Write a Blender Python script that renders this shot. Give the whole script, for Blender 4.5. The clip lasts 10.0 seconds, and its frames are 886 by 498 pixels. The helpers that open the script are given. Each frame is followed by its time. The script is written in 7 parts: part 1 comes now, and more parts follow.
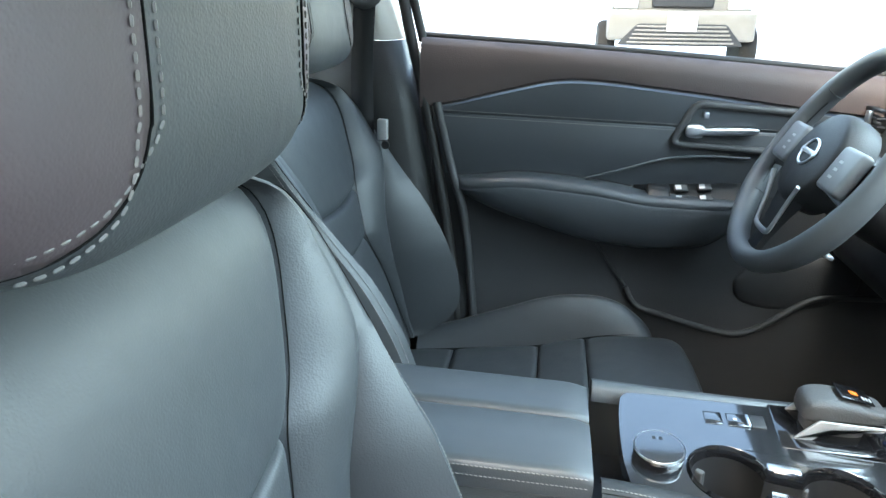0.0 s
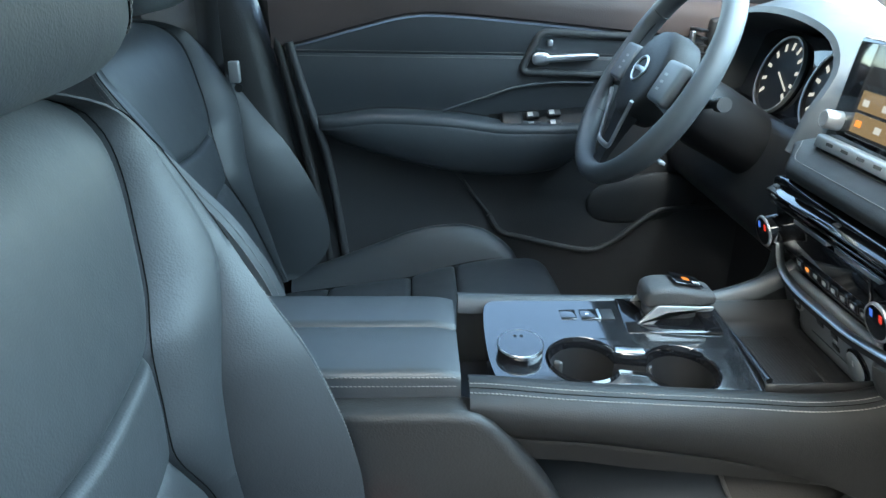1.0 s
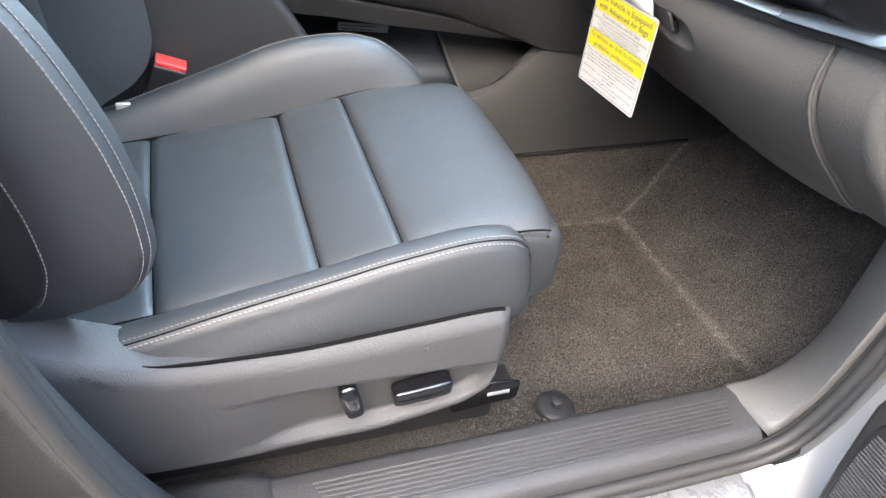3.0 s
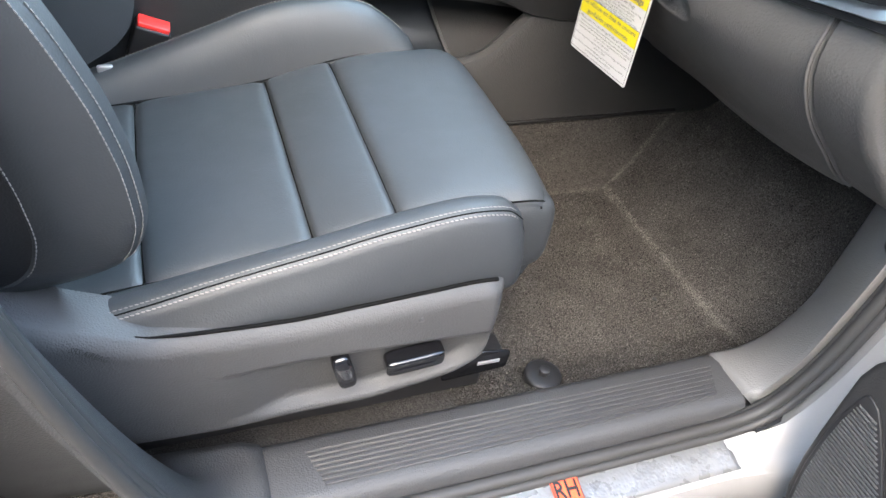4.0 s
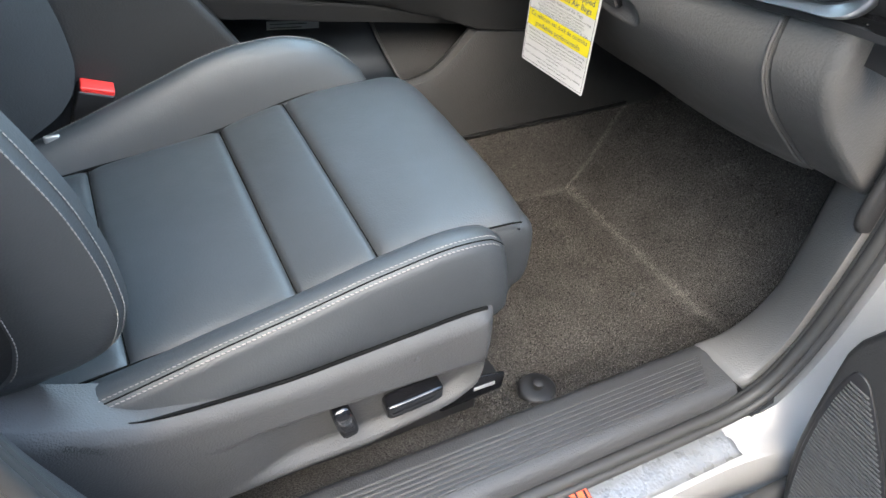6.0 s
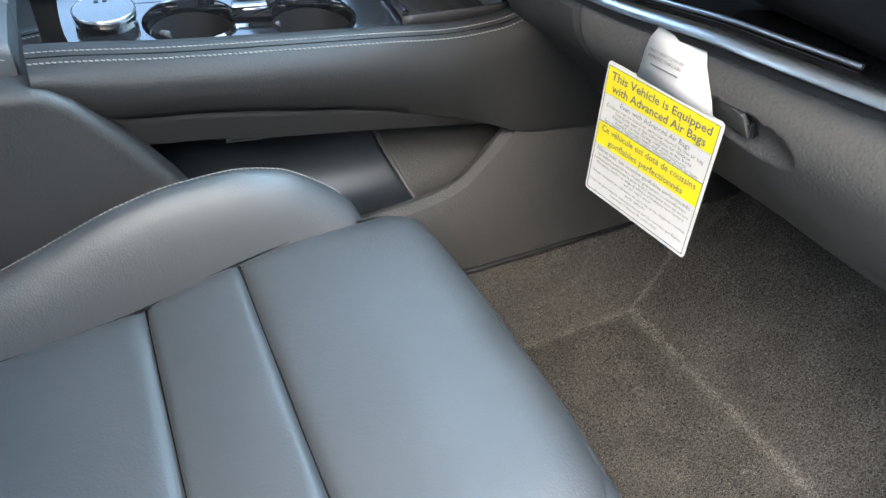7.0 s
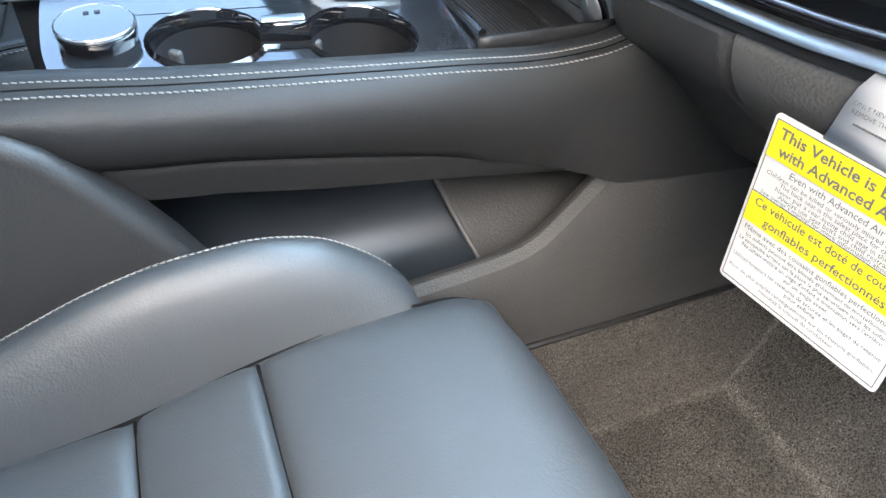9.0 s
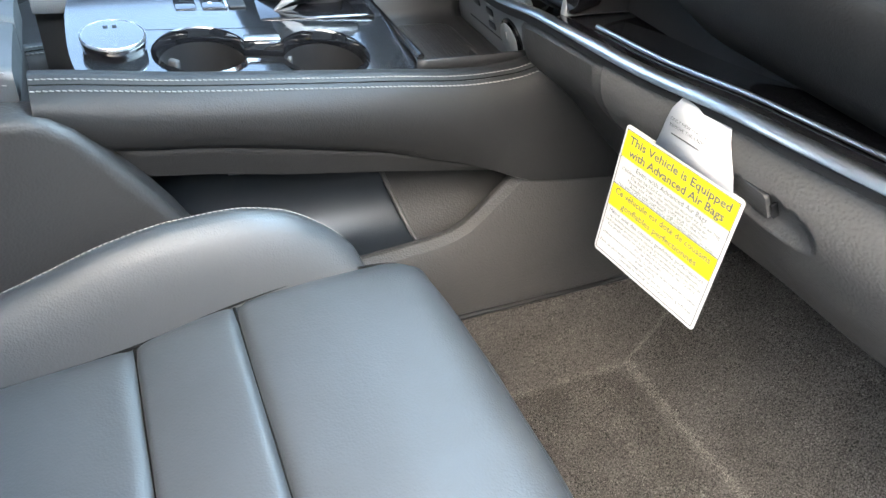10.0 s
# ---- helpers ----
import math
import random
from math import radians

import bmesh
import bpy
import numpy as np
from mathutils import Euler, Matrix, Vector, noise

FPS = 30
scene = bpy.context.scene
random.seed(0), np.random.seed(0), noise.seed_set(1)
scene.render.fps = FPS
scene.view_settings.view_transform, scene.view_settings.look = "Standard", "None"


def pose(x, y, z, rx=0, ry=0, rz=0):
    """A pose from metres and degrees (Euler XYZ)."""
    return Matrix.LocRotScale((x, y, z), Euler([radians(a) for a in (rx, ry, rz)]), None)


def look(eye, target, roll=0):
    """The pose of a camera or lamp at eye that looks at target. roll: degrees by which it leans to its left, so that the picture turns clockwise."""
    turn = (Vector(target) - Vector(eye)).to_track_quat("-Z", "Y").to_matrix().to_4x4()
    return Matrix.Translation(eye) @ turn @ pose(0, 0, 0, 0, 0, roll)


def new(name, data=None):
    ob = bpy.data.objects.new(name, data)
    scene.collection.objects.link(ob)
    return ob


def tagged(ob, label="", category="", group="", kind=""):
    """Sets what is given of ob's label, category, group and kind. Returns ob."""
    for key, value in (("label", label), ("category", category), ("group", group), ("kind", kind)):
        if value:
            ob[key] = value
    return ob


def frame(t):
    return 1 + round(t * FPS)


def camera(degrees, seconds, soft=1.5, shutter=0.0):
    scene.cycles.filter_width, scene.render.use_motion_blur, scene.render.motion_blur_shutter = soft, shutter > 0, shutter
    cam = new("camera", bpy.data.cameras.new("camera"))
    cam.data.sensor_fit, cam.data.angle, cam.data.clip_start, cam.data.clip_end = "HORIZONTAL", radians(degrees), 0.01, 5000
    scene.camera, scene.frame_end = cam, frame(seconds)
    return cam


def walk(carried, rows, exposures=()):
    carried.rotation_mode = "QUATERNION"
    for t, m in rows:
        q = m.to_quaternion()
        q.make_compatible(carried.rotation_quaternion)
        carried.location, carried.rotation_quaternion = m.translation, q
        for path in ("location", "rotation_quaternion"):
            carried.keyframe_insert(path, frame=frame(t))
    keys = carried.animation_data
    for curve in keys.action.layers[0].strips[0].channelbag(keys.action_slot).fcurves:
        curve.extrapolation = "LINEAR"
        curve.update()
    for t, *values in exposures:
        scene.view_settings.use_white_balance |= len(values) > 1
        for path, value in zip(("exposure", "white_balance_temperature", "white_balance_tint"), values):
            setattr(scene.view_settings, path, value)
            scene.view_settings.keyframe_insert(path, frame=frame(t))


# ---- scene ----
cam = camera(63.2, 10.0)
PATH = [
    (0, (-0.118, -0.706, 0.992), (-0.381, 1.161, 0.325), 1.3),
    (0.2, (-0.111, -0.704, 1.012), (-0.368, 1.168, 0.357), 0.7),
    (0.5, (-0.107, -0.703, 1.005), (-0.277, 1.172, 0.33), 0.3),
    (1, (-0.092, -0.747, 0.96), (-0.02, 1.097, 0.189), 0.1),
    (1.2, (-0.092, -0.774, 0.937), (0.081, 1.040, 0.112), 0.5),
    (1.5, (-0.093, -0.814, 0.888), (0.217, 0.943, -0.015), 1.0),
    (2, (-0.085, -0.874, 0.852), (0.395, 0.762, -0.193), 3.3),
    (2.5, (-0.076, -1.027, 0.823), (0.487, 0.5, -0.341), 5.6),
    (3, (-0.103, -1.106, 0.812), (0.494, 0.346, -0.427), 7.4),
    (4.5, (-0.125, -1.09, 0.811), (0.546, 0.264, -0.499), 9.7),
    (5, (-0.137, -1.09, 0.831), (0.564, 0.264, -0.464), 8.7),
    (6.5, (-0.122, -0.974, 0.834), (0.64, 0.354, -0.452), 3.9),
    (6.8, (-0.047, -0.848, 0.785), (0.713, 0.517, -0.464), 3.1),
    (7, (0.027, -0.725, 0.776), (0.735, 0.657, -0.483), 2.6),
    (7.5, (0.058, -0.554, 0.74), (0.736, 0.872, -0.487), 3.3),
    (8, (0.071, -0.552, 0.728), (0.721, 0.873, -0.517), 3.1),
    (8.5, (0.074, -0.551, 0.729), (0.702, 0.862, -0.539), 2.5),
    (9, (0.07, -0.547, 0.725), (0.695, 0.867, -0.544), 2.4),
    (9.5, (0.072, -0.556, 0.734), (0.735, 0.841, -0.534), 4.0),
    (10, (0.028, -0.687, 0.79), (0.774, 0.711, -0.43), 6.7),
]
walk(cam, [(t, look(eye, target, roll)) for t, eye, target, roll in PATH], exposures=[(0.0, 3.98, 7230, 3), (0.5, 4.50, 7180, 3), (0.75, 4.13, 6600, -2), (1.0, 3.49, 6400, -2), (1.5, 4.17, 7050, 11), (2.0, 4.15, 7000, 11), (2.5, 3.76, 7080, 11), (3.0, 3.86, 6970, 10), (5.0, 3.43, 6720, 7), (6.5, 3.53, 6640, 5), (7.0, 3.70, 6540, 5), (8.0, 3.98, 6530, 7), (9.5, 4.05, 6600, 7), (10.0, 4.18, 6740, 6)])


# ---- light ----
world = bpy.data.worlds.new("world")
scene.world = world
world.use_nodes = True
wn = world.node_tree.nodes
sky = wn.new("ShaderNodeTexSky")
sky.sky_type = "NISHITA"
sky.sun_disc = False
sky.sun_elevation = radians(46)
sky.sun_rotation = radians(-152)
sky.air_density = 1.2
sky.dust_density = 2.0
world.node_tree.links.new(sky.outputs["Color"], wn["Background"].inputs["Color"])
wn["Background"].inputs["Strength"].default_value = 0.15
sun_data = bpy.data.lights.new("sun", "SUN")
sun_data.energy = 0.52
sun_data.angle = radians(60)
sun_data.color = (1.0, 0.965, 0.92)
sun = new("sun", sun_data)
sun.matrix_world = look((-1.6, -3.0, 3.5), (0.0, 0.0, 0.0))

# the sky's light in the opening of the windscreen
screen_data = bpy.data.lights.new("windscreen_daylight", "AREA")
screen_data.shape = "RECTANGLE"
screen_data.size = 1.1
screen_data.size_y = 0.45
screen_data.energy = 1.08
screen_data.spread = radians(112)
screen_data.color = (0.56, 0.79, 1.0)
screen_light = new("windscreen_daylight", screen_data)
screen_light.matrix_world = look((0.575, 0.0, 1.035), (-0.2, 0.0, 0.2))

# ---- materials ----


def material(name, colour, rough=0.5, metal=0.0, spec=0.5, grain=0.0, grain_size=0.002, mottle=0.12, mottle_size=0.15,
             second=None, fleck=0.0, fleck_size=0.002, coat=0.0, rough_var=0.06, wrinkle=0.0, wrinkle_size=0.02):
    """A surface with colour, broad mottling, fine flecks, and a fine relief at its real size."""
    m = bpy.data.materials.new(name)
    m.use_nodes = True
    nt = m.node_tree
    nodes, links = nt.nodes, nt.links
    b = nodes["Principled BSDF"]
    b.inputs["Roughness"].default_value = rough
    b.inputs["Metallic"].default_value = metal
    b.inputs["Specular IOR Level"].default_value = spec
    b.inputs["Coat Weight"].default_value = coat
    b.inputs["Coat Roughness"].default_value = 0.05
    co = nodes.new("ShaderNodeTexCoord")
    col = nodes.new("ShaderNodeMix")
    col.data_type = "RGBA"
    lo = tuple(c * (1 - mottle) for c in colour)
    hi = tuple(min(1.0, c * (1 + mottle)) for c in (second or colour))
    col.inputs["A"].default_value = (*lo, 1)
    col.inputs["B"].default_value = (*hi, 1)
    big = nodes.new("ShaderNodeTexNoise")
    big.inputs["Scale"].default_value = 1 / mottle_size
    big.inputs["Detail"].default_value = 5
    links.new(co.outputs["Object"], big.inputs["Vector"])
    links.new(big.outputs["Fac"], col.inputs["Factor"])
    last = col.outputs["Result"]
    if fleck:
        fn = nodes.new("ShaderNodeTexNoise")
        fn.inputs["Scale"].default_value = 1 / fleck_size
        fn.inputs["Detail"].default_value = 3
        fn.inputs["Roughness"].default_value = 0.7
        links.new(co.outputs["Object"], fn.inputs["Vector"])
        ramp = nodes.new("ShaderNodeMapRange")
        ramp.inputs["From Min"].default_value = 0.35
        ramp.inputs["From Max"].default_value = 0.68
        ramp.inputs["To Min"].default_value = 1 - fleck
        ramp.inputs["To Max"].default_value = 1 + fleck * 1.6
        links.new(fn.outputs["Fac"], ramp.inputs["Value"])
        mul = nodes.new("ShaderNodeVectorMath")
        mul.operation = "SCALE"
        links.new(last, mul.inputs[0])
        links.new(ramp.outputs["Result"], mul.inputs["Scale"])
        last = mul.outputs["Vector"]
    links.new(last, b.inputs["Base Color"])
    rv = nodes.new("ShaderNodeMapRange")
    rv.inputs["To Min"].default_value = max(0.02, rough - rough_var)
    rv.inputs["To Max"].default_value = min(1.0, rough + rough_var)
    rn = nodes.new("ShaderNodeTexNoise")
    rn.inputs["Scale"].default_value = 40
    rn.inputs["Detail"].default_value = 4
    links.new(co.outputs["Object"], rn.inputs["Vector"])
    links.new(rn.outputs["Fac"], rv.inputs["Value"])
    links.new(rv.outputs["Result"], b.inputs["Roughness"])
    if grain:
        g = nodes.new("ShaderNodeTexVoronoi")
        g.feature = "SMOOTH_F1"
        g.inputs["Scale"].default_value = 1 / grain_size
        links.new(co.outputs["Object"], g.inputs["Vector"])
        bump = nodes.new("ShaderNodeBump")
        bump.inputs["Strength"].default_value = min(1.0, grain)
        bump.inputs["Distance"].default_value = grain_size * 0.4
        links.new(g.outputs["Distance"], bump.inputs["Height"])
        if wrinkle:
            wn_ = nodes.new("ShaderNodeTexNoise")
            wn_.inputs["Scale"].default_value = 1 / wrinkle_size
            wn_.inputs["Detail"].default_value = 3
            wn_.inputs["Distortion"].default_value = 0.6
            links.new(co.outputs["Object"], wn_.inputs["Vector"])
            soft = nodes.new("ShaderNodeBump")
            soft.inputs["Strength"].default_value = min(1.0, wrinkle)
            soft.inputs["Distance"].default_value = wrinkle_size * 0.12
            links.new(wn_.outputs["Fac"], soft.inputs["Height"])
            links.new(soft.outputs["Normal"], bump.inputs["Normal"])
        links.new(bump.outputs["Normal"], b.inputs["Normal"])
    return m


LEATHER = material("seat_leather", (0.024, 0.027, 0.030), rough=0.55, spec=0.72, grain=0.3, grain_size=0.0017, mottle=0.1, mottle_size=0.08, wrinkle=0.12, wrinkle_size=0.022)
WHEEL = material("wheel_leather", (0.085, 0.09, 0.094), rough=0.5, spec=0.6, grain=0.2, grain_size=0.0014)
SHELL = material("seat_shell", (0.016, 0.016, 0.017), rough=0.6, spec=0.4, grain=0.25, grain_size=0.0018)
LEATHER_WARM = material("headrest_leather", (0.058, 0.043, 0.046), rough=0.5, spec=0.45, grain=0.25, grain_size=0.0016, wrinkle=0.08)
PAD = material("console_leather", (0.0155, 0.0158, 0.0165), rough=0.5, spec=0.27, grain=0.35, grain_size=0.0014, wrinkle=0.15)
ARM_PAD = material("armrest_leather", (0.034, 0.037, 0.040), rough=0.46, spec=0.7, grain=0.25, grain_size=0.0014)
DOOR_PAD = material("door_leather", (0.042, 0.046, 0.051), rough=0.48, spec=0.6, grain=0.16, grain_size=0.0014, wrinkle=0.1)
PLASTIC_DOOR = material("door_plastic", (0.036, 0.036, 0.038), rough=0.58, spec=0.35, grain=0.4, grain_size=0.0022)
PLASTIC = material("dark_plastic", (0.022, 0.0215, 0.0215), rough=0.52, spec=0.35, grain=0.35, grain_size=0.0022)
PLASTIC_SOFT = material("dash_plastic", (0.080, 0.077, 0.074), rough=0.5, spec=0.4, grain=0.5, grain_size=0.0024, wrinkle=0.09, wrinkle_size=0.004)
# PLASTIC in a lighter tone, with the fall of light in its colour
PLASTIC_MID = material("light_matched_plastic", (0.037, 0.0365, 0.036), rough=0.5, spec=0.45, grain=0.5, grain_size=0.0022)
PLASTIC_GREY = material("valance_plastic", (0.047, 0.047, 0.048), rough=0.55, spec=0.4, grain=0.7, grain_size=0.0017)
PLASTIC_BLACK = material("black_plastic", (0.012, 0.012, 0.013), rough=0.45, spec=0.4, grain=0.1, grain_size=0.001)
PLASTIC_BROWN = material("door_upper_trim", (0.085, 0.064, 0.060), rough=0.55, spec=0.3, grain=0.3, grain_size=0.002)
SILL = material("sill_plastic", (0.042, 0.042, 0.043), rough=0.5, spec=0.4, grain=0.6, grain_size=0.0019)
GLOSS = material("gloss_black", (0.006, 0.006, 0.007), rough=0.06, spec=0.5, coat=0.6, rough_var=0.03, mottle=0.3)
DECK = material("gloss_deck", (0.012, 0.013, 0.015), rough=0.10, spec=0.9, coat=0.6, rough_var=0.05, mottle=0.3)
CHROME = material("satin_chrome", (0.72, 0.74, 0.77), rough=0.3, metal=1.0, rough_var=0.05, mottle=0.05)
THREAD = material("grey_thread", (0.175, 0.168, 0.16), rough=0.75, spec=0.15, mottle=0.2, mottle_size=0.004)
CARPET = material("carpet", (0.029, 0.0265, 0.0245), rough=0.95, spec=0.05, second=(0.054, 0.050, 0.046), mottle=0.15, mottle_size=0.06,
                  fleck=0.8, fleck_size=0.002, grain=1.0, grain_size=0.0028)


def crease_carpet():
    """Brushed, paler pile along the three moulded creases of the footwell carpet."""
    nt = CARPET.node_tree
    nodes, links = nt.nodes, nt.links

    def math_node(op, a, b=None):
        n = nodes.new("ShaderNodeMath")
        n.operation = op
        for k, v in enumerate((a, b)):
            if v is None:
                continue
            if isinstance(v, (int, float)):
                n.inputs[k].default_value = v
            else:
                links.new(v, n.inputs[k])
        return n.outputs[0]

    co = nodes.new("ShaderNodeTexCoord")
    xyz = nodes.new("ShaderNodeSeparateXYZ")
    links.new(co.outputs["Object"], xyz.inputs[0])
    x, y = xyz.outputs[0], xyz.outputs[1]
    wob = nodes.new("ShaderNodeTexNoise")
    wob.inputs["Scale"].default_value = 60
    links.new(co.outputs["Object"], wob.inputs["Vector"])
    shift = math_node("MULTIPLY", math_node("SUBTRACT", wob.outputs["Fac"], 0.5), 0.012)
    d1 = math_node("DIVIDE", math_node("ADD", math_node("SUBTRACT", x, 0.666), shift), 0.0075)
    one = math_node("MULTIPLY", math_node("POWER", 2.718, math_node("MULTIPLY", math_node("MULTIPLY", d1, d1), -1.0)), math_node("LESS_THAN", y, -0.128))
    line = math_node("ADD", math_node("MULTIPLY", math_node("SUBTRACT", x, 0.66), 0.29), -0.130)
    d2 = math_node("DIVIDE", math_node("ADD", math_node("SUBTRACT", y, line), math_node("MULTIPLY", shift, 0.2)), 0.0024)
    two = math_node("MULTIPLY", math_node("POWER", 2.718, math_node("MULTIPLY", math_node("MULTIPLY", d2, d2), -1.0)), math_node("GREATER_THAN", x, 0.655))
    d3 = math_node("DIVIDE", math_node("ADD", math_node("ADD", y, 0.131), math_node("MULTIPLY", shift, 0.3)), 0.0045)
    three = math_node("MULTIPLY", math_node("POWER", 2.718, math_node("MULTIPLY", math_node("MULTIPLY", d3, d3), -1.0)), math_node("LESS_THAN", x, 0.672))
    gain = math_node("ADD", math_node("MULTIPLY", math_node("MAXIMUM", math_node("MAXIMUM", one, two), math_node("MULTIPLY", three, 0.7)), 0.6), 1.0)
    b = nodes["Principled BSDF"]
    old = b.inputs["Base Color"].links[0].from_socket
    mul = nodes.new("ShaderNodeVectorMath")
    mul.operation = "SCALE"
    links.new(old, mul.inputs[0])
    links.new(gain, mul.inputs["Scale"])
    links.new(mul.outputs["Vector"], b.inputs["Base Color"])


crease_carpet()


def pile_material():
    """The same fibres as the carpet, each one lighter or darker by itself."""
    m = CARPET.copy()
    m.name = "carpet_pile"
    nodes, links = m.node_tree.nodes, m.node_tree.links
    b = nodes["Principled BSDF"]
    old = b.inputs["Base Color"].links[0].from_socket
    geo = nodes.new("ShaderNodeNewGeometry")
    vary = nodes.new("ShaderNodeMapRange")
    vary.inputs["To Min"].default_value = 0.2
    vary.inputs["To Max"].default_value = 2.1
    links.new(geo.outputs["Random Per Island"], vary.inputs["Value"])
    mul = nodes.new("ShaderNodeVectorMath")
    mul.operation = "SCALE"
    links.new(old, mul.inputs[0])
    links.new(vary.outputs["Result"], mul.inputs["Scale"])
    links.new(mul.outputs["Vector"], b.inputs["Base Color"])
    for link in list(b.inputs["Normal"].links):
        links.remove(link)
    return m


PILE = pile_material()
RUBBER = material("rubber_seal", (0.034, 0.033, 0.032), rough=0.55, spec=0.4, grain=0.25, grain_size=0.001)
PAINT = material("silver_grey_paint", (0.30, 0.29, 0.28), rough=0.36, metal=0.3, coat=0.9, fleck=0.06, fleck_size=0.0006)
FILM = material("clear_film", (0.20, 0.20, 0.20), rough=0.28, metal=0.45, coat=0.5, mottle=0.25, mottle_size=0.03, rough_var=0.1, grain=0.3, grain_size=0.004, wrinkle=0.3, wrinkle_size=0.02)
CARD = material("white_card", (0.435, 0.43, 0.425), rough=0.6, spec=0.3, mottle=0.03)
YELLOW = material("yellow_print", (0.50, 0.42, 0.010), rough=0.6, spec=0.3, mottle=0.03)
# near-black, for tubes that draw the shade in seam grooves and creases
SEAM = material("seam_shade", (0.006, 0.006, 0.006), rough=0.95, spec=0.05)
KICK = material("kick_plastic", (0.115, 0.113, 0.110), rough=0.5, spec=0.4, grain=0.5, grain_size=0.0019)
INK = material("dark_print", (0.10, 0.10, 0.096), rough=0.7, spec=0.2)
ORANGE = material("orange_sticker", (0.85, 0.09, 0.03), rough=0.45, mottle=0.05)
RED = material("red_button", (0.75, 0.035, 0.03), rough=0.4, mottle=0.05)
BEIGE = material("headliner_beige", (0.72, 0.69, 0.64), rough=0.9, spec=0.1, fleck=0.1, fleck_size=0.001)
SNOW = material("snow", (0.50, 0.52, 0.55), rough=0.7, spec=0.3, grain=0.5, grain_size=0.05, mottle=0.25, mottle_size=0.5)
POD = material("switch_pod_plastic", (0.16, 0.165, 0.17), rough=0.45, spec=0.5)
BELT = material("belt_webbing", (0.02, 0.02, 0.021), rough=0.8, spec=0.2, grain=0.4, grain_size=0.0012)
SILVER = material("satin_silver_trim", (0.40, 0.40, 0.40), rough=0.35, metal=0.6, mottle=0.05)
WALL = material("light_block_wall", (0.14, 0.135, 0.13), rough=0.9, spec=0.2, mottle=0.25, mottle_size=1.0, grain=0.3, grain_size=0.02)
TRUCK = material("tan_truck_paint", (0.105, 0.098, 0.085), rough=0.35, coat=0.5)
ASPHALT = material("unseen_lane_asphalt", (0.055, 0.055, 0.057), rough=0.6, spec=0.4, grain=0.6, grain_size=0.012, mottle=0.3, mottle_size=0.8)
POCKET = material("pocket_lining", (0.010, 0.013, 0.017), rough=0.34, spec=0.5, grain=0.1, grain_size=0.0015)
TIRE = material("tyre_rubber", (0.012, 0.011, 0.010), rough=0.85, spec=0.2)


def glass_material():
    m = bpy.data.materials.new("window_glass")
    m.use_nodes = True
    b = m.node_tree.nodes["Principled BSDF"]
    b.inputs["Base Color"].default_value = (0.97, 0.99, 0.98, 1)
    b.inputs["Roughness"].default_value = 0.0
    b.inputs["IOR"].default_value = 1.0 + 0.1
    b.inputs["Transmission Weight"].default_value = 1.0
    return m


SCREEN_GLASS = glass_material()
SCREEN_GLASS.name = "windscreen_glass"
SCREEN_GLASS.node_tree.nodes["Principled BSDF"].inputs["Base Color"].default_value = (0.86, 0.91, 0.91, 1)
TINTED = glass_material()
TINTED.name = "tinted_glass"
TINTED.node_tree.nodes["Principled BSDF"].inputs["Base Color"].default_value = (0.55, 0.59, 0.60, 1)


def lit_material(name, colour, strength):
    m = bpy.data.materials.new(name)
    m.use_nodes = True
    b = m.node_tree.nodes["Principled BSDF"]
    b.inputs["Base Color"].default_value = (0.01, 0.01, 0.01, 1)
    b.inputs["Roughness"].default_value = 0.12
    b.inputs["Emission Color"].default_value = (*colour, 1)
    b.inputs["Emission Strength"].default_value = strength
    return m


SCREEN_WARM = lit_material("screen_tan", (0.55, 0.36, 0.18), 0.049)
SCREEN_DARK = lit_material("screen_dark", (0.05, 0.05, 0.055), 0.042)
SCREEN_WHITE = lit_material("screen_white", (0.9, 0.85, 0.8), 0.070)
LIT_ORANGE = lit_material("lit_orange", (1.0, 0.3, 0.05), 0.126)
LIT_RED = lit_material("lit_red", (1.0, 0.05, 0.03), 0.070)
LIT_BLUE = lit_material("lit_blue", (0.1, 0.25, 1.0), 0.070)

# ---- mesh helpers ----


def curve(points, n=None):
    """A smooth function through (x, y) pairs: monotone x, Hermite with limited slopes."""
    xs = np.array([p[0] for p in points], float)
    ys = np.array([p[1] for p in points], float)
    order = np.argsort(xs)
    xs, ys = xs[order], ys[order]
    keep = np.r_[True, np.diff(xs) > 1e-9]
    xs, ys = xs[keep], ys[keep]
    h = np.diff(xs)
    d = np.diff(ys) / h
    m = np.zeros(len(xs))
    m[0], m[-1] = d[0], d[-1]
    for i in range(1, len(xs) - 1):
        m[i] = 0.0 if d[i - 1] * d[i] <= 0 else 2 * d[i - 1] * d[i] / (d[i - 1] + d[i])

    def at(x):
        x = min(max(x, xs[0]), xs[-1])
        i = min(int(np.searchsorted(xs, x, side="right")) - 1, len(xs) - 2)
        t = (x - xs[i]) / h[i]
        return float((2 * t**3 - 3 * t**2 + 1) * ys[i] + (t**3 - 2 * t**2 + t) * h[i] * m[i]
                     + (-2 * t**3 + 3 * t**2) * ys[i + 1] + (t**3 - t**2) * h[i] * m[i + 1])

    return at


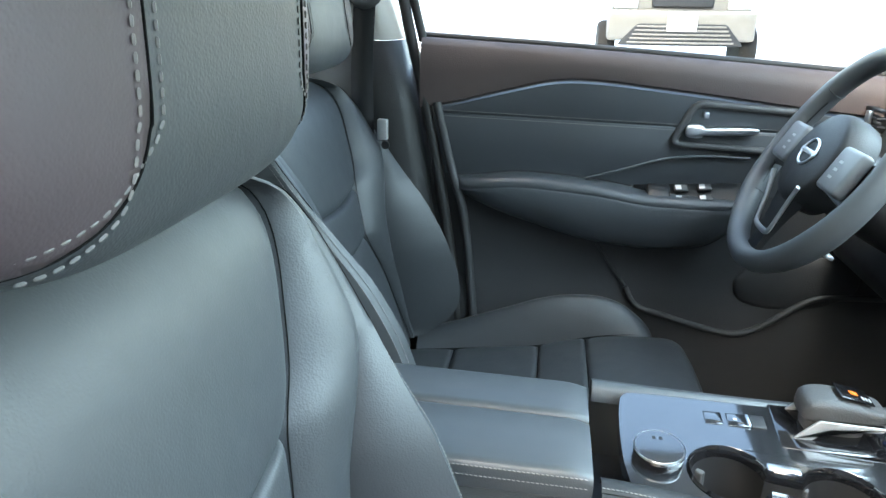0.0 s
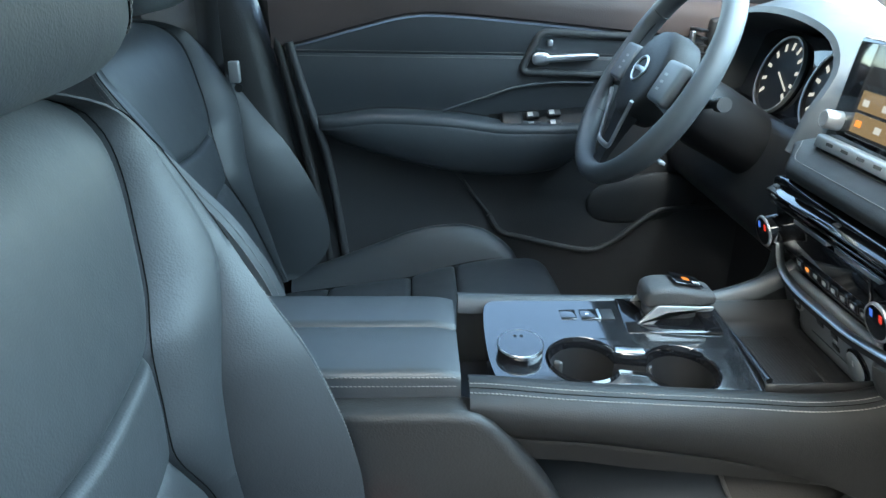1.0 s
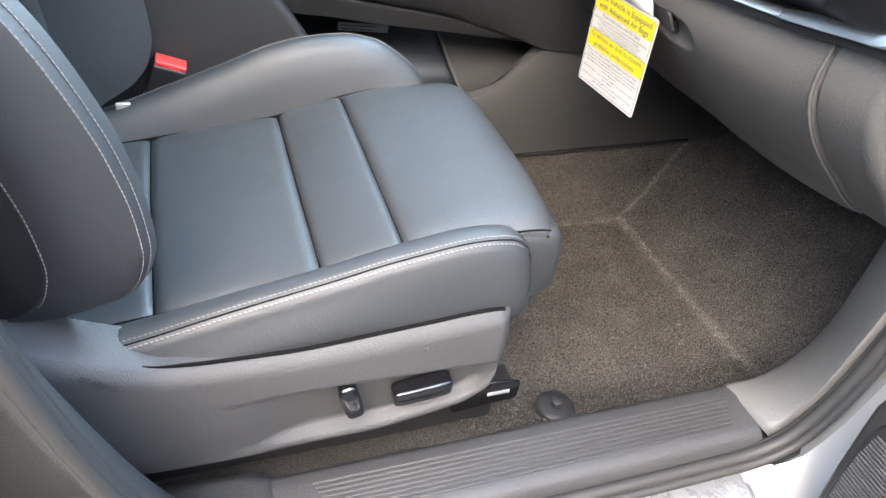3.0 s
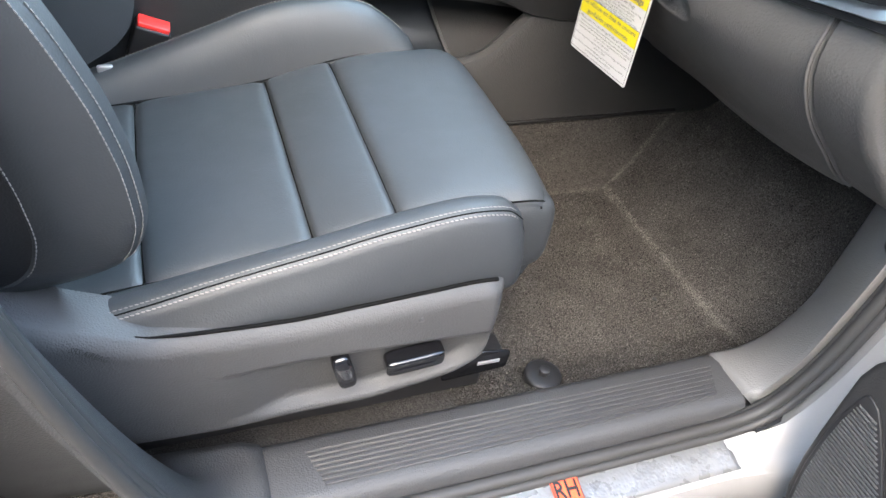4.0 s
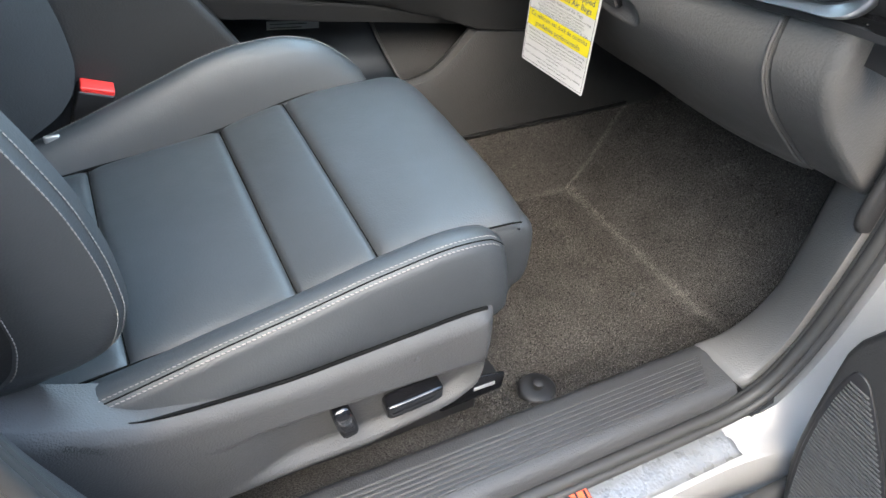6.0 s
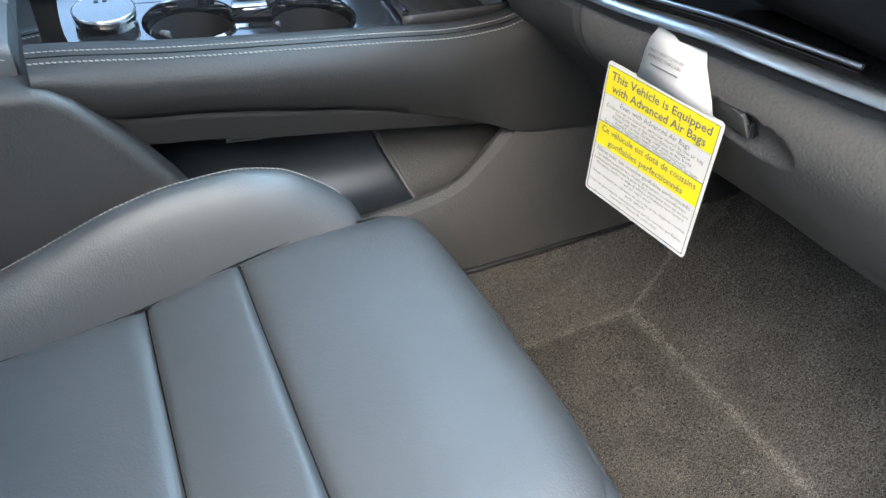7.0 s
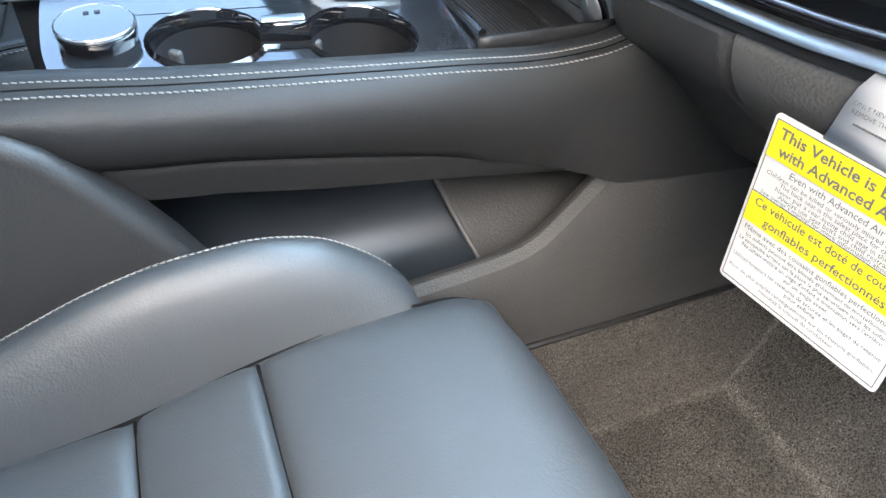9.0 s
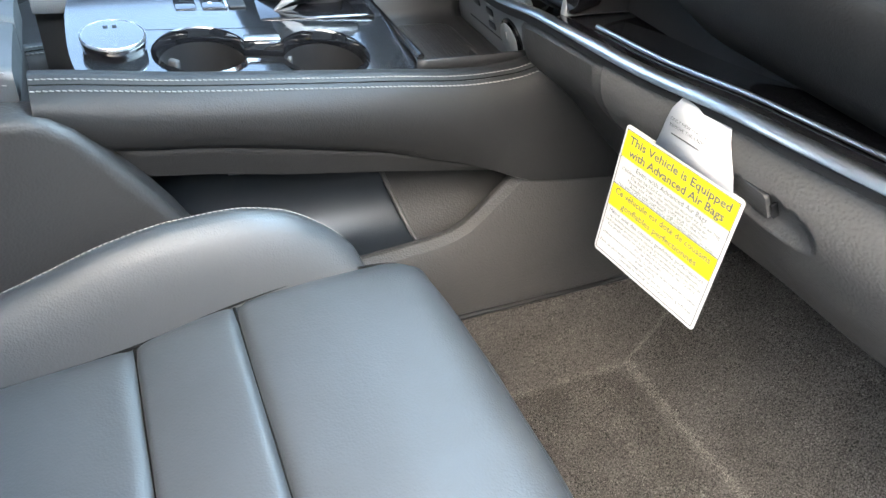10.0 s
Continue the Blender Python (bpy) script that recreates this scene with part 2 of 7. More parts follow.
def path3(points, n):
    """n points evenly along a smooth line through the given points."""
    pts = [Vector(p) for p in points]
    fine = []
    for i in range(len(pts) - 1):
        p0, p1, p2, p3 = pts[max(i - 1, 0)], pts[i], pts[i + 1], pts[min(i + 2, len(pts) - 1)]
        for k in range(12):
            t = k / 12
            fine.append(0.5 * ((2 * p1) + (p2 - p0) * t + (2 * p0 - 5 * p1 + 4 * p2 - p3) * t**2 + (3 * p1 - p0 - 3 * p2 + p3) * t**3))
    fine.append(pts[-1])
    acc = [0.0]
    for a, b in zip(fine, fine[1:]):
        acc.append(acc[-1] + (b - a).length)
    out = []
    for k in range(n):
        s = acc[-1] * k / (n - 1)
        i = min(int(np.searchsorted(acc, s, side="right")) - 1, len(fine) - 2)
        span = acc[i + 1] - acc[i]
        out.append(fine[i].lerp(fine[i + 1], (s - acc[i]) / span if span > 1e-9 else 0))
    return out


def sheet(rows, close_u=False, close_v=False, caps=False):
    """A quad surface through rows of points."""
    bm = bmesh.new()
    vs = [[bm.verts.new(p) for p in row] for row in rows]
    nu, nv = len(vs), len(vs[0])
    for i in range(nu if close_u else nu - 1):
        for j in range(nv if close_v else nv - 1):
            a, b, c, d = vs[i][j], vs[(i + 1) % nu][j], vs[(i + 1) % nu][(j + 1) % nv], vs[i][(j + 1) % nv]
            try:
                bm.faces.new((a, b, c, d))
            except ValueError:
                pass
    if caps:
        for row in (vs[0], vs[-1]):
            try:
                bm.faces.new(row)
            except ValueError:
                pass
    bmesh.ops.remove_doubles(bm, verts=bm.verts, dist=1e-6)
    bmesh.ops.recalc_face_normals(bm, faces=bm.faces)
    return bm


def box(x0, x1, y0, y1, z0, z1, bevel=0.0, seg=3):
    bm = bmesh.new()
    bmesh.ops.create_cube(bm, size=1)
    for v in bm.verts:
        v.co = Vector(((x0 + x1) / 2 + v.co.x * (x1 - x0), (y0 + y1) / 2 + v.co.y * (y1 - y0), (z0 + z1) / 2 + v.co.z * (z1 - z0)))
    if bevel:
        bmesh.ops.bevel(bm, geom=list(bm.edges), offset=bevel, segments=seg, profile=0.5, affect="EDGES")
    return bm


def plate(outline, axis, a, b, bevel=0.0, seg=3):
    """A flat outline extruded along an axis from a to b. The outline gives the two other coordinates in order."""
    def place(p, w):
        return {"x": (w, p[0], p[1]), "y": (p[0], w, p[1]), "z": (p[0], p[1], w)}[axis]
    bm = bmesh.new()
    v0 = [bm.verts.new(place(p, a)) for p in outline]
    v1 = [bm.verts.new(place(p, b)) for p in outline]
    bm.faces.new(v0)
    bm.faces.new(list(reversed(v1)))
    n = len(outline)
    for i in range(n):
        bm.faces.new((v0[i], v0[(i + 1) % n], v1[(i + 1) % n], v1[i]))
    bmesh.ops.recalc_face_normals(bm, faces=bm.faces)
    if bevel:
        edges = [e for e in bm.edges if (e.verts[0] in v0) == (e.verts[1] in v0)]
        bmesh.ops.bevel(bm, geom=edges, offset=bevel, segments=seg, profile=0.5, affect="EDGES")
    return bm


def smooth_outline(points, n):
    """A closed smooth outline through 2D points."""
    pts = [Vector((p[0], p[1], 0)) for p in points]
    out = []
    m = len(pts)
    per = max(2, n // m)
    for i in range(m):
        p0, p1, p2, p3 = pts[i - 1], pts[i], pts[(i + 1) % m], pts[(i + 2) % m]
        for k in range(per):
            t = k / per
            q = 0.5 * ((2 * p1) + (p2 - p0) * t + (2 * p0 - 5 * p1 + 4 * p2 - p3) * t**2 + (3 * p1 - p0 - 3 * p2 + p3) * t**3)
            out.append((q.x, q.y))
    return out


def rounded(x0, x1, y0, y1, r, n=6):
    out = []
    for cx, cy, a0 in ((x1 - r, y1 - r, 0), (x0 + r, y1 - r, 90), (x0 + r, y0 + r, 180), (x1 - r, y0 + r, 270)):
        for k in range(n + 1):
            a = radians(a0 + 90 * k / n)
            out.append((cx + r * math.cos(a), cy + r * math.sin(a)))
    return out


def round_poly(points, r, n=6):
    """A closed outline with each corner rounded."""
    out = []
    m = len(points)
    for i in range(m):
        a, b, c = Vector(points[i - 1]), Vector(points[i]), Vector(points[(i + 1) % m])
        p, q = b + (a - b).normalized() * r, b + (c - b).normalized() * r
        for k in range(n + 1):
            t = k / n
            w = p * (1 - t) ** 2 + b * 2 * t * (1 - t) + q * t**2
            out.append((w.x, w.y))
    return out


def tube(points, r, sides=10, closed=False, caps=True, flat=1.0):
    """A round bar along points; flat squashes it along the second axis."""
    pts = [Vector(p) for p in points]
    rows, n = [], len(pts)
    up, u = Vector((0, 0, 1)), None
    for i, p in enumerate(pts):
        d = (pts[(i + 1) % n] - pts[i - 1]) if closed else (pts[min(i + 1, n - 1)] - pts[max(i - 1, 0)])
        d.normalize()
        ref = up if abs(d.dot(up)) < 0.95 else Vector((1, 0, 0))
        if u is None:
            u = d.cross(ref).normalized().cross(d)
        u = (u - d * u.dot(d)).normalized()
        s = d.cross(u)
        rr = r[i] if isinstance(r, (list, tuple)) else r
        rows.append([p + s * math.cos(a) * rr + u * math.sin(a) * rr * flat for a in (2 * math.pi * k / sides for k in range(sides))])
    return sheet(rows, close_u=closed, close_v=True, caps=caps and not closed)


def lathe(profile, centre, sides=40, axis="z"):
    """Turns (radius, height) pairs round an axis through centre."""
    c = Vector(centre)
    rows = []
    for r, h in profile:
        row = []
        for k in range(sides):
            a = 2 * math.pi * k / sides
            u, v = r * math.cos(a), r * math.sin(a)
            row.append(c + Vector({"z": (u, v, h), "x": (h, u, v), "y": (u, h, v)}[axis]))
        rows.append(row)
    return sheet(rows, close_v=True)


def merge(*bms):
    out = bmesh.new()
    for bm in bms:
        me = bpy.data.meshes.new("tmp")
        bm.to_mesh(me)
        bm.free()
        out.from_mesh(me)
        bpy.data.meshes.remove(me)
    return out


def moved(bm, m):
    bmesh.ops.transform(bm, matrix=m, verts=bm.verts)
    return bm


def thing(name, at=(0, 0, 0), label="", category="", group="", kind="", turn=0.0):
    ob = new(name)
    ob.empty_display_size = 0.05
    ob.matrix_world = pose(*at, 0, 0, turn)
    return tagged(ob, label, category, group, kind)


def part(name, bm, mat, parent=None, label="", smooth=True, solid=0.0, angle=50, bevel=0.0):
    """Links a bmesh as one mesh object under a thing, in the thing's own coordinates."""
    me = bpy.data.meshes.new(name)
    bm.to_mesh(me)
    bm.free()
    me.materials.append(mat)
    if smooth:
        me.polygons.foreach_set("use_smooth", [True] * len(me.polygons))
        me.set_sharp_from_angle(angle=radians(angle))
    ob = new(name, me)
    if parent is not None:
        ob.parent = parent
    if solid:
        mod = ob.modifiers.new("solid", "SOLIDIFY")
        mod.thickness = solid
        mod.offset = -1
    if bevel:
        mod = ob.modifiers.new("bevel", "BEVEL")
        mod.width = bevel
        mod.segments = 3
        mod.angle_limit = radians(40)
    return tagged(ob, label)


def single(name, bm, mat, label, category, kind="", **kw):
    return tagged(part(name, bm, mat, None, **kw), label, category, "", kind)


def stitches(points, step=0.0050, length=0.0038, r=0.00052, lift=(0, 0, 0.0006), slant=0.0):
    """A row of thread stitches along a line, each a small raised bar."""
    pts = [Vector(p) for p in points]
    acc = [0.0]
    for a, b in zip(pts, pts[1:]):
        acc.append(acc[-1] + (b - a).length)
    verts, faces = [], []
    lift = Vector(lift)
    n = int(acc[-1] / step)
    for k in range(n):
        s = (k + 0.5) * step
        i = min(int(np.searchsorted(acc, s, side="right")) - 1, len(pts) - 2)
        d = (pts[i + 1] - pts[i]).normalized()
        p = pts[i] + d * (s - acc[i]) + lift
        up = lift.normalized() if lift.length else Vector((0, 0, 1))
        side = d.cross(up).normalized()
        d = (d + side * slant).normalized()
        side = d.cross(up).normalized()
        base = len(verts)
        for e, w in ((-0.5, 0.5), (-0.3, 1.0), (0.3, 1.0), (0.5, 0.5)):
            for a, b in ((1, 0), (0, 1), (-1, 0), (0, -1)):
                verts.append(p + d * e * length + side * a * r * w * 1.3 + up * b * r * w)
        for ring in range(3):
            for q in range(4):
                a, b = base + ring * 4 + q, base + ring * 4 + (q + 1) % 4
                faces.append((a, b, b + 4, a + 4))
        faces.append((base + 3, base + 2, base + 1, base))
        faces.append((base + 12, base + 13, base + 14, base + 15))
    bm = bmesh.new()
    me = bpy.data.meshes.new("tmp")
    me.from_pydata([tuple(v) for v in verts], [], faces)
    bm.from_mesh(me)
    bpy.data.meshes.remove(me)
    return bm


def thread(parent, *rows):
    """Each row of stitches as a part of its own."""
    for bm in rows:
        tagged(part("stitching", bm, THREAD, parent, "pale double stitching"), kind="stuff")


def words(text, size, m, mat, parent, name="lettering", align="LEFT", bold=0.0, width=None):
    """A line of lettering as a thin flat mesh in the pose m."""
    cu = bpy.data.curves.new("text", "FONT")
    cu.body = text
    cu.size = size
    cu.align_x = align
    cu.offset = bold
    cu.resolution_u = 2
    tmp = bpy.data.objects.new("text", cu)
    scene.collection.objects.link(tmp)
    bpy.context.view_layer.update()
    me = bpy.data.meshes.new_from_object(tmp.evaluated_get(bpy.context.evaluated_depsgraph_get()))
    bpy.data.objects.remove(tmp)
    bpy.data.curves.remove(cu)
    if width:
        xs = [v.co.x for v in me.vertices]
        k = width / max(1e-6, max(xs) - min(xs))
        me.transform(Matrix.Diagonal((k, 1, 1, 1)))
    me.transform(m)
    me.materials.clear()
    me.materials.append(mat)
    ob = new(name, me)
    ob.parent = parent
    return ob

# ---- the seats ----
CUSHION = [(-0.27, 0.272), (-0.172, 0.285), (-0.08, 0.296), (0.0, 0.309), (0.089, 0.334), (0.16, 0.348), (0.21, 0.352), (0.245, 0.352),
           (0.269, 0.343), (0.283, 0.322), (0.289, 0.29), (0.285, 0.25), (0.268, 0.205)]


def along(profile, n):
    return [(p.x, p.z) for p in path3([(x, 0, z) for x, z in profile], n)]


FINE = along(CUSHION, 400)
FINE_S = [0.0]
for _a, _b in zip(FINE, FINE[1:]):
    FINE_S.append(FINE_S[-1] + math.hypot(_b[0] - _a[0], _b[1] - _a[1]))


def cushion_at(s):
    """Point and outward normal on the middle line of the cushion, s metres along it."""
    i = min(max(int(np.searchsorted(FINE_S, s)) - 1, 0), len(FINE) - 2)
    t = (s - FINE_S[i]) / (FINE_S[i + 1] - FINE_S[i])
    (x0, z0), (x1, z1) = FINE[i], FINE[i + 1]
    d = Vector((x1 - x0, 0, z1 - z0)).normalized()
    return Vector((x0 + (x1 - x0) * t, 0, z0 + (z1 - z0) * t)), Vector((-d.z, 0, d.x))


def s_at_x(x):
    return FINE_S[min(range(len(FINE)), key=lambda i: abs(FINE[i][0] - x) + (1 if i > 330 else 0))]


def edge_drop(u, v, depth, power=18):
    return depth * min(1.0, abs(u) ** power + abs(v) ** power)


def cushion_panel(s0, s1, w0, w1, crown=0.004, depth=0.009, nu=28, nv=44, droop=0.0, puff=0.0, start=0.0):
    rows = []
    for i in range(nu + 1):
        u = -1 + 2 * i / nu
        u = math.copysign(1 - (1 - abs(u)) ** 1.6, u)
        s = s0 + (s1 - s0) * (u + 1) / 2
        p, n = cushion_at(s)
        row = []
        for j in range(nv + 1):
            v = -1 + 2 * j / nv
            v = math.copysign(1 - (1 - abs(v)) ** 1.6, v)
            f = (u + 1) / 2
            w = w0 + (w1 - w0) * f
            h = crown * (1 - v * v) + puff * (1 - u * u) - edge_drop(u, v, depth) - (start + (droop - start) * f) * abs(v) ** 6
            h += 0.0012 * noise.noise(Vector((s * 14, v * 3.1, s0 * 20)))
            row.append(p + n * h + Vector((0, v * w, 0)))
        row.insert(0, row[0] - n * 0.04 + Vector((0, 0.006, 0)))
        row.append(row[-1] - n * 0.04 - Vector((0, 0.006, 0)))
        rows.append(row)
    return sheet(rows)


def bolster(side, crest, half=0.178, floor_z=0.27, x0=-0.25, x1=0.222):
    zi = curve([(x, z) for x, z in CUSHION if x < 0.27 and z > 0.3 or x < 0.1])
    zc = curve(crest)
    rows = []
    n = 70
    for i in range(n + 1):
        x = x0 + (x1 - x0) * i / n
        f = max(0.0, (x - 0.10) / (x1 - 0.10))
        taper = math.sqrt(max(0.0, 1 - f**5))
        base = zi(min(x, 0.2)) - 0.010 - 0.016 * (1 - taper)
        top = base + (zc(x) - base) * (0.25 + 0.75 * taper)
        pull = 0.02 * (1 - taper)
        h = top - base
        rim = 0.226 - pull
        sec = [(half - 0.003 + 0.004 * (1 - taper), base - 0.004), (half + 0.001 + 0.004 * (1 - taper), base + 0.15 * h), (half + 0.007, base + 0.45 * h), (half + 0.017, base + 0.78 * h),
               (half + 0.028, base + 0.95 * h), (rim - 0.012, top - 0.001), (rim - 0.0035, top - 0.0024), (rim - 0.0005, top - 0.0050), (rim + 0.0025, top - 0.0058),
               (rim + 0.0075, top - 0.016), (rim + 0.013, top - 0.032), (rim + 0.021, min(top - 0.045, 0.30)), (rim + 0.0215, floor_z + 0.016), (rim + 0.016, floor_z + 0.004), (rim + 0.008, floor_z)]
        rows.append([Vector((x, side * y, z)) for y, z in sec])
    # the closed front end
    tip = rows[-1]
    mid = sum(tip, Vector()) / len(tip)
    rows.append([q.lerp(mid, 0.5) + Vector((0.006, 0, -0.004)) for q in tip])
    rows.append([q.lerp(mid, 0.98) + Vector((0.008, 0, -0.006)) for q in tip])
    return sheet(rows), [r[6] for r in rows[2:n - 1]], [r[8].lerp(r[9], 0.12) for r in rows[2:n - 1]], [r[7] for r in rows[2:n + 1]]


BACK_MID = [(0.30, -0.255), (0.36, -0.268), (0.45, -0.281), (0.575, -0.295), (0.661, -0.304), (0.75, -0.319), (0.81, -0.336), (0.85, -0.360),
            (0.876, -0.395), (0.884, -0.44)]
back_x = curve(BACK_MID)
rim_x = curve([(0.318, -0.23), (0.33, -0.207), (0.346, -0.180), (0.375, -0.158), (0.411, -0.150), (0.446, -0.152), (0.5, -0.162), (0.55, -0.178), (0.6, -0.199),
               (0.653, -0.230), (0.716, -0.266), (0.775, -0.299), (0.811, -0.319), (0.845, -0.338), (0.868, -0.366), (0.882, -0.40)])
back_w = curve([(0.30, 0.19), (0.33, 0.212), (0.36, 0.230), (0.42, 0.240), (0.55, 0.243), (0.6, 0.244), (0.65, 0.242), (0.70, 0.239), (0.74, 0.240), (0.78, 0.237), (0.815, 0.227), (0.8386, 0.214),
                (0.850, 0.200), (0.862, 0.176), (0.873, 0.145), (0.884, 0.10)])
seam_y = curve([(0.30, 0.190), (0.35, 0.184), (0.45, 0.163), (0.489, 0.150), (0.53, 0.125), (0.575, 0.103), (0.61, 0.108), (0.661, 0.117), (0.70, 0.143), (0.75, 0.163), (0.80, 0.184), (0.825, 0.190), (0.8386, 0.190), (0.86, 0.172), (0.884, 0.075)])
fold_y = curve([(0.30, 0.196), (0.353, 0.191), (0.426, 0.184), (0.522, 0.171), (0.587, 0.172), (0.629, 0.180), (0.675, 0.197), (0.711, 0.212), (0.75, 0.215), (0.85, 0.22)])
fold_rise = curve([(0.318, 0.02), (0.353, 0.04), (0.426, 0.09), (0.522, 0.15), (0.587, 0.23), (0.629, 0.35), (0.675, 0.58), (0.711, 0.80), (0.76, 0.93), (0.82, 0.97), (0.88, 0.98)])


def top_stretch(z):
    """The shoulders of the backrest, rounded off a little lower."""
    return z if z < 0.80 else 0.80 + (z - 0.80) * 0.92


def back_panel(z0, z1, depth=0.010, nu=26, nv=30, crown=0.006, puff=0.002):
    rows = []
    for i in range(nu + 1):
        u = -1 + 2 * i / nu
        u = math.copysign(1 - (1 - abs(u)) ** 1.6, u)
        row = []
        for j in range(nv + 1):
            v = -1 + 2 * j / nv
            v = math.copysign(1 - (1 - abs(v)) ** 1.6, v)
            z = z0 + (z1 - z0) * (u + 1) / 2
            # the cross seams sag a little towards the middle
            zz = z - 0.006 * (1 - abs(v) ** 1.1) * min(1.0, max(0.0, (0.88 - z) / 0.2)) * min(1.0, max(0.0, (z - 0.30) / 0.25))
            w = seam_y(z)
            x = back_x(zz) + crown * (1 - v * v) + puff * (1 - u * u) - edge_drop(u, v, depth)
            row.append(Vector((x, v * w, top_stretch(zz))))
        rows.append(row)
    return sheet(rows)


def back_bolster(side):
    rows, n = [], 80
    for i in range(n + 1):
        z = 0.318 + (0.883 - 0.318) * i / n
        w, ys, xi, xr = back_w(z), seam_y(z), back_x(z), rim_x(z)
        ys = min(ys, w - 0.02)
        h = xr - xi
        span = w - ys
        yb = min(max(fold_y(z), ys + 0.008), w - 0.012)
        g, o = yb - ys, w - yb
        fh = fold_rise(z) * h
        rest = h - fh
        q = min(1.0, max(0.0, (0.72 - z) / 0.07)) * min(1.0, max(0.0, (z - 0.33) / 0.05))
        sec = [(ys - 0.002, xi - 0.014), (ys + 0.0025, xi - 0.002), (ys + 0.35 * g, xi + 0.45 * fh + 0.004), (ys + 0.75 * g, xi + 0.88 * fh + 0.005), (yb - 0.0025, xi + fh + 0.002 * q), (yb, xi + fh - 0.007 * q),
               (yb + 0.0025, xi + fh + 0.004 * q + 0.12 * rest), (yb + 0.3 * o, xi + fh + 0.66 * rest), (yb + 0.6 * o, xr - 0.001), (yb + 0.82 * o, xr - 0.006), (yb + 0.89 * o, xr - 0.011),
               (w - 0.003, xr - 0.012), (w + 0.002, xr - 0.026), (w + 0.005, xr - 0.055), (w + 0.004, xr - 0.085), (w + 0.001, xr - 0.088), (w - 0.002, xr - 0.12),
               (w - 0.012, min(xr - 0.17, xi - 0.09)), (w * 0.75, xi - 0.135), (0.0, xi - 0.145)]
        rows.append([Vector((x, side * y, top_stretch(z))) for y, x in sec])
    shell = sheet([r[15:] for r in rows])
    seams = [[r[1] + Vector((0.0002, -side * 0.0012, 0)) for r in rows], [r[5] + Vector((0.0025, 0, 0)) for r in rows[4:55]], [r[8] + Vector((0.0002, 0, 0)) for r in rows[56:79]]]
    return sheet([r[:16] for r in rows]), [r[9] for r in rows], [r[11] for r in rows], [r[14] for r in rows], shell, seams


def superbox(centre, half, p=3.2, nu=48, nv=40, keep=None):
    """A rounded block; keep(point) picks the faces."""
    rows = []
    for i in range(nv + 1):
        a = -math.pi / 2 + math.pi * i / nv
        row = []
        for j in range(nu):
            b = 2 * math.pi * j / nu
            d = Vector((math.cos(a) * math.cos(b), math.cos(a) * math.sin(b), math.sin(a)))
            k = (abs(d.x) ** p + abs(d.y) ** p + abs(d.z) ** p) ** (-1 / p)
            row.append(Vector(centre) + Vector((d.x * k * half[0], d.y * k * half[1], d.z * k * half[2])))
        rows.append(row)
    bm = sheet(rows, close_v=True)
    if keep:
        bmesh.ops.delete(bm, geom=[f for f in bm.faces if not keep(f.calc_center_median())], context="FACES")
    return bm


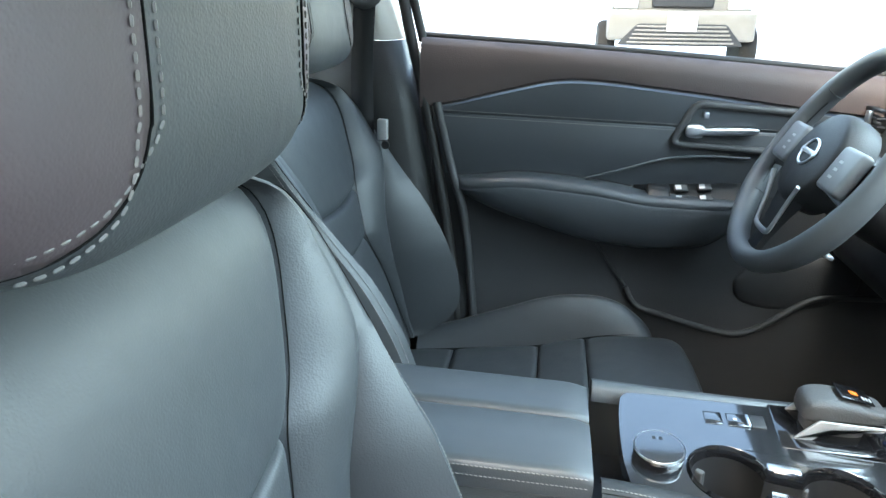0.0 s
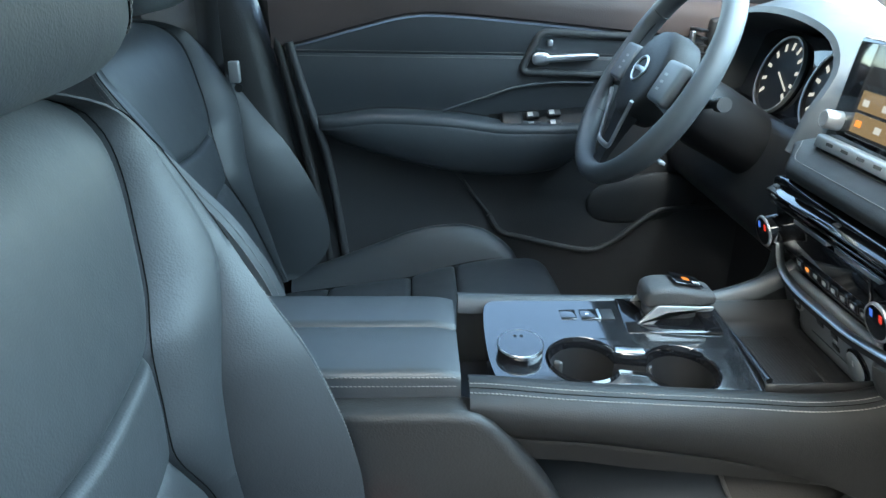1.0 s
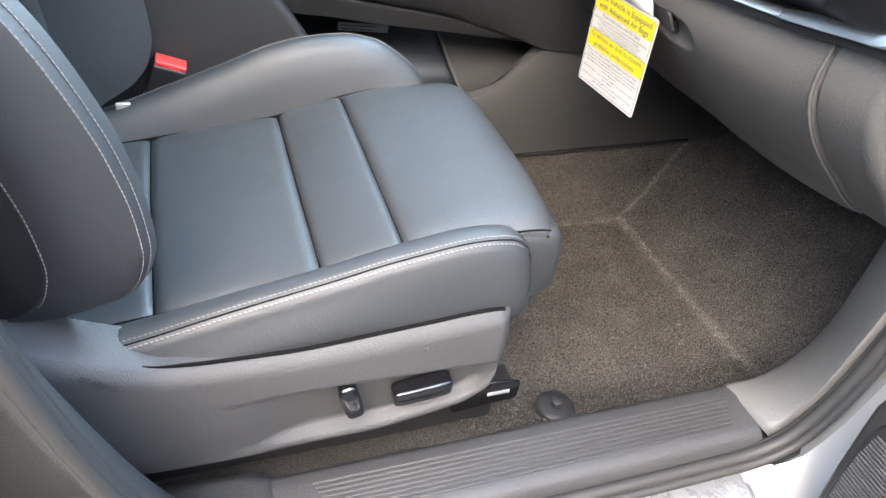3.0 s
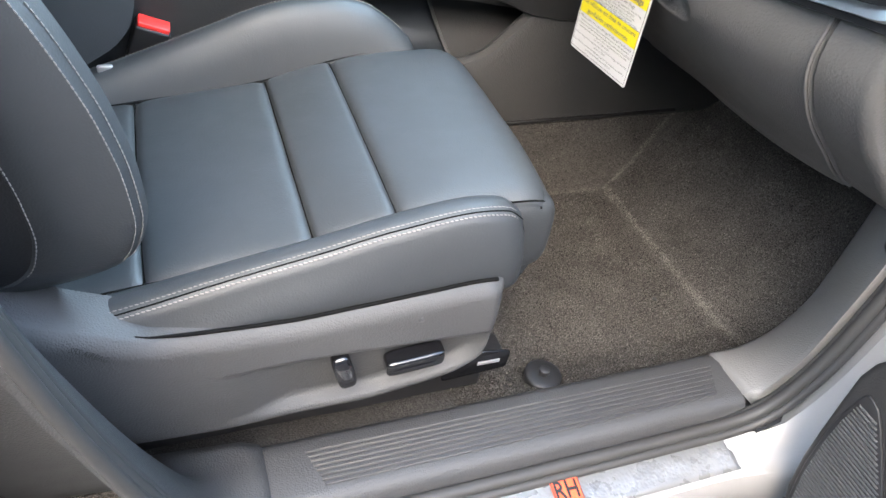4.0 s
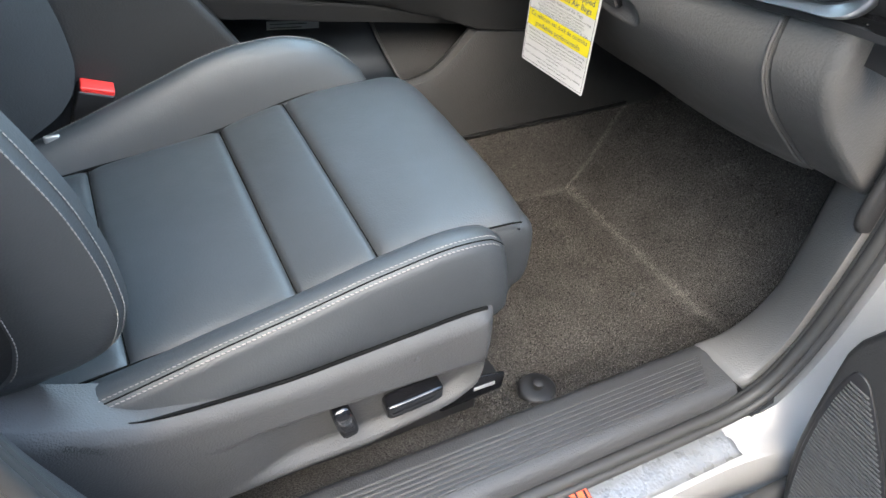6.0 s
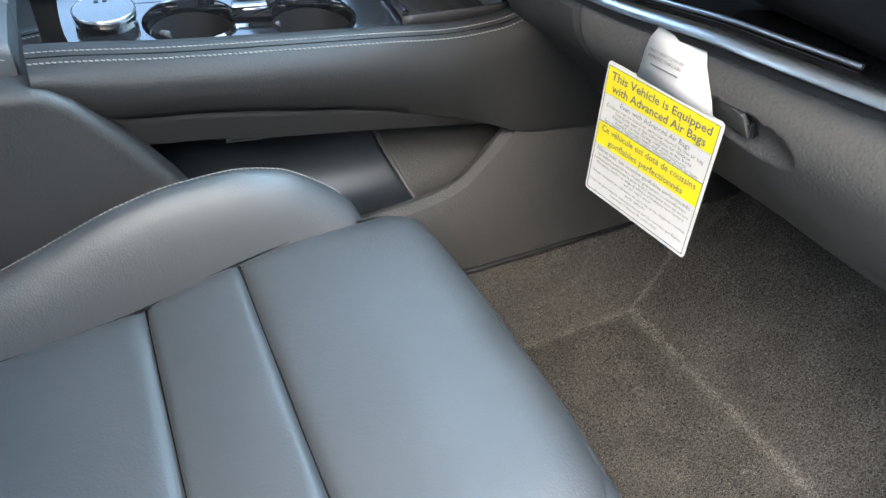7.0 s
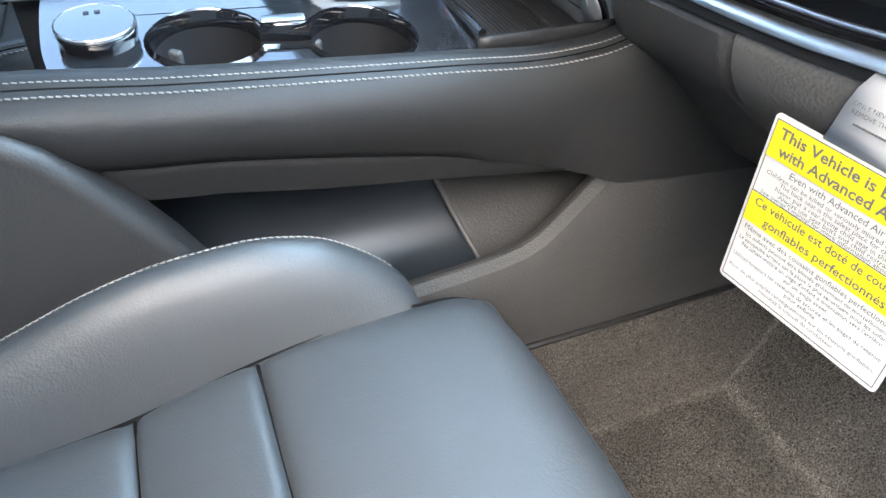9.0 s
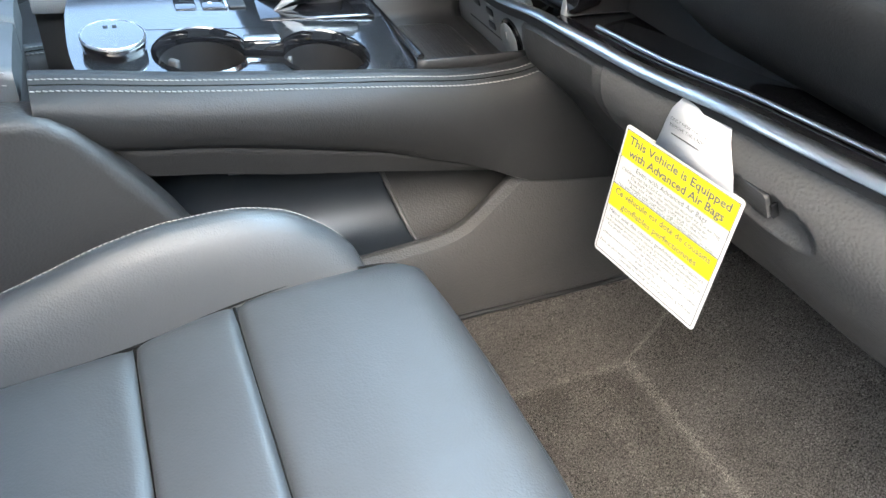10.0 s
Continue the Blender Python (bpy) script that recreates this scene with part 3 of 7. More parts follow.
def make_seat(at, label, outer, recline=0.0, tall=0.0):
    """A front seat; outer: the side (-1 or 1) that faces its door."""
    seat = thing("car_seat", at, label, "car seat", "front seats")
    sC, sA, sB, sE = s_at_x(-0.172), s_at_x(0.0), s_at_x(0.089), FINE_S[-1]
    lift = Matrix.Translation((0, 0, tall))
    sF = FINE_S[next(i for i, p in enumerate(FINE) if p[0] > 0.25 and p[1] < 0.333)]
    for name, bm in (("cushion_rear_strip", cushion_panel(0.0, sC, 0.185, 0.18, nu=14)), ("cushion_panel", cushion_panel(sC, sA, 0.18, 0.18, puff=0.003)),
                     ("cushion_panel", cushion_panel(sA, sB, 0.18, 0.18, puff=0.003)), ("cushion_front_panel", cushion_panel(sB, sF, 0.18, 0.185, crown=0.004, droop=0.012, nu=50)),
                     ("cushion_nose", cushion_panel(sF, sE, 0.185, 0.184, crown=0.004, droop=0.012, start=0.012, nu=30))):
        part(name, moved(bm, lift), LEATHER, seat)
    # seam lines across the insert, their shade drawn dark, and the padded front corners
    for side in (-1, 1):
        part("cushion_corner", moved(superbox((0.234, side * 0.160, 0.283), (0.050, 0.0285, 0.0535), p=4.0), lift), LEATHER, seat)
        part("seam", moved(tube(path3([(0.188, side * 0.1815, 0.3385), (0.215, side * 0.1825, 0.3385), (0.245, side * 0.1815, 0.3365), (0.266, side * 0.177, 0.329), (0.2805, side * 0.168, 0.315), (0.2855, side * 0.158, 0.298)], 24), 0.0012, 6), lift), SEAM, seat)
    for s in (sC, sA, sB):
        p, n = cushion_at(s)
        part("seam", moved(tube([p + n * (0.004 * (1 - v * v) - 0.0088) + Vector((0, 0.178 * v, 0)) for v in np.linspace(-1, 1, 20)], 0.0015, 6), lift), SEAM, seat)
    high = [(-0.25, 0.30), (-0.2, 0.316), (-0.066, 0.366), (0.0, 0.391), (0.05, 0.402), (0.1, 0.405), (0.145, 0.397), (0.185, 0.376), (0.222, 0.35)]
    low = [(-0.25, 0.285), (-0.17, 0.303), (-0.09, 0.323), (0.0, 0.343), (0.073, 0.360), (0.16, 0.372), (0.19, 0.370), (0.222, 0.35)]
    for side in (-1, 1):
        crest = high if (side != outer or tall) else low
        bm, one, two, groove = bolster(side, crest, floor_z=0.256 if side == outer else 0.24)
        b = part("cushion_bolster", moved(bm, lift), LEATHER, seat)
        part("seam", moved(tube([p + Vector((0, 0, 0.0001)) for p in groove], 0.0009, 6), lift), SEAM, b)
        # crease shade at the bolster's foot, drawn as a dark tube
        valley = [cushion_at(s_)[0] - cushion_at(s_)[1] * 0.0056 + Vector((0, side * 0.1770, 0)) for s_ in np.linspace(s_at_x(-0.25), s_at_x(0.14 if side != outer else 0.19), 60)]
        part("seam", moved(tube(valley, [0.0018 * min(1.0, (59 - k) / 14 + 0.1) for k in range(60)], 6), lift), SEAM, b)
        thread(b, *[moved(q, lift) for q in (stitches(one, r=0.00056, lift=(0, 0, 0.0006), slant=0.22), stitches(two, r=0.00056, lift=(0, side * 0.0006, 0.0002), slant=0.22))])
    # the backrest, leaned about the hinge
    hinge = Matrix.Translation((-0.26, 0, 0.30)) @ Matrix.Rotation(radians(-recline), 4, "Y") @ Matrix.Translation((0.26, 0, -0.30))
    for z0, z1 in ((0.30, 0.575), (0.575, 0.661), (0.661, 0.883)):
        part("backrest_panel", moved(back_panel(z0, z1), hinge), LEATHER, seat)
    for side in (-1, 1):
        bm, one, two, three, shell, seams = back_bolster(side)
        b = part("backrest_bolster", moved(bm, hinge), LEATHER, seat)
        part("backrest_shell", moved(shell, hinge), SHELL, seat, "plain dark rear shell")
        for line in seams:
            part("seam", moved(tube(path3(line[::3], 60), 0.0006, 6), hinge), SEAM, b)
        thread(b, *[moved(q, hinge) for q in (stitches(one[6:-6], lift=(0.0006, 0, 0.0001)), stitches(two[6:-6], lift=(0.0005, side * 0.0005, 0)), stitches(three[6:-14], lift=(0, side * 0.0007, 0)))])
    part("backrest_shoulder", moved(superbox((-0.425, 0, 0.826), (0.055, 0.15, 0.036), p=2.6), hinge), LEATHER, seat)
    # headrest: a middle panel between two warmer side panels
    p, c, half = 4.2, (-0.338, outer * 0.018, 0.992), (0.070, 0.168, 0.112)
    head = part("headrest", moved(superbox(c, half, p=p, nu=120, nv=72), hinge), LEATHER, seat)
    edge = [(0.092, 1.10), (0.092, 0.96), (0.095, 0.940), (0.104, 0.922), (0.121, 0.909), (0.145, 0.901), (0.186, 0.896)]

    def on_face(y, z, k=1.0):
        """A point of the headrest's front, or nothing where it curves away."""
        rest = 1 - min(1.0, abs(y - c[1]) / half[1]) ** p - min(1.0, abs(z - c[2]) / half[2]) ** p
        return Vector((c[0] + half[0] * k * rest ** (1 / p), y, z)) if rest > 0.03 else None

    for side in (-1, 1):
        # a convex cut of the same shell, a little proud, with a rounded lower corner
        bm = superbox(c, tuple(h * 1.008 for h in half), p=p, nu=120, nv=72)
        for (y0, z0), (y1, z1) in zip(edge, edge[1:]):
            d = Vector((0, side * (y1 - y0), z1 - z0)).normalized()
            n = Vector((0, -d.z, d.y)) * side
            if n.y * side > 0 or (abs(n.y) < 1e-6 and n.z > 0):
                n = -n
            bmesh.ops.bisect_plane(bm, geom=list(bm.verts) + list(bm.edges) + list(bm.faces), plane_co=(0, side * y0, z0), plane_no=n, clear_outer=True)
        part("headrest_side_panel", moved(bm, hinge), LEATHER_WARM, head, "warm dark leather side panel", solid=0.001)
        for off, k in ((-0.0085, 1.0), (0.0, 1.008), (0.0085, 1.012)):
            line = []
            for q in path3([(0, y + off * (0.7 if y > 0.103 else 1), z - off * (0.9 if y > 0.103 else 0)) for y, z in edge], 90):
                on = on_face(side * q.y, q.z, k)
                if on is not None:
                    line.append(on)
            if len(line) > 3 and off:
                thread(head, moved(stitches(line, step=0.0064, length=0.0042, r=0.00072, lift=(0.0006, side * 0.0002, 0)), hinge))
            elif len(line) > 3:
                part("seam", moved(tube(line, 0.0008, 6), hinge), SEAM, head)
    # plastic side shield on the door side
    o = outer
    shape = [(-0.40, 0.385), (-0.33, 0.358), (-0.267, 0.328), (-0.23, 0.308), (-0.205, 0.297), (-0.185, 0.288), (-0.165, 0.281), (-0.12, 0.277), (-0.043, 0.275), (0.03, 0.280), (0.10, 0.286), (0.165, 0.291), (0.187, 0.290),
             (0.195, 0.275), (0.192, 0.235), (0.184, 0.195), (0.172, 0.166), (0.145, 0.147), (0.09, 0.135), (0.032, 0.127), (-0.10, 0.128), (-0.22, 0.133), (-0.40, 0.14)]
    rows = []
    top = curve([(x, z) for x, z in shape[:13]])
    low_edge = curve([(x, z) for x, z in shape[13:]] + [(0.195, 0.275)])
    nx, nz = 120, 64
    for i in range(nx + 1):
        x = -0.40 + 0.592 * i / nx
        zt, zb = top(x), low_edge(x)
        row = []
        for j in range(nz + 1):
            f = j / nz
            z = zt + (zb - zt) * f
            out = 0.262 + 0.006 * math.sin(math.pi * f)
            # a crease below the top band; the switch field behind it lies deeper
            crease = 0.225 - 0.02 * max(0.0, x)
            s = 1 / (1 + math.exp((z - crease) / 0.0018))
            field = 1 / (1 + math.exp((-x - 0.07) / 0.016)) if x < 0 else 1 / (1 + math.exp((x - 0.175) / 0.004))
            low_lip = 1 / (1 + math.exp(-(z - (zb + 0.020)) / 0.0025))
            out -= (0.019 * low_lip + 0.004) * s * field
            if f < 0.12:
                out -= 0.010 * (1 - f / 0.12) ** 2
            if f > 0.93:
                out -= 0.010 * ((f - 0.93) / 0.07) ** 2
            e = max(0.0, (x - 0.175) / 0.017)
            out -= 0.016 * e * e
            row.append(Vector((x, o * out, z)))
        row = [Vector((x, o * 0.20, zt))] + row + [Vector((x, o * 0.20, zb))]
        rows.append(row)
    rows.append([Vector((0.19, o * 0.20, q.z)) for q in rows[-1]])
    # near-black tube draws the shaded crease between bolster and shield
    rim_line = [(x, o * 0.2500, top(x) + 0.0008) for x in np.linspace(-0.180, 0.183, 60)]
    part("shield_crease", tube(rim_line, [0.0023 * min(1.0, 0.2 + k / 8) for k in range(60)], 8), SEAM, seat, "dark tube for the shaded crease between cushion and shield")
    valance = part("side_shield", sheet(rows), PLASTIC_GREY, seat, "grey moulded plastic side shield")
    part("seat_base", box(-0.42, 0.20, -0.16, 0.16, 0.10, 0.262, 0.02), PLASTIC_BLACK, seat)
    for y in (-0.18, 0.18):
        part("seat_rail", box(-0.42, 0.225, y - 0.016, y + 0.016, -0.02, 0.11, 0.004), PLASTIC_BLACK, seat)
    return seat, valance


passenger_seat, valance = make_seat((0, -0.355, 0), "black leather front passenger seat with pale stitching", -1)
make_seat((-0.105, 0.435, 0), "black leather driver seat behind the steering wheel", 1, recline=8, tall=0.026)
# power switches on the passenger's side shield
part("screw_cap", superbox((0.095, -0.262, 0.262), (0.0048, 0.004, 0.0048), p=2.2, nu=16, nv=12), PLASTIC_GREY, valance)
part("recline_switch", moved(superbox((0, 0, 0), (0.011, 0.010, 0.026), p=4, nu=24, nv=18), pose(0.015, -0.262, 0.200, 0, -14, 0)), GLOSS, valance, "glossy black upright seat switch")
part("slide_switch", moved(superbox((0, 0, 0), (0.034, 0.011, 0.0125), p=7, nu=40, nv=28), pose(0.095, -0.260, 0.196, 8, -6, 0)), GLOSS, valance, "glossy black lying seat switch")
part("rail_bracket", plate(round_poly([(0.150, 0.098), (0.238, 0.104), (0.240, 0.135), (0.205, 0.142), (0.150, 0.132)], 0.006), "y", -0.2285, -0.2255, 0.0008), GLOSS, passenger_seat, "black steel end of the seat rail")
part("bracket_slot", box(0.196, 0.226, -0.2296, -0.2284, 0.118, 0.124, 0.0005), SILVER, passenger_seat)
part("rail_cover", merge(box(0.155, 0.232, -0.222, -0.19, 0.098, 0.126, 0.004), box(0.19, 0.234, -0.226, -0.19, 0.118, 0.128, 0.002)), PLASTIC_BLACK, passenger_seat, "black end cover of the seat rail")


def buckle(at, turn):
    b = thing("seat_belt_buckle", at, "black seat belt buckle with a red button beside the seat", "buckle", "belt buckles", turn=turn)
    part("housing", moved(box(-0.023, 0.023, -0.013, 0.013, -0.08, 0.001, 0.004), pose(0, 0, 0, 12, 20, 0)), PLASTIC_BLACK, b)
    part("button", moved(box(-0.0205, 0.0205, -0.0105, 0.0105, -0.006, 0.007, 0.002), pose(0, 0, 0, 12, 20, 0)), RED, b, "red release button")
    part("stalk", tube([(-0.02, 0, -0.06), (-0.03, 0, -0.14), (-0.03, 0, -0.23)], 0.008, 8, flat=1.4), PLASTIC_BLACK, b)
    return b


buckle((-0.134, -0.113, 0.356), 0)
single("seat_hinge_clip", merge(box(-0.210, -0.190, -0.150, -0.144, 0.290, 0.320, 0.003)), SILVER, "silver metal hinge clip between seat back and cushion", "clip")
single("seat_hinge_clip", merge(box(-0.32, -0.29, 0.64, 0.648, 0.285, 0.325, 0.003)), SILVER, "silver metal hinge clip between seat back and cushion", "clip")
# flat letters; the shade of the embossing is put in as darker plastic
words("SRS AIRBAG", 0.0105, Matrix.Translation((-0.232, -0.2690, 0.300)) @ Matrix(((1, 0, 0, 0), (0, 0, -1, 0), (0, 1, 0, 0), (0, 0, 0, 1))) @ Matrix.Rotation(radians(-38), 4, "Z"), PLASTIC, valance, "shade_lettering", width=0.034)

# ---- floor and body ----
def carpet_z(x, y):
    """Height of the moulded passenger carpet."""
    z = 0.0
    t = max(0.0, (-0.49 - y) / 0.12)
    z += 0.045 * t * t * (3 - 2 * min(t, 1.0)) if t < 1 else 0.045
    up = max(0.0, (y + 0.128) / 0.038)
    tunnel = 0.146 * min(up, 1.0) ** 1.2
    toe = max(0.0, (x - 0.665 - 0.03 * (y + 0.12))) * 0.68
    z = max(z, tunnel, toe) if toe < 0.004 else max(z * 0.4 + toe, tunnel)
    ridge = math.exp(-((x - 0.668 - 0.03 * (y + 0.12)) / 0.008) ** 2) * 0.0065
    z += ridge * (y < -0.11)
    if x < 0.275:
        z += 0.010 / (1 + math.exp((x - 0.265) / 0.003))
    return z + 0.0015 * noise.noise(Vector((x * 30, y * 30, 0))) + 0.003 * noise.noise(Vector((x * 6, y * 6, 3)))


rows = []
for i in range(131):
    x = -0.75 + 1.95 * i / 130
    rows.append([(x, y, carpet_z(x, y)) for y in (-0.625 + 0.575 * j / 80 for j in range(81))])
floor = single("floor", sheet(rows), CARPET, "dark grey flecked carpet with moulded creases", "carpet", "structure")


def carpet_pile(parent):
    """Short uneven tufts standing on the footwell carpet."""
    rng = np.random.default_rng(5)
    nx_, ny_ = 200, 116
    gx, gy = np.linspace(0.05, 1.05, nx_), np.linspace(-0.622, -0.055, ny_)
    field = np.array([[carpet_z(a_, b_) for b_ in gy] for a_ in gx])
    count = 110000
    px = 0.18 + 0.78 * rng.random(count) ** 1.15
    py = -0.62 + 0.545 * rng.random(count)
    fx, fy = (px - 0.05) / 1.0 * (nx_ - 1), (py + 0.622) / 0.567 * (ny_ - 1)
    ix, iy = np.clip(fx.astype(int), 0, nx_ - 2), np.clip(fy.astype(int), 0, ny_ - 2)
    tx, ty = fx - ix, fy - iy
    pz = (field[ix, iy] * (1 - tx) * (1 - ty) + field[ix + 1, iy] * tx * (1 - ty) + field[ix, iy + 1] * (1 - tx) * ty + field[ix + 1, iy + 1] * tx * ty)
    turn = rng.random(count) * 2 * np.pi
    half_w = 0.0006 + 0.0008 * rng.random(count)
    tall = 0.0015 + 0.0028 * rng.random(count)
    lean_x, lean_y = rng.normal(0, 0.0014, count), rng.normal(0, 0.0014, count)
    base = np.stack([px, py, pz - 0.0006], 1)
    side_v = np.stack([np.cos(turn) * half_w, np.sin(turn) * half_w, np.zeros(count)], 1)
    tip_v = np.stack([lean_x, lean_y, tall], 1)
    co = np.empty((count * 3, 3))
    co[0::3], co[1::3], co[2::3] = base - side_v, base + side_v, base + tip_v
    me = bpy.data.meshes.new("pile")
    me.from_pydata(co.tolist(), [], np.arange(count * 3).reshape(-1, 3).tolist())
    me.materials.append(PILE)
    ob = new("pile", me)
    ob.parent = parent
    tagged(ob, "short flecked carpet pile", kind="stuff")


carpet_pile(floor)
single("floor_driver", box(-0.75, 1.2, 0.14, 0.78, -0.03, -0.002), CARPET, "dark grey flecked carpet of the driver footwell", "carpet", "structure")
single("floor_rear", box(-1.9, -0.75, -0.76, 0.78, -0.03, 0.0), CARPET, "dark grey carpet behind the front seats", "carpet", "structure")
single("carpet_mark", lathe([(0.0, 0.002), (0.004, 0.002), (0.0045, 0.0), (0.0, -0.001)], (0.595, -0.435, 0.0045), 10), PLASTIC_BLACK, "small black hole in the carpet", "hole")
puck = thing("mat_anchor", (0.318, -0.562, 0.038), "black round floor mat anchor on the carpet", "mat anchor")
part("base", lathe([(0.0, -0.012), (0.026, -0.012), (0.027, 0.001), (0.024, 0.004), (0.008, 0.0035), (0.0, 0.0035)], (0, 0, 0), 36), PLASTIC_BLACK, puck)
part("peg", lathe([(0.006, 0.0), (0.007, 0.006), (0.0075, 0.013), (0.005, 0.0145), (0.0, 0.0145)], (0, 0, 0), 24), PLASTIC_BLACK, puck)

# sill plate with raised ribs
sill = thing("sill_plate", (0, 0, 0), "ribbed grey plastic sill plate under the door opening", "sill plate", kind="structure")
prof = [(-0.598, 0.03), (-0.606, 0.068), (-0.612, 0.080), (-0.622, 0.087), (-0.636, 0.0895), (-0.685, 0.089), (-0.695, 0.0865), (-0.702, 0.079), (-0.705, 0.066), (-0.706, 0.04)]
part("sill_cover", sheet([[(x, y, z) for y, z in prof] for x in np.linspace(-0.076, 0.545, 40)], caps=True), SILL, sill)
for k in range(8):
    y = -0.6365 - 0.0064 * k
    part("rib", box(-0.03 + 0.002 * k, 0.528 - 0.003 * k, y - 0.0017, y + 0.0017, 0.087, 0.0918, 0.0008, 2), SILL, sill)
part("sill_core", box(-0.6, 0.545, -0.73, -0.605, -0.04, 0.045), PLASTIC_BLACK, sill)
part("sill_core", plate([(0.545, -0.04), (0.545, 0.068), (0.60, 0.083), (0.66, 0.155), (0.70, 0.30), (0.76, 0.30), (0.76, -0.04)], "y", -0.735, -0.64), PLASTIC_BLACK, sill)

# kick panel that sweeps up to the front pillar
inner = path3([(0.547, -0.612, 0.083), (0.60, -0.615, 0.090), (0.65, -0.615, 0.122), (0.680, -0.615, 0.185), (0.688, -0.615, 0.30), (0.690, -0.62, 0.46), (0.70, -0.64, 0.62)], 40)
outer = path3([(0.547, -0.697, 0.087), (0.565, -0.700, 0.104), (0.588, -0.705, 0.16), (0.605, -0.706, 0.24), (0.615, -0.708, 0.34), (0.622, -0.71, 0.48), (0.64, -0.715, 0.62)], 40)
rows = []
for a, b in zip(inner, outer):
    out = Vector((-0.4, 0, 0.6)).normalized() * 0.006
    rows.append([a + Vector((0.03, 0.02, -0.05)), a, a.lerp(b, 0.08) + out * 0.8, a.lerp(b, 0.5) + out, a.lerp(b, 0.9) + out * 0.7, b, b + Vector((0.012, -0.006, -0.012))])
kick = thing("kick_panel", (0, 0, 0), "dark grey plastic kick panel rising to the pillar", "trim panel", kind="structure")
part("trim", sheet(rows), KICK, kick, solid=0.004)
# rear sweep to the middle pillar
inner_b = path3([(-0.078, -0.612, 0.083), (-0.125, -0.64, 0.086), (-0.155, -0.652, 0.105), (-0.185, -0.658, 0.165), (-0.210, -0.66, 0.226), (-0.238, -0.66, 0.308), (-0.26, -0.66, 0.388), (-0.295, -0.655, 0.56), (-0.34, -0.64, 0.85), (-0.37, -0.61, 1.05)], 60)
outer_b = path3([(-0.078, -0.702, 0.087), (-0.10, -0.704, 0.088), (-0.125, -0.708, 0.10), (-0.155, -0.715, 0.15), (-0.182, -0.72, 0.21), (-0.21, -0.722, 0.30), (-0.235, -0.722, 0.39), (-0.27, -0.715, 0.56), (-0.315, -0.70, 0.85), (-0.345, -0.67, 1.05)], 60)
rows = []
for a, b in zip(inner_b, outer_b):
    out = Vector((0.5, 0, 0.5)).normalized() * 0.005
    rows.append([a + Vector((-0.16, 0.03, -0.02)), a + Vector((-0.02, 0.008, 0)), a, a.lerp(b, 0.1) + out * 0.8, a.lerp(b, 0.5) + out, a.lerp(b, 0.9) + out * 0.7, b, b + Vector((-0.014, -0.004, -0.006))])
bpillar = thing("pillar_trim", (0, 0, 0), "dark grey plastic trim at the foot of the middle pillar", "pillar trim", kind="structure")
part("trim", sheet(rows), SILL, bpillar, solid=0.004)
# door seal, one rubber lip all round the opening
seal_line = [p + Vector((0.006, -0.012, 0.0)) for p in reversed(outer_b[6::6])] + [Vector(p) for p in (
    (-0.04, -0.7125, 0.066), (0.1, -0.7125, 0.062), (0.3, -0.7125, 0.062), (0.45, -0.7125, 0.063), (0.525, -0.714, 0.069), (0.566, -0.717, 0.092),
    (0.592, -0.720, 0.14), (0.612, -0.722, 0.21), (0.625, -0.724, 0.32), (0.632, -0.726, 0.48), (0.65, -0.73, 0.62))]
seal_line = path3(seal_line, 150)
seal = thing("door_seal", (0, 0, 0), "black rubber door seal along the opening", "door seal", kind="structure")
part("bulb", tube(seal_line, 0.0085, 12), RUBBER, seal)
part("lip", tube([p + Vector((0.004, -0.010, -0.007)) for p in seal_line], 0.0065, 10), RUBBER, seal)
part("flange", tube([p + Vector((0.002, 0.008, -0.002)) for p in seal_line], 0.006, 10), RUBBER, seal)

# painted sill and front pillar foot
rows = []
pts = [(-0.6, 0.052), (-0.3, 0.052), (0.0, 0.052), (0.3, 0.052), (0.48, 0.054)]
line_in = [Vector((x, -0.716, z)) for x, z in pts] + [Vector((0.56, -0.738, 0.070)), Vector((0.605, -0.74, 0.115)), Vector((0.63, -0.742, 0.19)), Vector((0.645, -0.745, 0.30)), Vector((0.655, -0.75, 0.45)), Vector((0.68, -0.75, 0.7))]
line_out = [Vector((x, -0.776, z - 0.010)) for x, z in pts] + [Vector((0.60, -0.792, 0.05)), Vector((0.665, -0.795, 0.10)), Vector((0.70, -0.797, 0.18)), Vector((0.715, -0.80, 0.30)), Vector((0.72, -0.80, 0.45)), Vector((0.74, -0.80, 0.7))]
for a, b in zip(path3(line_in, 70), path3(line_out, 70)):
    d = (b - a)
    rows.append([a + Vector((0, 0.03, -0.03)), a, a.lerp(b, 0.35) + Vector((0, 0, 0.002)), a.lerp(b, 0.7), b, b + Vector((0.0, -0.006, -0.012)), b + Vector((0.01, -0.008, -0.06)), b + Vector((0.02, 0.01, -0.12))])
body = thing("door_frame", (0, 0, 0), "silver grey painted door frame of the car", "car body", kind="structure")
part("painted_sill", sheet(rows), PAINT, body)
part("lower_seal", tube([(-0.6, -0.806, -0.02), (0.0, -0.806, -0.02), (0.45, -0.806, -0.02), (0.62, -0.812, 0.0)], 0.012, 10), RUBBER, body)
part("outer_sill", box(-0.7, 0.75, -0.86, -0.80, -0.16, -0.035, 0.012), PAINT, body)
film = thing("protective_film", (0, 0, 0), "clear wrinkled protective film on the painted sill", "film")
rows = []
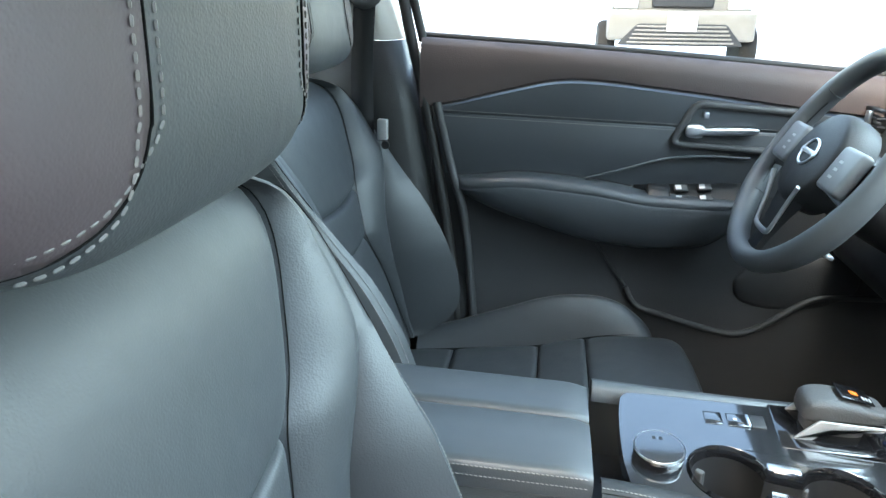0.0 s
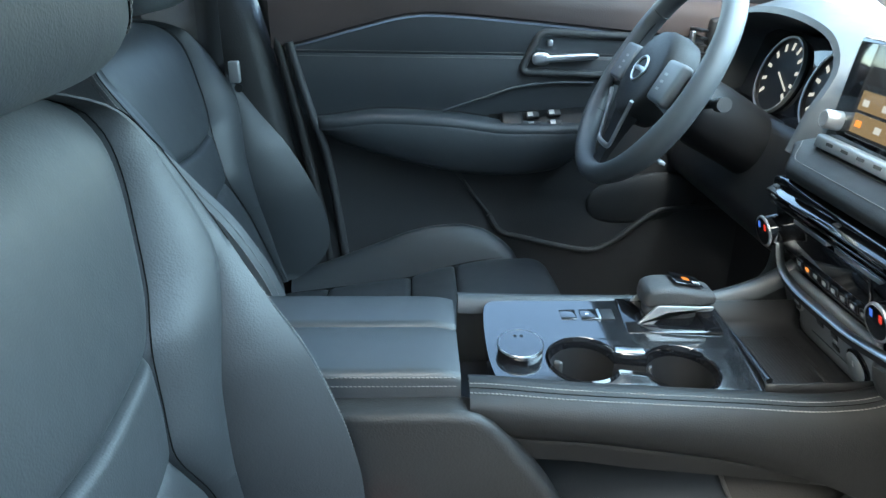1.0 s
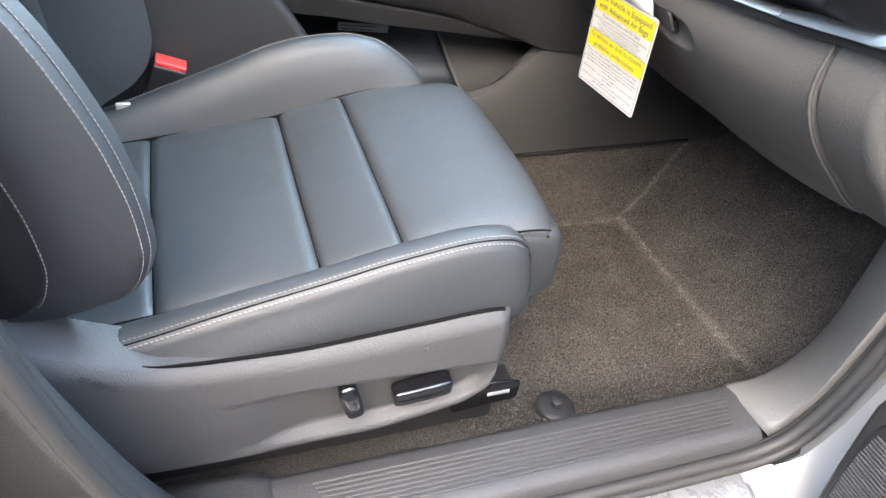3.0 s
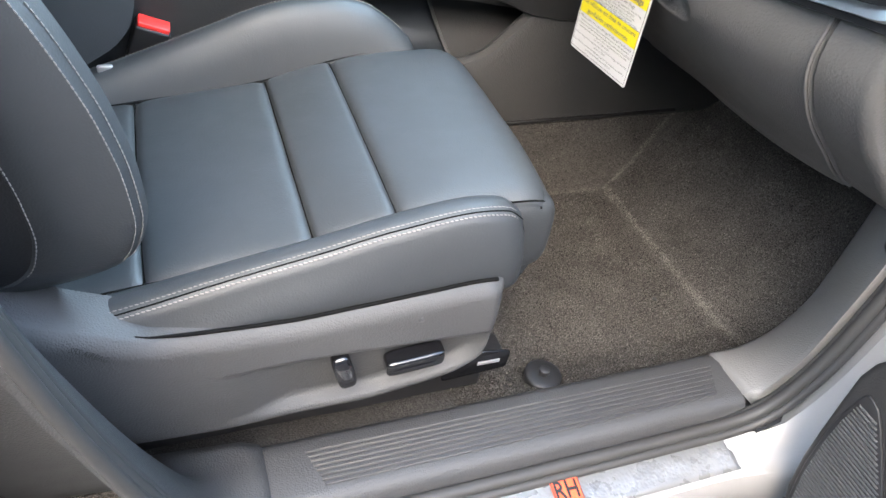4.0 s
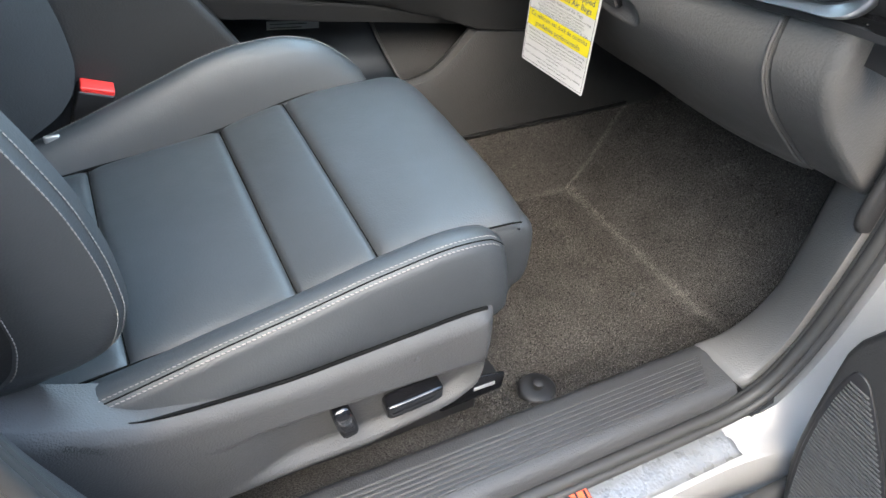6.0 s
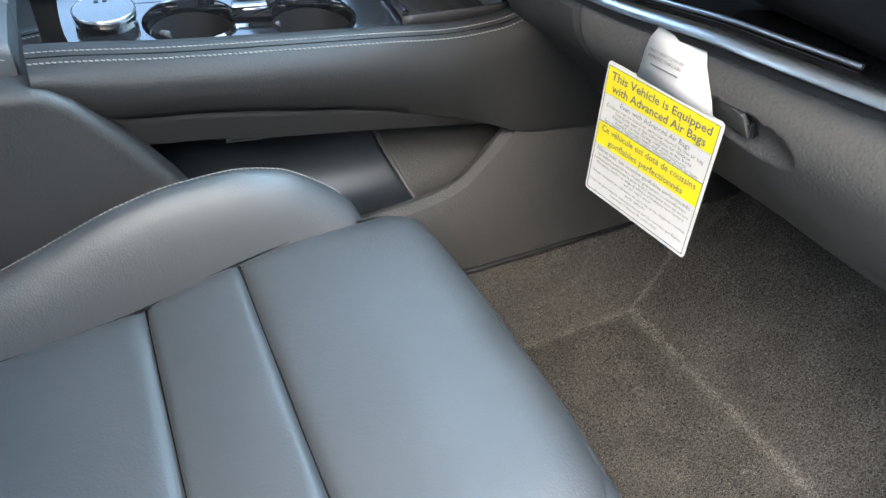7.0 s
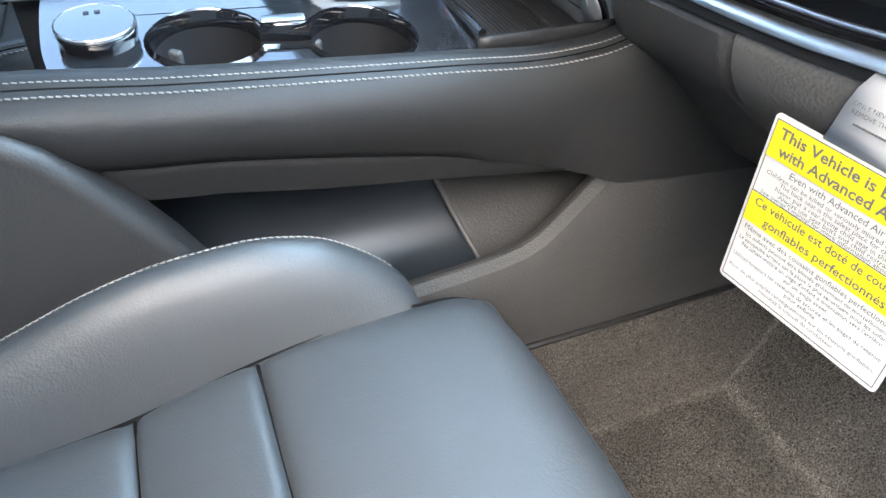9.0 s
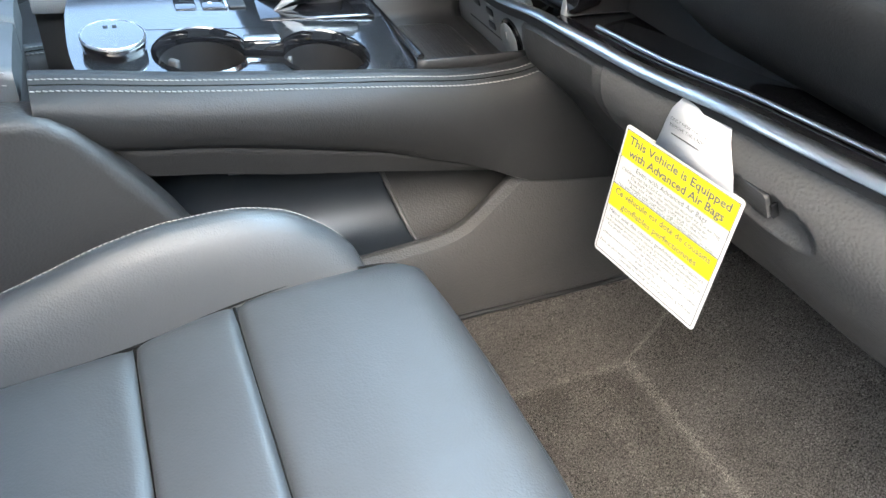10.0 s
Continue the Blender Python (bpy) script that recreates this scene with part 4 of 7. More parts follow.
for x in np.linspace(0.02, 0.505, 60):
    rows.append([(x + 0.0012 * math.sin(y * 300), y, z + 0.0007 * noise.noise(Vector((x * 40, y * 60, 0)))) for y, z in ((-0.7215, 0.0545), (-0.729, 0.0542), (-0.737, 0.053), (-0.745, 0.0515), (-0.753, 0.0495), (-0.761, 0.048), (-0.768, 0.0465))])
part("film_sheet", sheet(rows), FILM, film, solid=0.0006)
for k in range(3):
    part("wrinkle", tube(path3([(0.506, -0.725 - 0.006 * k, 0.054 - 0.001 * k), (0.53, -0.728 - 0.008 * k, 0.056 - 0.001 * k), (0.555 + 0.004 * k, -0.728 - 0.010 * k, 0.061 - 0.0012 * k)], 10), 0.0007, 6), FILM, film)
rh = thing("door_sticker", (0.232, -0.757, 0.0545), "orange square sticker with two dark letters", "sticker")
rh.matrix_world = pose(0.263, -0.7395, 0.0546, 9, 0, -3)
part("backing", box(-0.0185, 0.0185, -0.0205, 0.0205, -0.0004, 0.0004), ORANGE, rh, smooth=False)
words("RH", 0.032, pose(-0.0172, -0.011, 0.0012), PLASTIC_BLACK, rh, bold=0.0006, width=0.030)
for x0, x1, y0, y1 in ((-0.018, 0.018, -0.0195, -0.0185), (-0.018, 0.018, 0.0185, 0.0195), (-0.018, -0.017, -0.0195, 0.0195), (0.017, 0.018, -0.0195, 0.0195)):
    part("printed_border", box(x0, x1, y0, y1, 0.0004, 0.0010), PLASTIC_BLACK, rh, smooth=False)
info = thing("sill_label", (0.12, -0.735, 0.0552), "small blue and white information label on the sill", "label")
part("backing", moved(box(-0.03, 0.03, -0.012, 0.012, -0.0004, 0.0004), pose(0, 0, 0, 14, 0, 0)), CARD, info)

# open passenger door, its inner side turned to the rear, with a loudspeaker
door = thing("passenger_door", (0.57, -1.0, -0.2), "dark plastic open passenger door with a loudspeaker grille", "car door")
off = Matrix.Translation((-0.57, 1.0, 0.2))
shape = [(-0.812, 0.306), (-0.798, 0.280), (-0.793, 0.255), (-0.794, 0.216), (-0.796, 0.159), (-0.799, 0.109), (-0.806, 0.058), (-0.819, 0.015), (-0.845, -0.06), (-0.88, -0.2), (-1.5, -0.2), (-1.5, 0.55), (-0.95, 0.52), (-0.84, 0.36)]
part("door_panel", moved(plate(shape, "x", 0.54, 0.61, 0.007), off), PLASTIC, door)
grille_line = [(-0.813, 0.247), (-0.807, 0.214), (-0.805, 0.182), (-0.807, 0.137), (-0.811, 0.093), (-0.824, 0.027), (-0.85, -0.06), (-0.99, -0.06), (-0.96, 0.06), (-0.90, 0.158), (-0.868, 0.203), (-0.845, 0.233), (-0.829, 0.248)]
grille_line = smooth_outline(grille_line, 78)
grille = part("speaker_frame", moved(plate(grille_line, "x", 0.5365, 0.5405, 0.0015), off), PLASTIC_BLACK, door, "black speaker frame")


def inside(p, line):
    hit = False
    for (ya, za), (yb, zb) in zip(line, line[1:] + line[:1]):
        if (za > p[1]) != (zb > p[1]) and p[0] < (yb - ya) * (p[1] - za) / (zb - za) + ya:
            hit = not hit
    return hit


def grille_span(v):
    """The stretch of the grille outline at one height."""
    hits = [u for u in np.linspace(-0.985, -0.800, 186) if inside((u, v), grille_line)]
    return (hits[0], hits[-1]) if hits else (0.0, 0.0)


for k in range(54):
    v = -0.048 + 0.0053 * k
    u0, u1 = grille_span(v)
    if u1 - u0 > 0.016:
        bar = [(0.5362 - 0.0006 * math.sin(j * 1.9), u0 + 0.005 + (u1 - u0 - 0.010) * j / 30, v + 0.0003 * math.sin(j * 2.4)) for j in range(31)]
        part("slat", moved(tube(bar, 0.0017, 6), off), SILL, grille)

# ---- centre console ----
console = thing("centre_console", (0, 0, 0), "black leather-edged centre console between the front seats", "console")
top_z = curve([(-0.04, 0.512), (-0.022, 0.511), (0.076, 0.500), (0.193, 0.490), (0.282, 0.483), (0.373, 0.476), (0.416, 0.478), (0.445, 0.484), (0.475, 0.496), (0.52, 0.505), (0.67, 0.505)])
low_z = curve([(-0.04, 0.470), (-0.01, 0.458), (0.01, 0.446), (0.102, 0.435), (0.186, 0.421), (0.273, 0.404), (0.336, 0.385), (0.408, 0.364), (0.455, 0.350), (0.55, 0.338), (0.65, 0.328)])
lip_z = curve([(0.0, 0.445), (0.018, 0.430), (0.039, 0.411), (0.099, 0.403), (0.168, 0.391), (0.279, 0.376), (0.417, 0.355), (0.452, 0.349)])
rows, line1, line2, line3 = [], [], [], []
for i in range(101):
    x = -0.036 + 0.686 * i / 100
    z, zl = top_z(x), low_z(x)
    h = z - zl
    q = min(1.0, max(0.0, (x - 0.36) / 0.09))
    q = q * q * (3 - 2 * q)
    sec = [(-0.040, z - 0.012), (-0.042, z - 0.003), (-0.047, z + 0.0005), (-0.058, z + 0.001), (-0.066, z - 0.001), (-0.0685, z - 0.0035), (-0.0705, z - 0.003), (-0.076, z - 0.007), (-0.083, z - min(0.016, 0.2 * h)),
           (-0.088, z - min(0.03, 0.33 * h)), (-0.090 - 0.002 * q, z - 0.45 * h), (-0.088 - 0.006 * q, z - 0.65 * h), (-0.082 - 0.013 * q, z - 0.88 * h), (-0.076 - 0.019 * q, zl), (-0.064 - 0.02 * q, zl - 0.002 - 0.004 * q)]
    rows.append([Vector((x, y, zz)) for y, zz in sec])
    if x < 0.47:
        line1.append(rows[-1][4].lerp(rows[-1][3], 0.25))
        line2.append(rows[-1][6].lerp(rows[-1][7], 0.75))
        line3.append(rows[-1][5] + Vector((0, -0.0004, 0.0004)))
pad = part("side_pad", sheet(rows), PAD, console, "padded leather side with double stitching")
part("seam", tube(line3, 0.0008, 6), SEAM, pad)
thread(pad, stitches(line1, step=0.0047, length=0.0037, r=0.0005, lift=(0, -0.0002, 0.0005), slant=0.18), stitches(line2, step=0.0047, length=0.0037, r=0.0005, lift=(0, -0.0004, 0.0004), slant=0.18))
rows = []
for i in range(50):
    x = 0.004 + 0.446 * i / 49
    zl = low_z(x)
    d = max(0.003, zl - lip_z(x))
    rows.append([Vector((x, -0.070, zl + 0.004)), Vector((x, -0.069, zl - 0.3 * d)), Vector((x, -0.064, zl - d)), Vector((x, -0.04, zl - d - 0.002))])
part("lower_lip", sheet(rows), PAD, console, solid=0.003)
shape = [(-0.32, 0.497), (-0.06, 0.496), (-0.042, 0.494), (-0.026, 0.489), (-0.009, 0.476), (0.010, 0.452), (0.036, 0.416), (0.060, 0.380), (0.083, 0.338), (0.10, 0.29), (0.107, 0.25), (0.107, 0.08), (-0.32, 0.08)]
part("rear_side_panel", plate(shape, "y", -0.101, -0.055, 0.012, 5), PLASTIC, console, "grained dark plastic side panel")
shape = [(0.22, 0.258), (0.30, 0.265), (0.34, 0.270), (0.365, 0.276), (0.382, 0.285), (0.397, 0.299), (0.416, 0.319), (0.436, 0.340), (0.450, 0.357), (0.462, 0.368), (0.51, 0.364), (0.632, 0.349), (0.68, 0.345), (0.72, 0.42), (1.15, 0.42), (1.15, 0.06), (0.22, 0.06)]
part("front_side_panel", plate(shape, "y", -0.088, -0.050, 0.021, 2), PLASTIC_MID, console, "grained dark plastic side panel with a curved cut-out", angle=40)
# black tube stands in for the shadow line where panel meets carpet
part("panel_foot_shade", tube(path3([(0.22, -0.0905, 0.146), (0.45, -0.0905, 0.147), (0.62, -0.0905, 0.148), (0.80, -0.0905, 0.150)], 30), 0.004, 8), PLASTIC_BLACK, console, "dark tube for the shadow line under the side panel")
wall = [(-0.052, 0.43), (-0.02, 0.415), (0.004, 0.37), (0.006, 0.32), (-0.004, 0.285), (-0.022, 0.262), (-0.045, 0.250), (-0.085, 0.245)]
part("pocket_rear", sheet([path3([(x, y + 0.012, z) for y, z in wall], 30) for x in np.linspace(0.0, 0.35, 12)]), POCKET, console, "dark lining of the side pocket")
part("pocket_front", sheet([[p + Vector((0.30 - 0.42 * (p.z - 0.33) - p.x, 0, 0)) if k == 0 else p for p in path3([(x, y, z) for y, z in wall], 30)] for k, x in enumerate(np.linspace(0.31, 0.56, 10))]), PLASTIC, console)
part("pocket_ridge", tube([(0.30 - 0.42 * (p.z - 0.33), p.y - 0.0015, p.z) for p in path3([(0, y, z) for y, z in wall[1:7]], 20)], 0.0028, 8), PLASTIC_GREY, console)
tag = part("pocket_label", moved(box(-0.042, 0.042, -0.0006, 0.0006, -0.0065, 0.0065), pose(0.166, 0.0105, 0.352, -6, 5, 0)), CARD, console, "small white label in the pocket", smooth=False)
for k in range(2):
    part("print_line", moved(box(-0.037, 0.022 - 0.008 * k, -0.0010, -0.0006, 0.0014 - 0.0055 * k, 0.0028 - 0.0055 * k), pose(0.166, 0.0105, 0.352, -6, 5, 0)), INK, tag, smooth=False)
part("core", box(-0.32, 0.42, 0.03, 0.13, 0.05, 0.42), PLASTIC_BLACK, console)

# armrest lid in two halves
def lid(y0, y1):
    out = []
    for i in range(25):
        x = -0.32 + 0.275 * i / 24
        e = max(0.0, (i - 21) / 3) ** 2 * 0.006
        r = 0.010
        zt = 0.531 - 0.005 * (i / 24)
        sec = [(y0, 0.495), (y0 - 0.0, zt - 0.03), (y0 + 0.002, zt - r), (y0 + 0.004, zt - 0.004), (y0 + 0.008, zt - 0.001), (y0 + 0.013, zt), ((y0 + y1) / 2, zt + 0.0008), (y1 - 0.007, zt), (y1 - 0.003, zt - 0.001), (y1 - 0.001, zt - 0.004), (y1, zt - r), (y1, 0.495)]
        out.append([Vector((x, y, z - e)) for y, z in sec])
    return sheet(out, caps=True)


armrest = thing("armrest", (0, 0, 0), "black leather armrest lid in two halves on the console", "armrest")
half = part("lid", lid(-0.066, 0.0445), ARM_PAD, armrest)
part("lid", lid(0.0470, 0.130), ARM_PAD, armrest)
l1 = [(-0.31 + 0.0105 * k, -0.0632, 0.5235 - 0.0002 * k) for k in range(26)]
l2 = [(-0.31 + 0.0105 * k, -0.0662, 0.5145 - 0.0002 * k) for k in range(26)]
thread(half, stitches(l1, lift=(0, -0.0006, 0.0003), slant=0.18), stitches(l2, lift=(0, -0.0007, 0), slant=0.18))
part("box_below", box(-0.32, -0.05, -0.062, 0.126, 0.25, 0.497, 0.006), PLASTIC, armrest)

# deck with the double cup holder
def eight(c1, c2, r, neck, n=26):
    """Outline of two joined circles, anticlockwise."""
    a, b = Vector((*c1, 0)), Vector((*c2, 0))
    d = (b - a).normalized()
    s = Vector((-d.y, d.x, 0))
    t = math.asin(neck / r)
    out = []
    for k in range(n + 1):
        w = t + (2 * math.pi - 2 * t) * k / n
        out.append(a + r * (d * math.cos(w) + s * math.sin(w)))
    for k in range(n + 1):
        w = t + (2 * math.pi - 2 * t) * k / n
        out.append(b - r * (d * math.cos(w) + s * math.sin(w)))
    return [(p.x, p.y) for p in out]


C1, C2 = (0.112, 0.013), (0.229, -0.004)
deck_mid = curve([(-0.02, 0.4965), (0.1, 0.494), (0.31, 0.489)])


def deck_z(x, y=0.04):
    """The deck leans a little towards the passenger."""
    return deck_mid(x) + 0.11 * (y - 0.04)


outline = smooth_outline([(-0.006, 0.045), (-0.003, 0.0), (0.006, -0.035), (0.03, -0.043), (0.12, -0.044), (0.22, -0.0445), (0.30, -0.0445), (0.318, -0.04), (0.322, 0.0), (0.318, 0.1), (0.312, 0.143), (0.25, 0.147), (0.12, 0.147), (0.03, 0.146), (0.004, 0.14), (-0.004, 0.11)], 96)
hole = eight(C1, C2, 0.0445, 0.017)
from mathutils.geometry import tessellate_polygon  # noqa: E402
loops = [[Vector((x, y, 0)) for x, y in outline], [Vector((x, y, 0)) for x, y in reversed(hole)]]
flat = [p for loop in loops for p in loop]
bm = bmesh.new()
vs = [bm.verts.new((p.x, p.y, deck_z(p.x, p.y))) for p in flat]
for tri in tessellate_polygon(loops):
    try:
        bm.faces.new([vs[k] for k in tri])
    except ValueError:
        pass
bmesh.ops.recalc_face_normals(bm, faces=bm.faces)
if sum(f.normal.z for f in bm.faces) < 0:
    bmesh.ops.reverse_faces(bm, faces=bm.faces)
part("deck", bm, DECK, console, "glossy dark deck plate that mirrors the sky", smooth=False)
part("deck_edge", sheet([[(x, y, deck_z(x, y)) for x, y in outline], [(x, y, deck_z(x, y) - 0.02) for x, y in outline]], close_v=True), GLOSS, console)
big = eight(C1, C2, 0.0475, 0.019)
mid = eight(C1, C2, 0.0445, 0.017)
small = eight(C1, C2, 0.0415, 0.014)
cup = part("cup_holder", sheet([[(x, y, deck_z(x, y) - 0.011) for x, y in small], [(x, y, deck_z(x, y) - 0.072) for x, y in eight(C1, C2, 0.0375, 0.011)]], close_v=True), PLASTIC_BLACK, console, "dark plastic double cup holder")
part("rim", sheet([[(x, y, deck_z(x, y) + 0.0008) for x, y in big], [(x, y, deck_z(x, y) + 0.0035) for x, y in mid], [(x, y, deck_z(x, y) + 0.001) for x, y in eight(C1, C2, 0.0428, 0.0155)], [(x, y, deck_z(x, y) - 0.011) for x, y in small]], close_v=True), GLOSS, cup, "glossy black rim")
part("cup_bottom", plate(eight(C1, C2, 0.038, 0.0115), "z", 0.418, 0.421), PLASTIC_BLACK, cup)
for cx, cy, turn in ((0.150, -0.004, 20), (0.196, 0.026, -30), (0.262, -0.028, 40), (0.085, 0.04, -40)):
    part("grip_flap", moved(box(-0.007, 0.007, -0.004, 0.004, -0.022, 0.0, 0.0025), pose(cx, cy, 0.474, 0, 0, turn)), PLASTIC_GREY, cup)
part("bridge", moved(box(-0.018, 0.018, -0.006, 0.006, -0.003, 0.002, 0.0015), pose(0.173, 0.028, 0.494, 0, 0, -8)), CHROME, cup, "bright bridge between the cups")
DECK_LEAN = pose(0, 0, 0, 6.3, 0, 0)
knob = thing("drive_mode_knob", (0.0345, 0.030, 0.4865), "black round knob with a bright ring and glossy top", "knob")
part("base", moved(lathe([(0.0, 0.0), (0.0265, 0.0), (0.0275, 0.006), (0.0278, 0.011), (0.0286, 0.012), (0.0288, 0.018), (0.0270, 0.0195), (0.0, 0.0195)], (0, 0, 0), 48), DECK_LEAN), GLOSS, knob)
part("ring", moved(lathe([(0.0284, 0.0192), (0.0291, 0.0200), (0.0289, 0.0218), (0.0282, 0.0226), (0.0274, 0.021)], (0, 0, 0), 48), DECK_LEAN), CHROME, knob)
part("top", moved(lathe([(0.0, 0.0225), (0.0276, 0.0222), (0.0276, 0.0195), (0.0, 0.0195)], (0, 0, 0), 48), DECK_LEAN), DECK, knob)
for k in range(2):
    part("symbol", moved(box(-0.007 + 0.008 * k, -0.003 + 0.008 * k, 0.012, 0.0165, 0.0222, 0.0228), DECK_LEAN), PLASTIC_BLACK, knob, smooth=False)
switches = thing("console_switches", (0.130, 0.112, deck_z(0.130, 0.112)), "row of flat parking brake switches in the glossy deck", "switch")
for k, (w, mat) in enumerate(((0.022, DECK), (0.026, DECK), (0.018, PLASTIC_BLACK))):
    part("switch", moved(box(-0.030 + 0.0275 * k, -0.030 + 0.0275 * k + w, -0.012, 0.012, -0.002, 0.0016, 0.0014), DECK_LEAN), mat, switches)
part("bright_edge", moved(box(0.021, 0.0245, -0.011, 0.011, -0.001, 0.003, 0.001), DECK_LEAN), CHROME, switches)
part("symbol", moved(box(0.005, 0.009, -0.002, 0.002, 0.0016, 0.002), DECK_LEAN), CARD, switches, smooth=False)

shifter = thing("gear_selector", (0.245, 0.118, 0.495), "grey electronic gear selector on a glossy plate", "gear selector")
part("plate", moved(box(-0.062, 0.066, -0.050, 0.034, -0.004, 0.004, 0.003), pose(0, 0, 0.003, 6.3, 0, -2)), GLOSS, shifter)
part("stem", moved(superbox((0, 0, 0), (0.036, 0.019, 0.022), p=4), pose(0.006, 0.0, 0.018, 0, 8, 0)), PLASTIC_GREY, shifter)
body_rows = []
for k in range(25):
    f = k / 24
    x = -0.036 + 0.098 * f
    hw = 0.0275 * (1 - 0.25 * abs(2 * f - 1) ** 5)
    zt = 0.058 - 0.018 * f**1.6 - 0.012 * (1 - f) ** 6
    zb = 0.022 + 0.004 * f
    if k in (0, 24):
        hw, zt, zb = hw * 0.8, zt - 0.006, zb + 0.004
    body_rows.append([Vector((x, hw * math.copysign(abs(math.cos(a)) ** 0.5, math.cos(a)), (zt + zb) / 2 + (zt - zb) / 2 * math.copysign(abs(math.sin(a)) ** 0.55, math.sin(a)))) for a in (2 * math.pi * j / 32 for j in range(32))])
grip = part("grip", sheet(body_rows, close_v=True, caps=True), PLASTIC_GREY, shifter, "grey rounded grip")
for side in (-1, 1):
    part("collar", plate(round_poly([(-0.046, 0.003), (-0.024, 0.003), (-0.008, 0.019), (0.052, 0.021), (0.056, 0.027), (-0.020, 0.030)], 0.003), "y", side * 0.0285 - 0.0018, side * 0.0285 + 0.0018, 0.001), SILVER, grip, "silver collar plate")
part("display", moved(box(-0.021, 0.019, -0.017, 0.017, -0.001, 0.0012, 0.001), pose(0.024, 0.0, 0.0535, 0, 13, 0)), GLOSS, grip)
part("lit_letter", moved(box(-0.006, 0.003, -0.004, 0.004, 0.0012, 0.0016), pose(0.024, 0.0, 0.0538, 0, 13, 0)), LIT_ORANGE, grip, smooth=False)
for k in range(3):
    part("letter", moved(box(0.006 + 0.004 * k, 0.008 + 0.004 * k, -0.012, -0.004, 0.0012, 0.0016), pose(0.024, 0.0, 0.0538, 0, 13, 0)), CARD, grip, smooth=False)

# driver's rail, tray and sides
rail_z = curve([(-0.04, 0.503), (0.1, 0.497), (0.25, 0.494), (0.32, 0.497), (0.38, 0.512), (0.43, 0.537), (0.47, 0.575)])
rows = []
for i in range(50):
    x = -0.036 + 0.50 * i / 49
    z = rail_z(x)
    rows.append([Vector((x, y + 0.05 * max(0, x - 0.3), zz)) for y, zz in ((0.146, z - 0.014), (0.149, z + 0.004), (0.156, z + 0.010), (0.166, z + 0.009), (0.174, z), (0.178, z - 0.04), (0.17, z - 0.2))])
part("driver_rail", sheet(rows), ARM_PAD, console, "padded rail beside the driver")
tray = thing("charging_tray", (0, 0, 0), "dark open tray with a ribbed mat ahead of the deck", "tray")
rows = [[(x, y, z) for y, z in ((0.150, 0.500), (0.145, 0.47), (0.135, 0.458), (0.0, 0.456), (-0.030, 0.460), (-0.038, 0.47), (-0.042, 0.486))] for x in np.linspace(0.318, 0.452, 12)]
part("tray_shell", sheet(rows), PLASTIC_BLACK, tray, solid=0.003)
part("ribbed_mat", plate(rounded(0.328, 0.425, -0.022, 0.118, 0.02), "z", 0.457, 0.461, 0.002), PLASTIC, tray)
for k in range(20):
    part("mat_rib", box(0.333 + 0.0045 * k, 0.3348 + 0.0045 * k, -0.016, 0.112, 0.4605, 0.4617), PLASTIC_BLACK, tray, smooth=False)
part("tray_lip", tube(path3([(0.322, -0.038, 0.489), (0.322, 0.05, 0.490), (0.322, 0.14, 0.492)], 16), 0.004, 8), GLOSS, tray)
part("divider", box(0.398, 0.402, -0.036, 0.0, 0.46, 0.477, 0.001), PLASTIC, tray)

# lower switch face of the centre stack
face = thing("switch_face", (0.452, 0.052, 0.497), "dark panel with start button, ports and a round socket cap", "switch panel")
tilt = Matrix.Rotation(radians(-20), 4, "Y")
part("panel", moved(box(-0.006, 0.006, -0.100, 0.132, -0.050, 0.050, 0.005), tilt), POD, face)
part("start_button", moved(lathe([(0.0, -0.0085), (0.0125, -0.0085), (0.0135, -0.006), (0.0135, 0.0)], (0, 0.088, 0.010), 32, "x"), tilt), PLASTIC_BLACK, face)
part("start_ring", moved(lathe([(0.0125, -0.0088), (0.0158, -0.0082), (0.016, -0.005), (0.0128, -0.006)], (0, 0.088, 0.010), 32, "x"), tilt), SILVER, face)
for k in range(3):
    part("button_print", moved(box(-0.0095, -0.0086, 0.082 + 0.0045 * k, 0.085 + 0.0045 * k, 0.006, 0.014), tilt), CARD, face, smooth=False)
part("socket_cap", moved(lathe([(0.0, -0.013), (0.0175, -0.013), (0.0195, -0.011), (0.0195, -0.004)], (0, -0.058, -0.008), 36, "x"), tilt), POD, face, "round power socket cap")
part("socket_ring", moved(lathe([(0.0195, -0.011), (0.023, -0.009), (0.0235, -0.004), (0.02, -0.004)], (0, -0.058, -0.008), 36, "x"), tilt), GLOSS, face)
part("cap_print", moved(box(-0.0137, -0.0128, -0.059, -0.057, -0.006, 0.002), tilt), SILVER, face, smooth=False)
for y, z in ((0.03, 0.004), (-0.005, 0.004), (-0.005, -0.014)):
    part("port", moved(box(-0.0075, -0.005, y - 0.008, y + 0.008, z - 0.004, z + 0.004, 0.001), tilt), PLASTIC_BLACK, face)
    part("port_print", moved(box(-0.0066, -0.0061, y - 0.004, y + 0.004, z + 0.008, z + 0.012), tilt), CARD, face, smooth=False)
part("groove", moved(box(-0.0064, -0.0058, -0.03, 0.06, -0.026, -0.0245), tilt), PLASTIC_BLACK, face)

